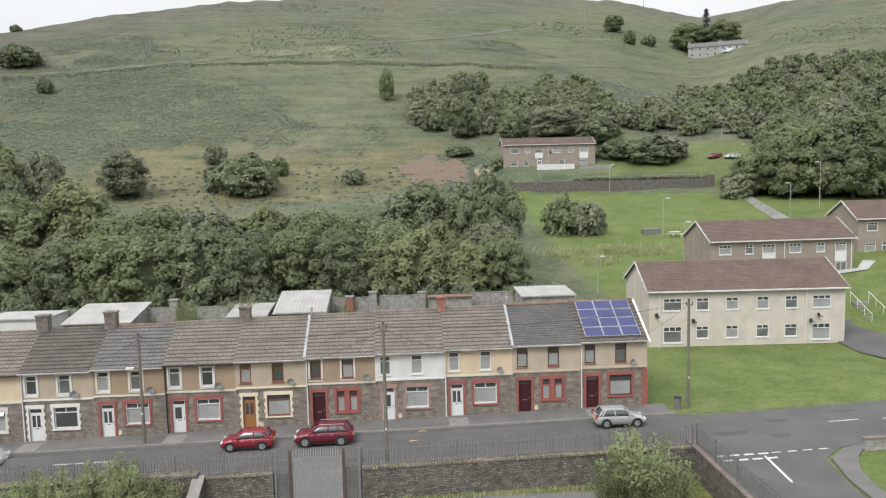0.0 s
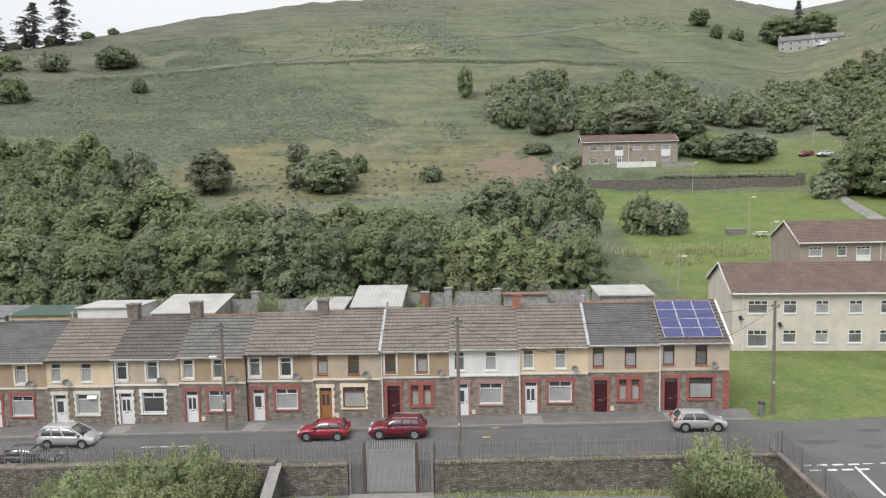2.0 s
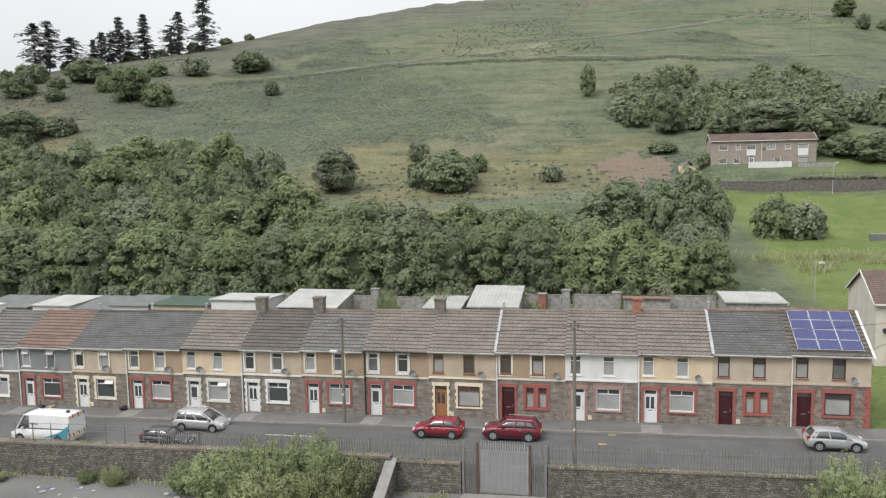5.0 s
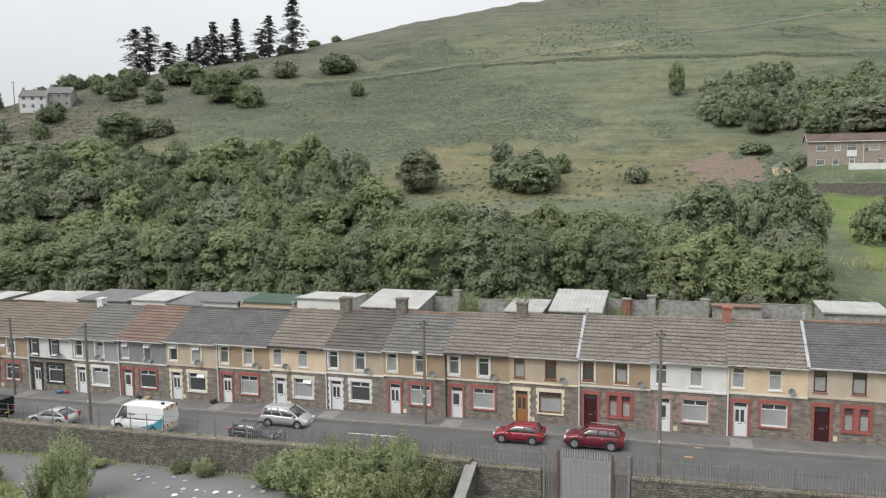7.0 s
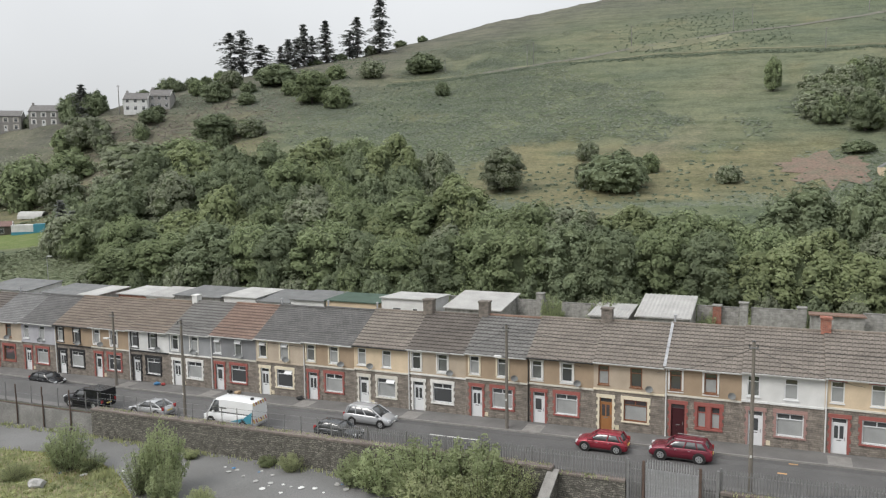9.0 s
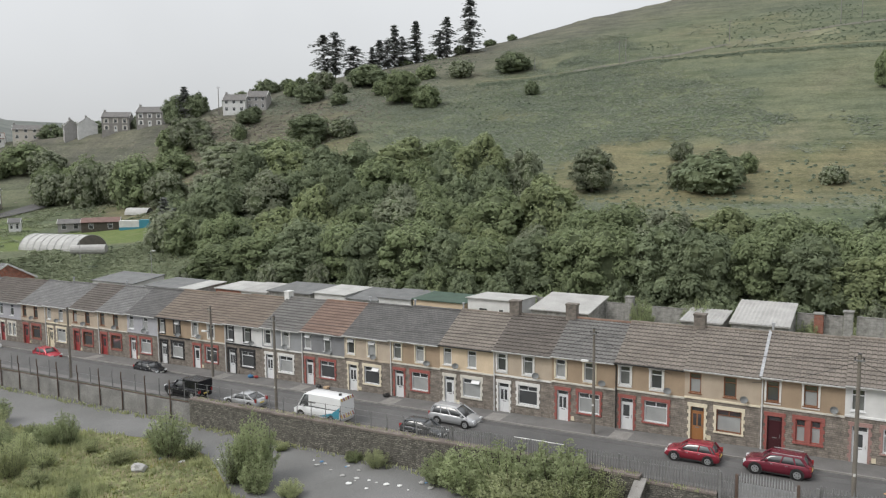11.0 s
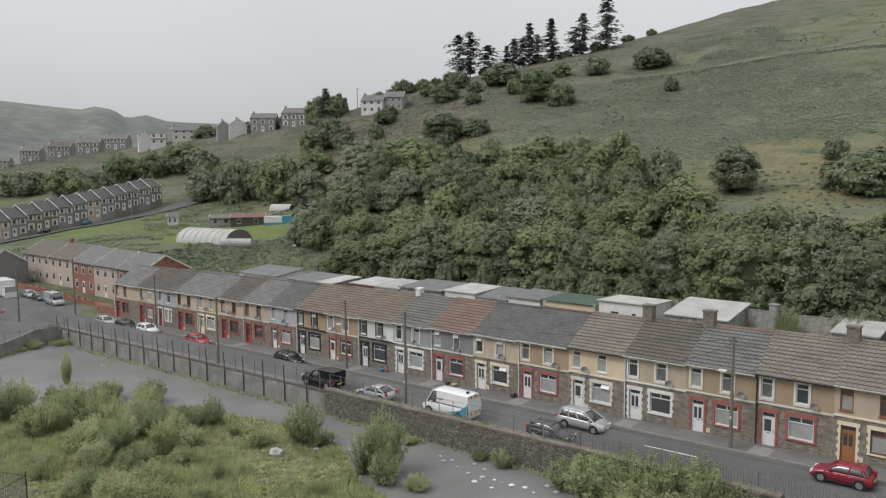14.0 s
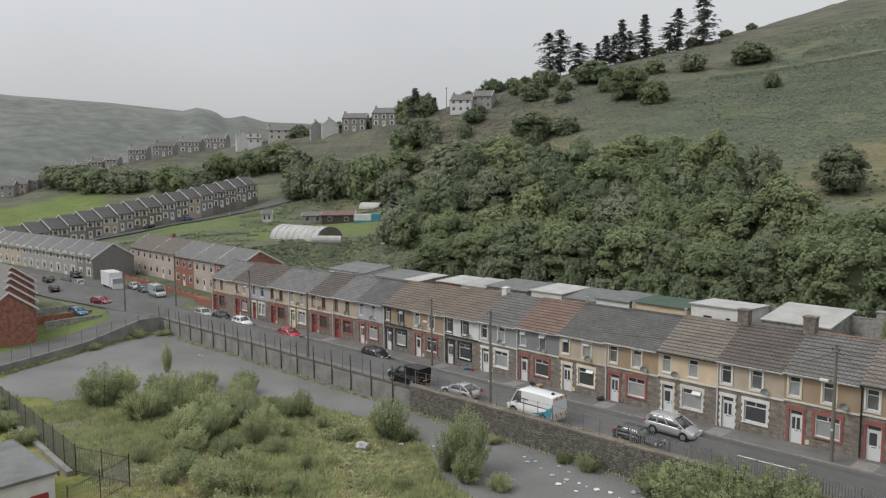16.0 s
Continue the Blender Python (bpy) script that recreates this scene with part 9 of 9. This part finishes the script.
def bag(x, y, z, r, m, label, flat=0.6):
    bm = bmesh.new()
    bmesh.ops.create_icosphere(bm, subdivisions=2, radius=r)
    rr = random.Random(int(x * 10))
    for v in bm.verts:
        v.co *= 1 + rr.uniform(-0.22, 0.22)
        v.co.z *= flat
    bmesh.ops.translate(bm, verts=bm.verts, vec=(x, y, z + r * flat * 0.8))
    return tagged(part("rubbish_bag", bm, M[m]), label, "rubbish", "litter")


for x, y, r, m, lb in ((-66.8, -0.6, 0.28, "bluebag", "blue plastic bag on the pavement"), (-58.8, -0.6, 0.25, "plastic_black", "black bag on the pavement"), (-57.9, -0.7, 0.28, "card", "torn cardboard on the pavement"), (-51.8, -0.5, 0.3, "plastic_black", "dark tub by a doorstep"), (-66.2, -0.5, 0.2, "d_red", "red packet on the pavement")):
    bag(x, y, S(x) + 0.13, r, m, lb)
rl = random.Random(8)
for x, y, n in ((-60.0, -15.2, 7), (-49.5, -11.2, 9), (-46, -12.6, 6), (-41.5, -10.6, 6), (-44, -11.4, 4), (-100, -12, 2), (-113, -11, 2), (-57, -13.6, 3)):
    for k in range(n):
        a, b = x + rl.gauss(0, 1.1), y + rl.gauss(0, 0.5)
        bag(a, b, low(a) + 0.04, rl.uniform(0.08, 0.2), rl.choice(("plastic_white", "sheetwhite", "sheetpale", "sheetwhite", "sheetpale", "bluebag")), "crumpled pale litter on the tarmac", 0.25)
bag(-60.6, -17.6, low(-60), 0.5, "sheetwhite", "smooth white boulder in the weeds", 0.7)
hut = thing("store_shed", "grey flat-roofed store at the yard's corner", "shed", (-72.2, -50, low(-70) - 0.6), 4)
part("wall", boxes((0, 7.6, 0, 12.4, -0.5, 3.1)), M["white"], hut)
part("roof", boxes((-0.2, 7.8, -0.2, 12.6, 3.1, 3.28)), M["sheetgrey"], hut)
part("fascia", boxes((-0.22, 7.82, 12.6, 12.66, 2.95, 3.3)), M["sheetgrey"], hut)
part("door", boxes((7.6, 7.68, 11.0, 12.0, 0.0, 2.1)), M["d_red"], hut)
for k in range(2):
    wb_ = thing("wheelie_bin", "dark grey wheeled bin beside the store", "bin", (-63.9 + 0.9 * k, -37.2, low(-64) - 0.1), 15 * k, "bins")
    part("body", bar(((0, 0, 0.05), (0, 0, 1.0), 0.25, 0.33), n=4), M["steel"], wb_)
    part("lid", boxes((-0.33, 0.33, -0.36, 0.36, 1.0, 1.08)), M["plastic_black"], wb_)
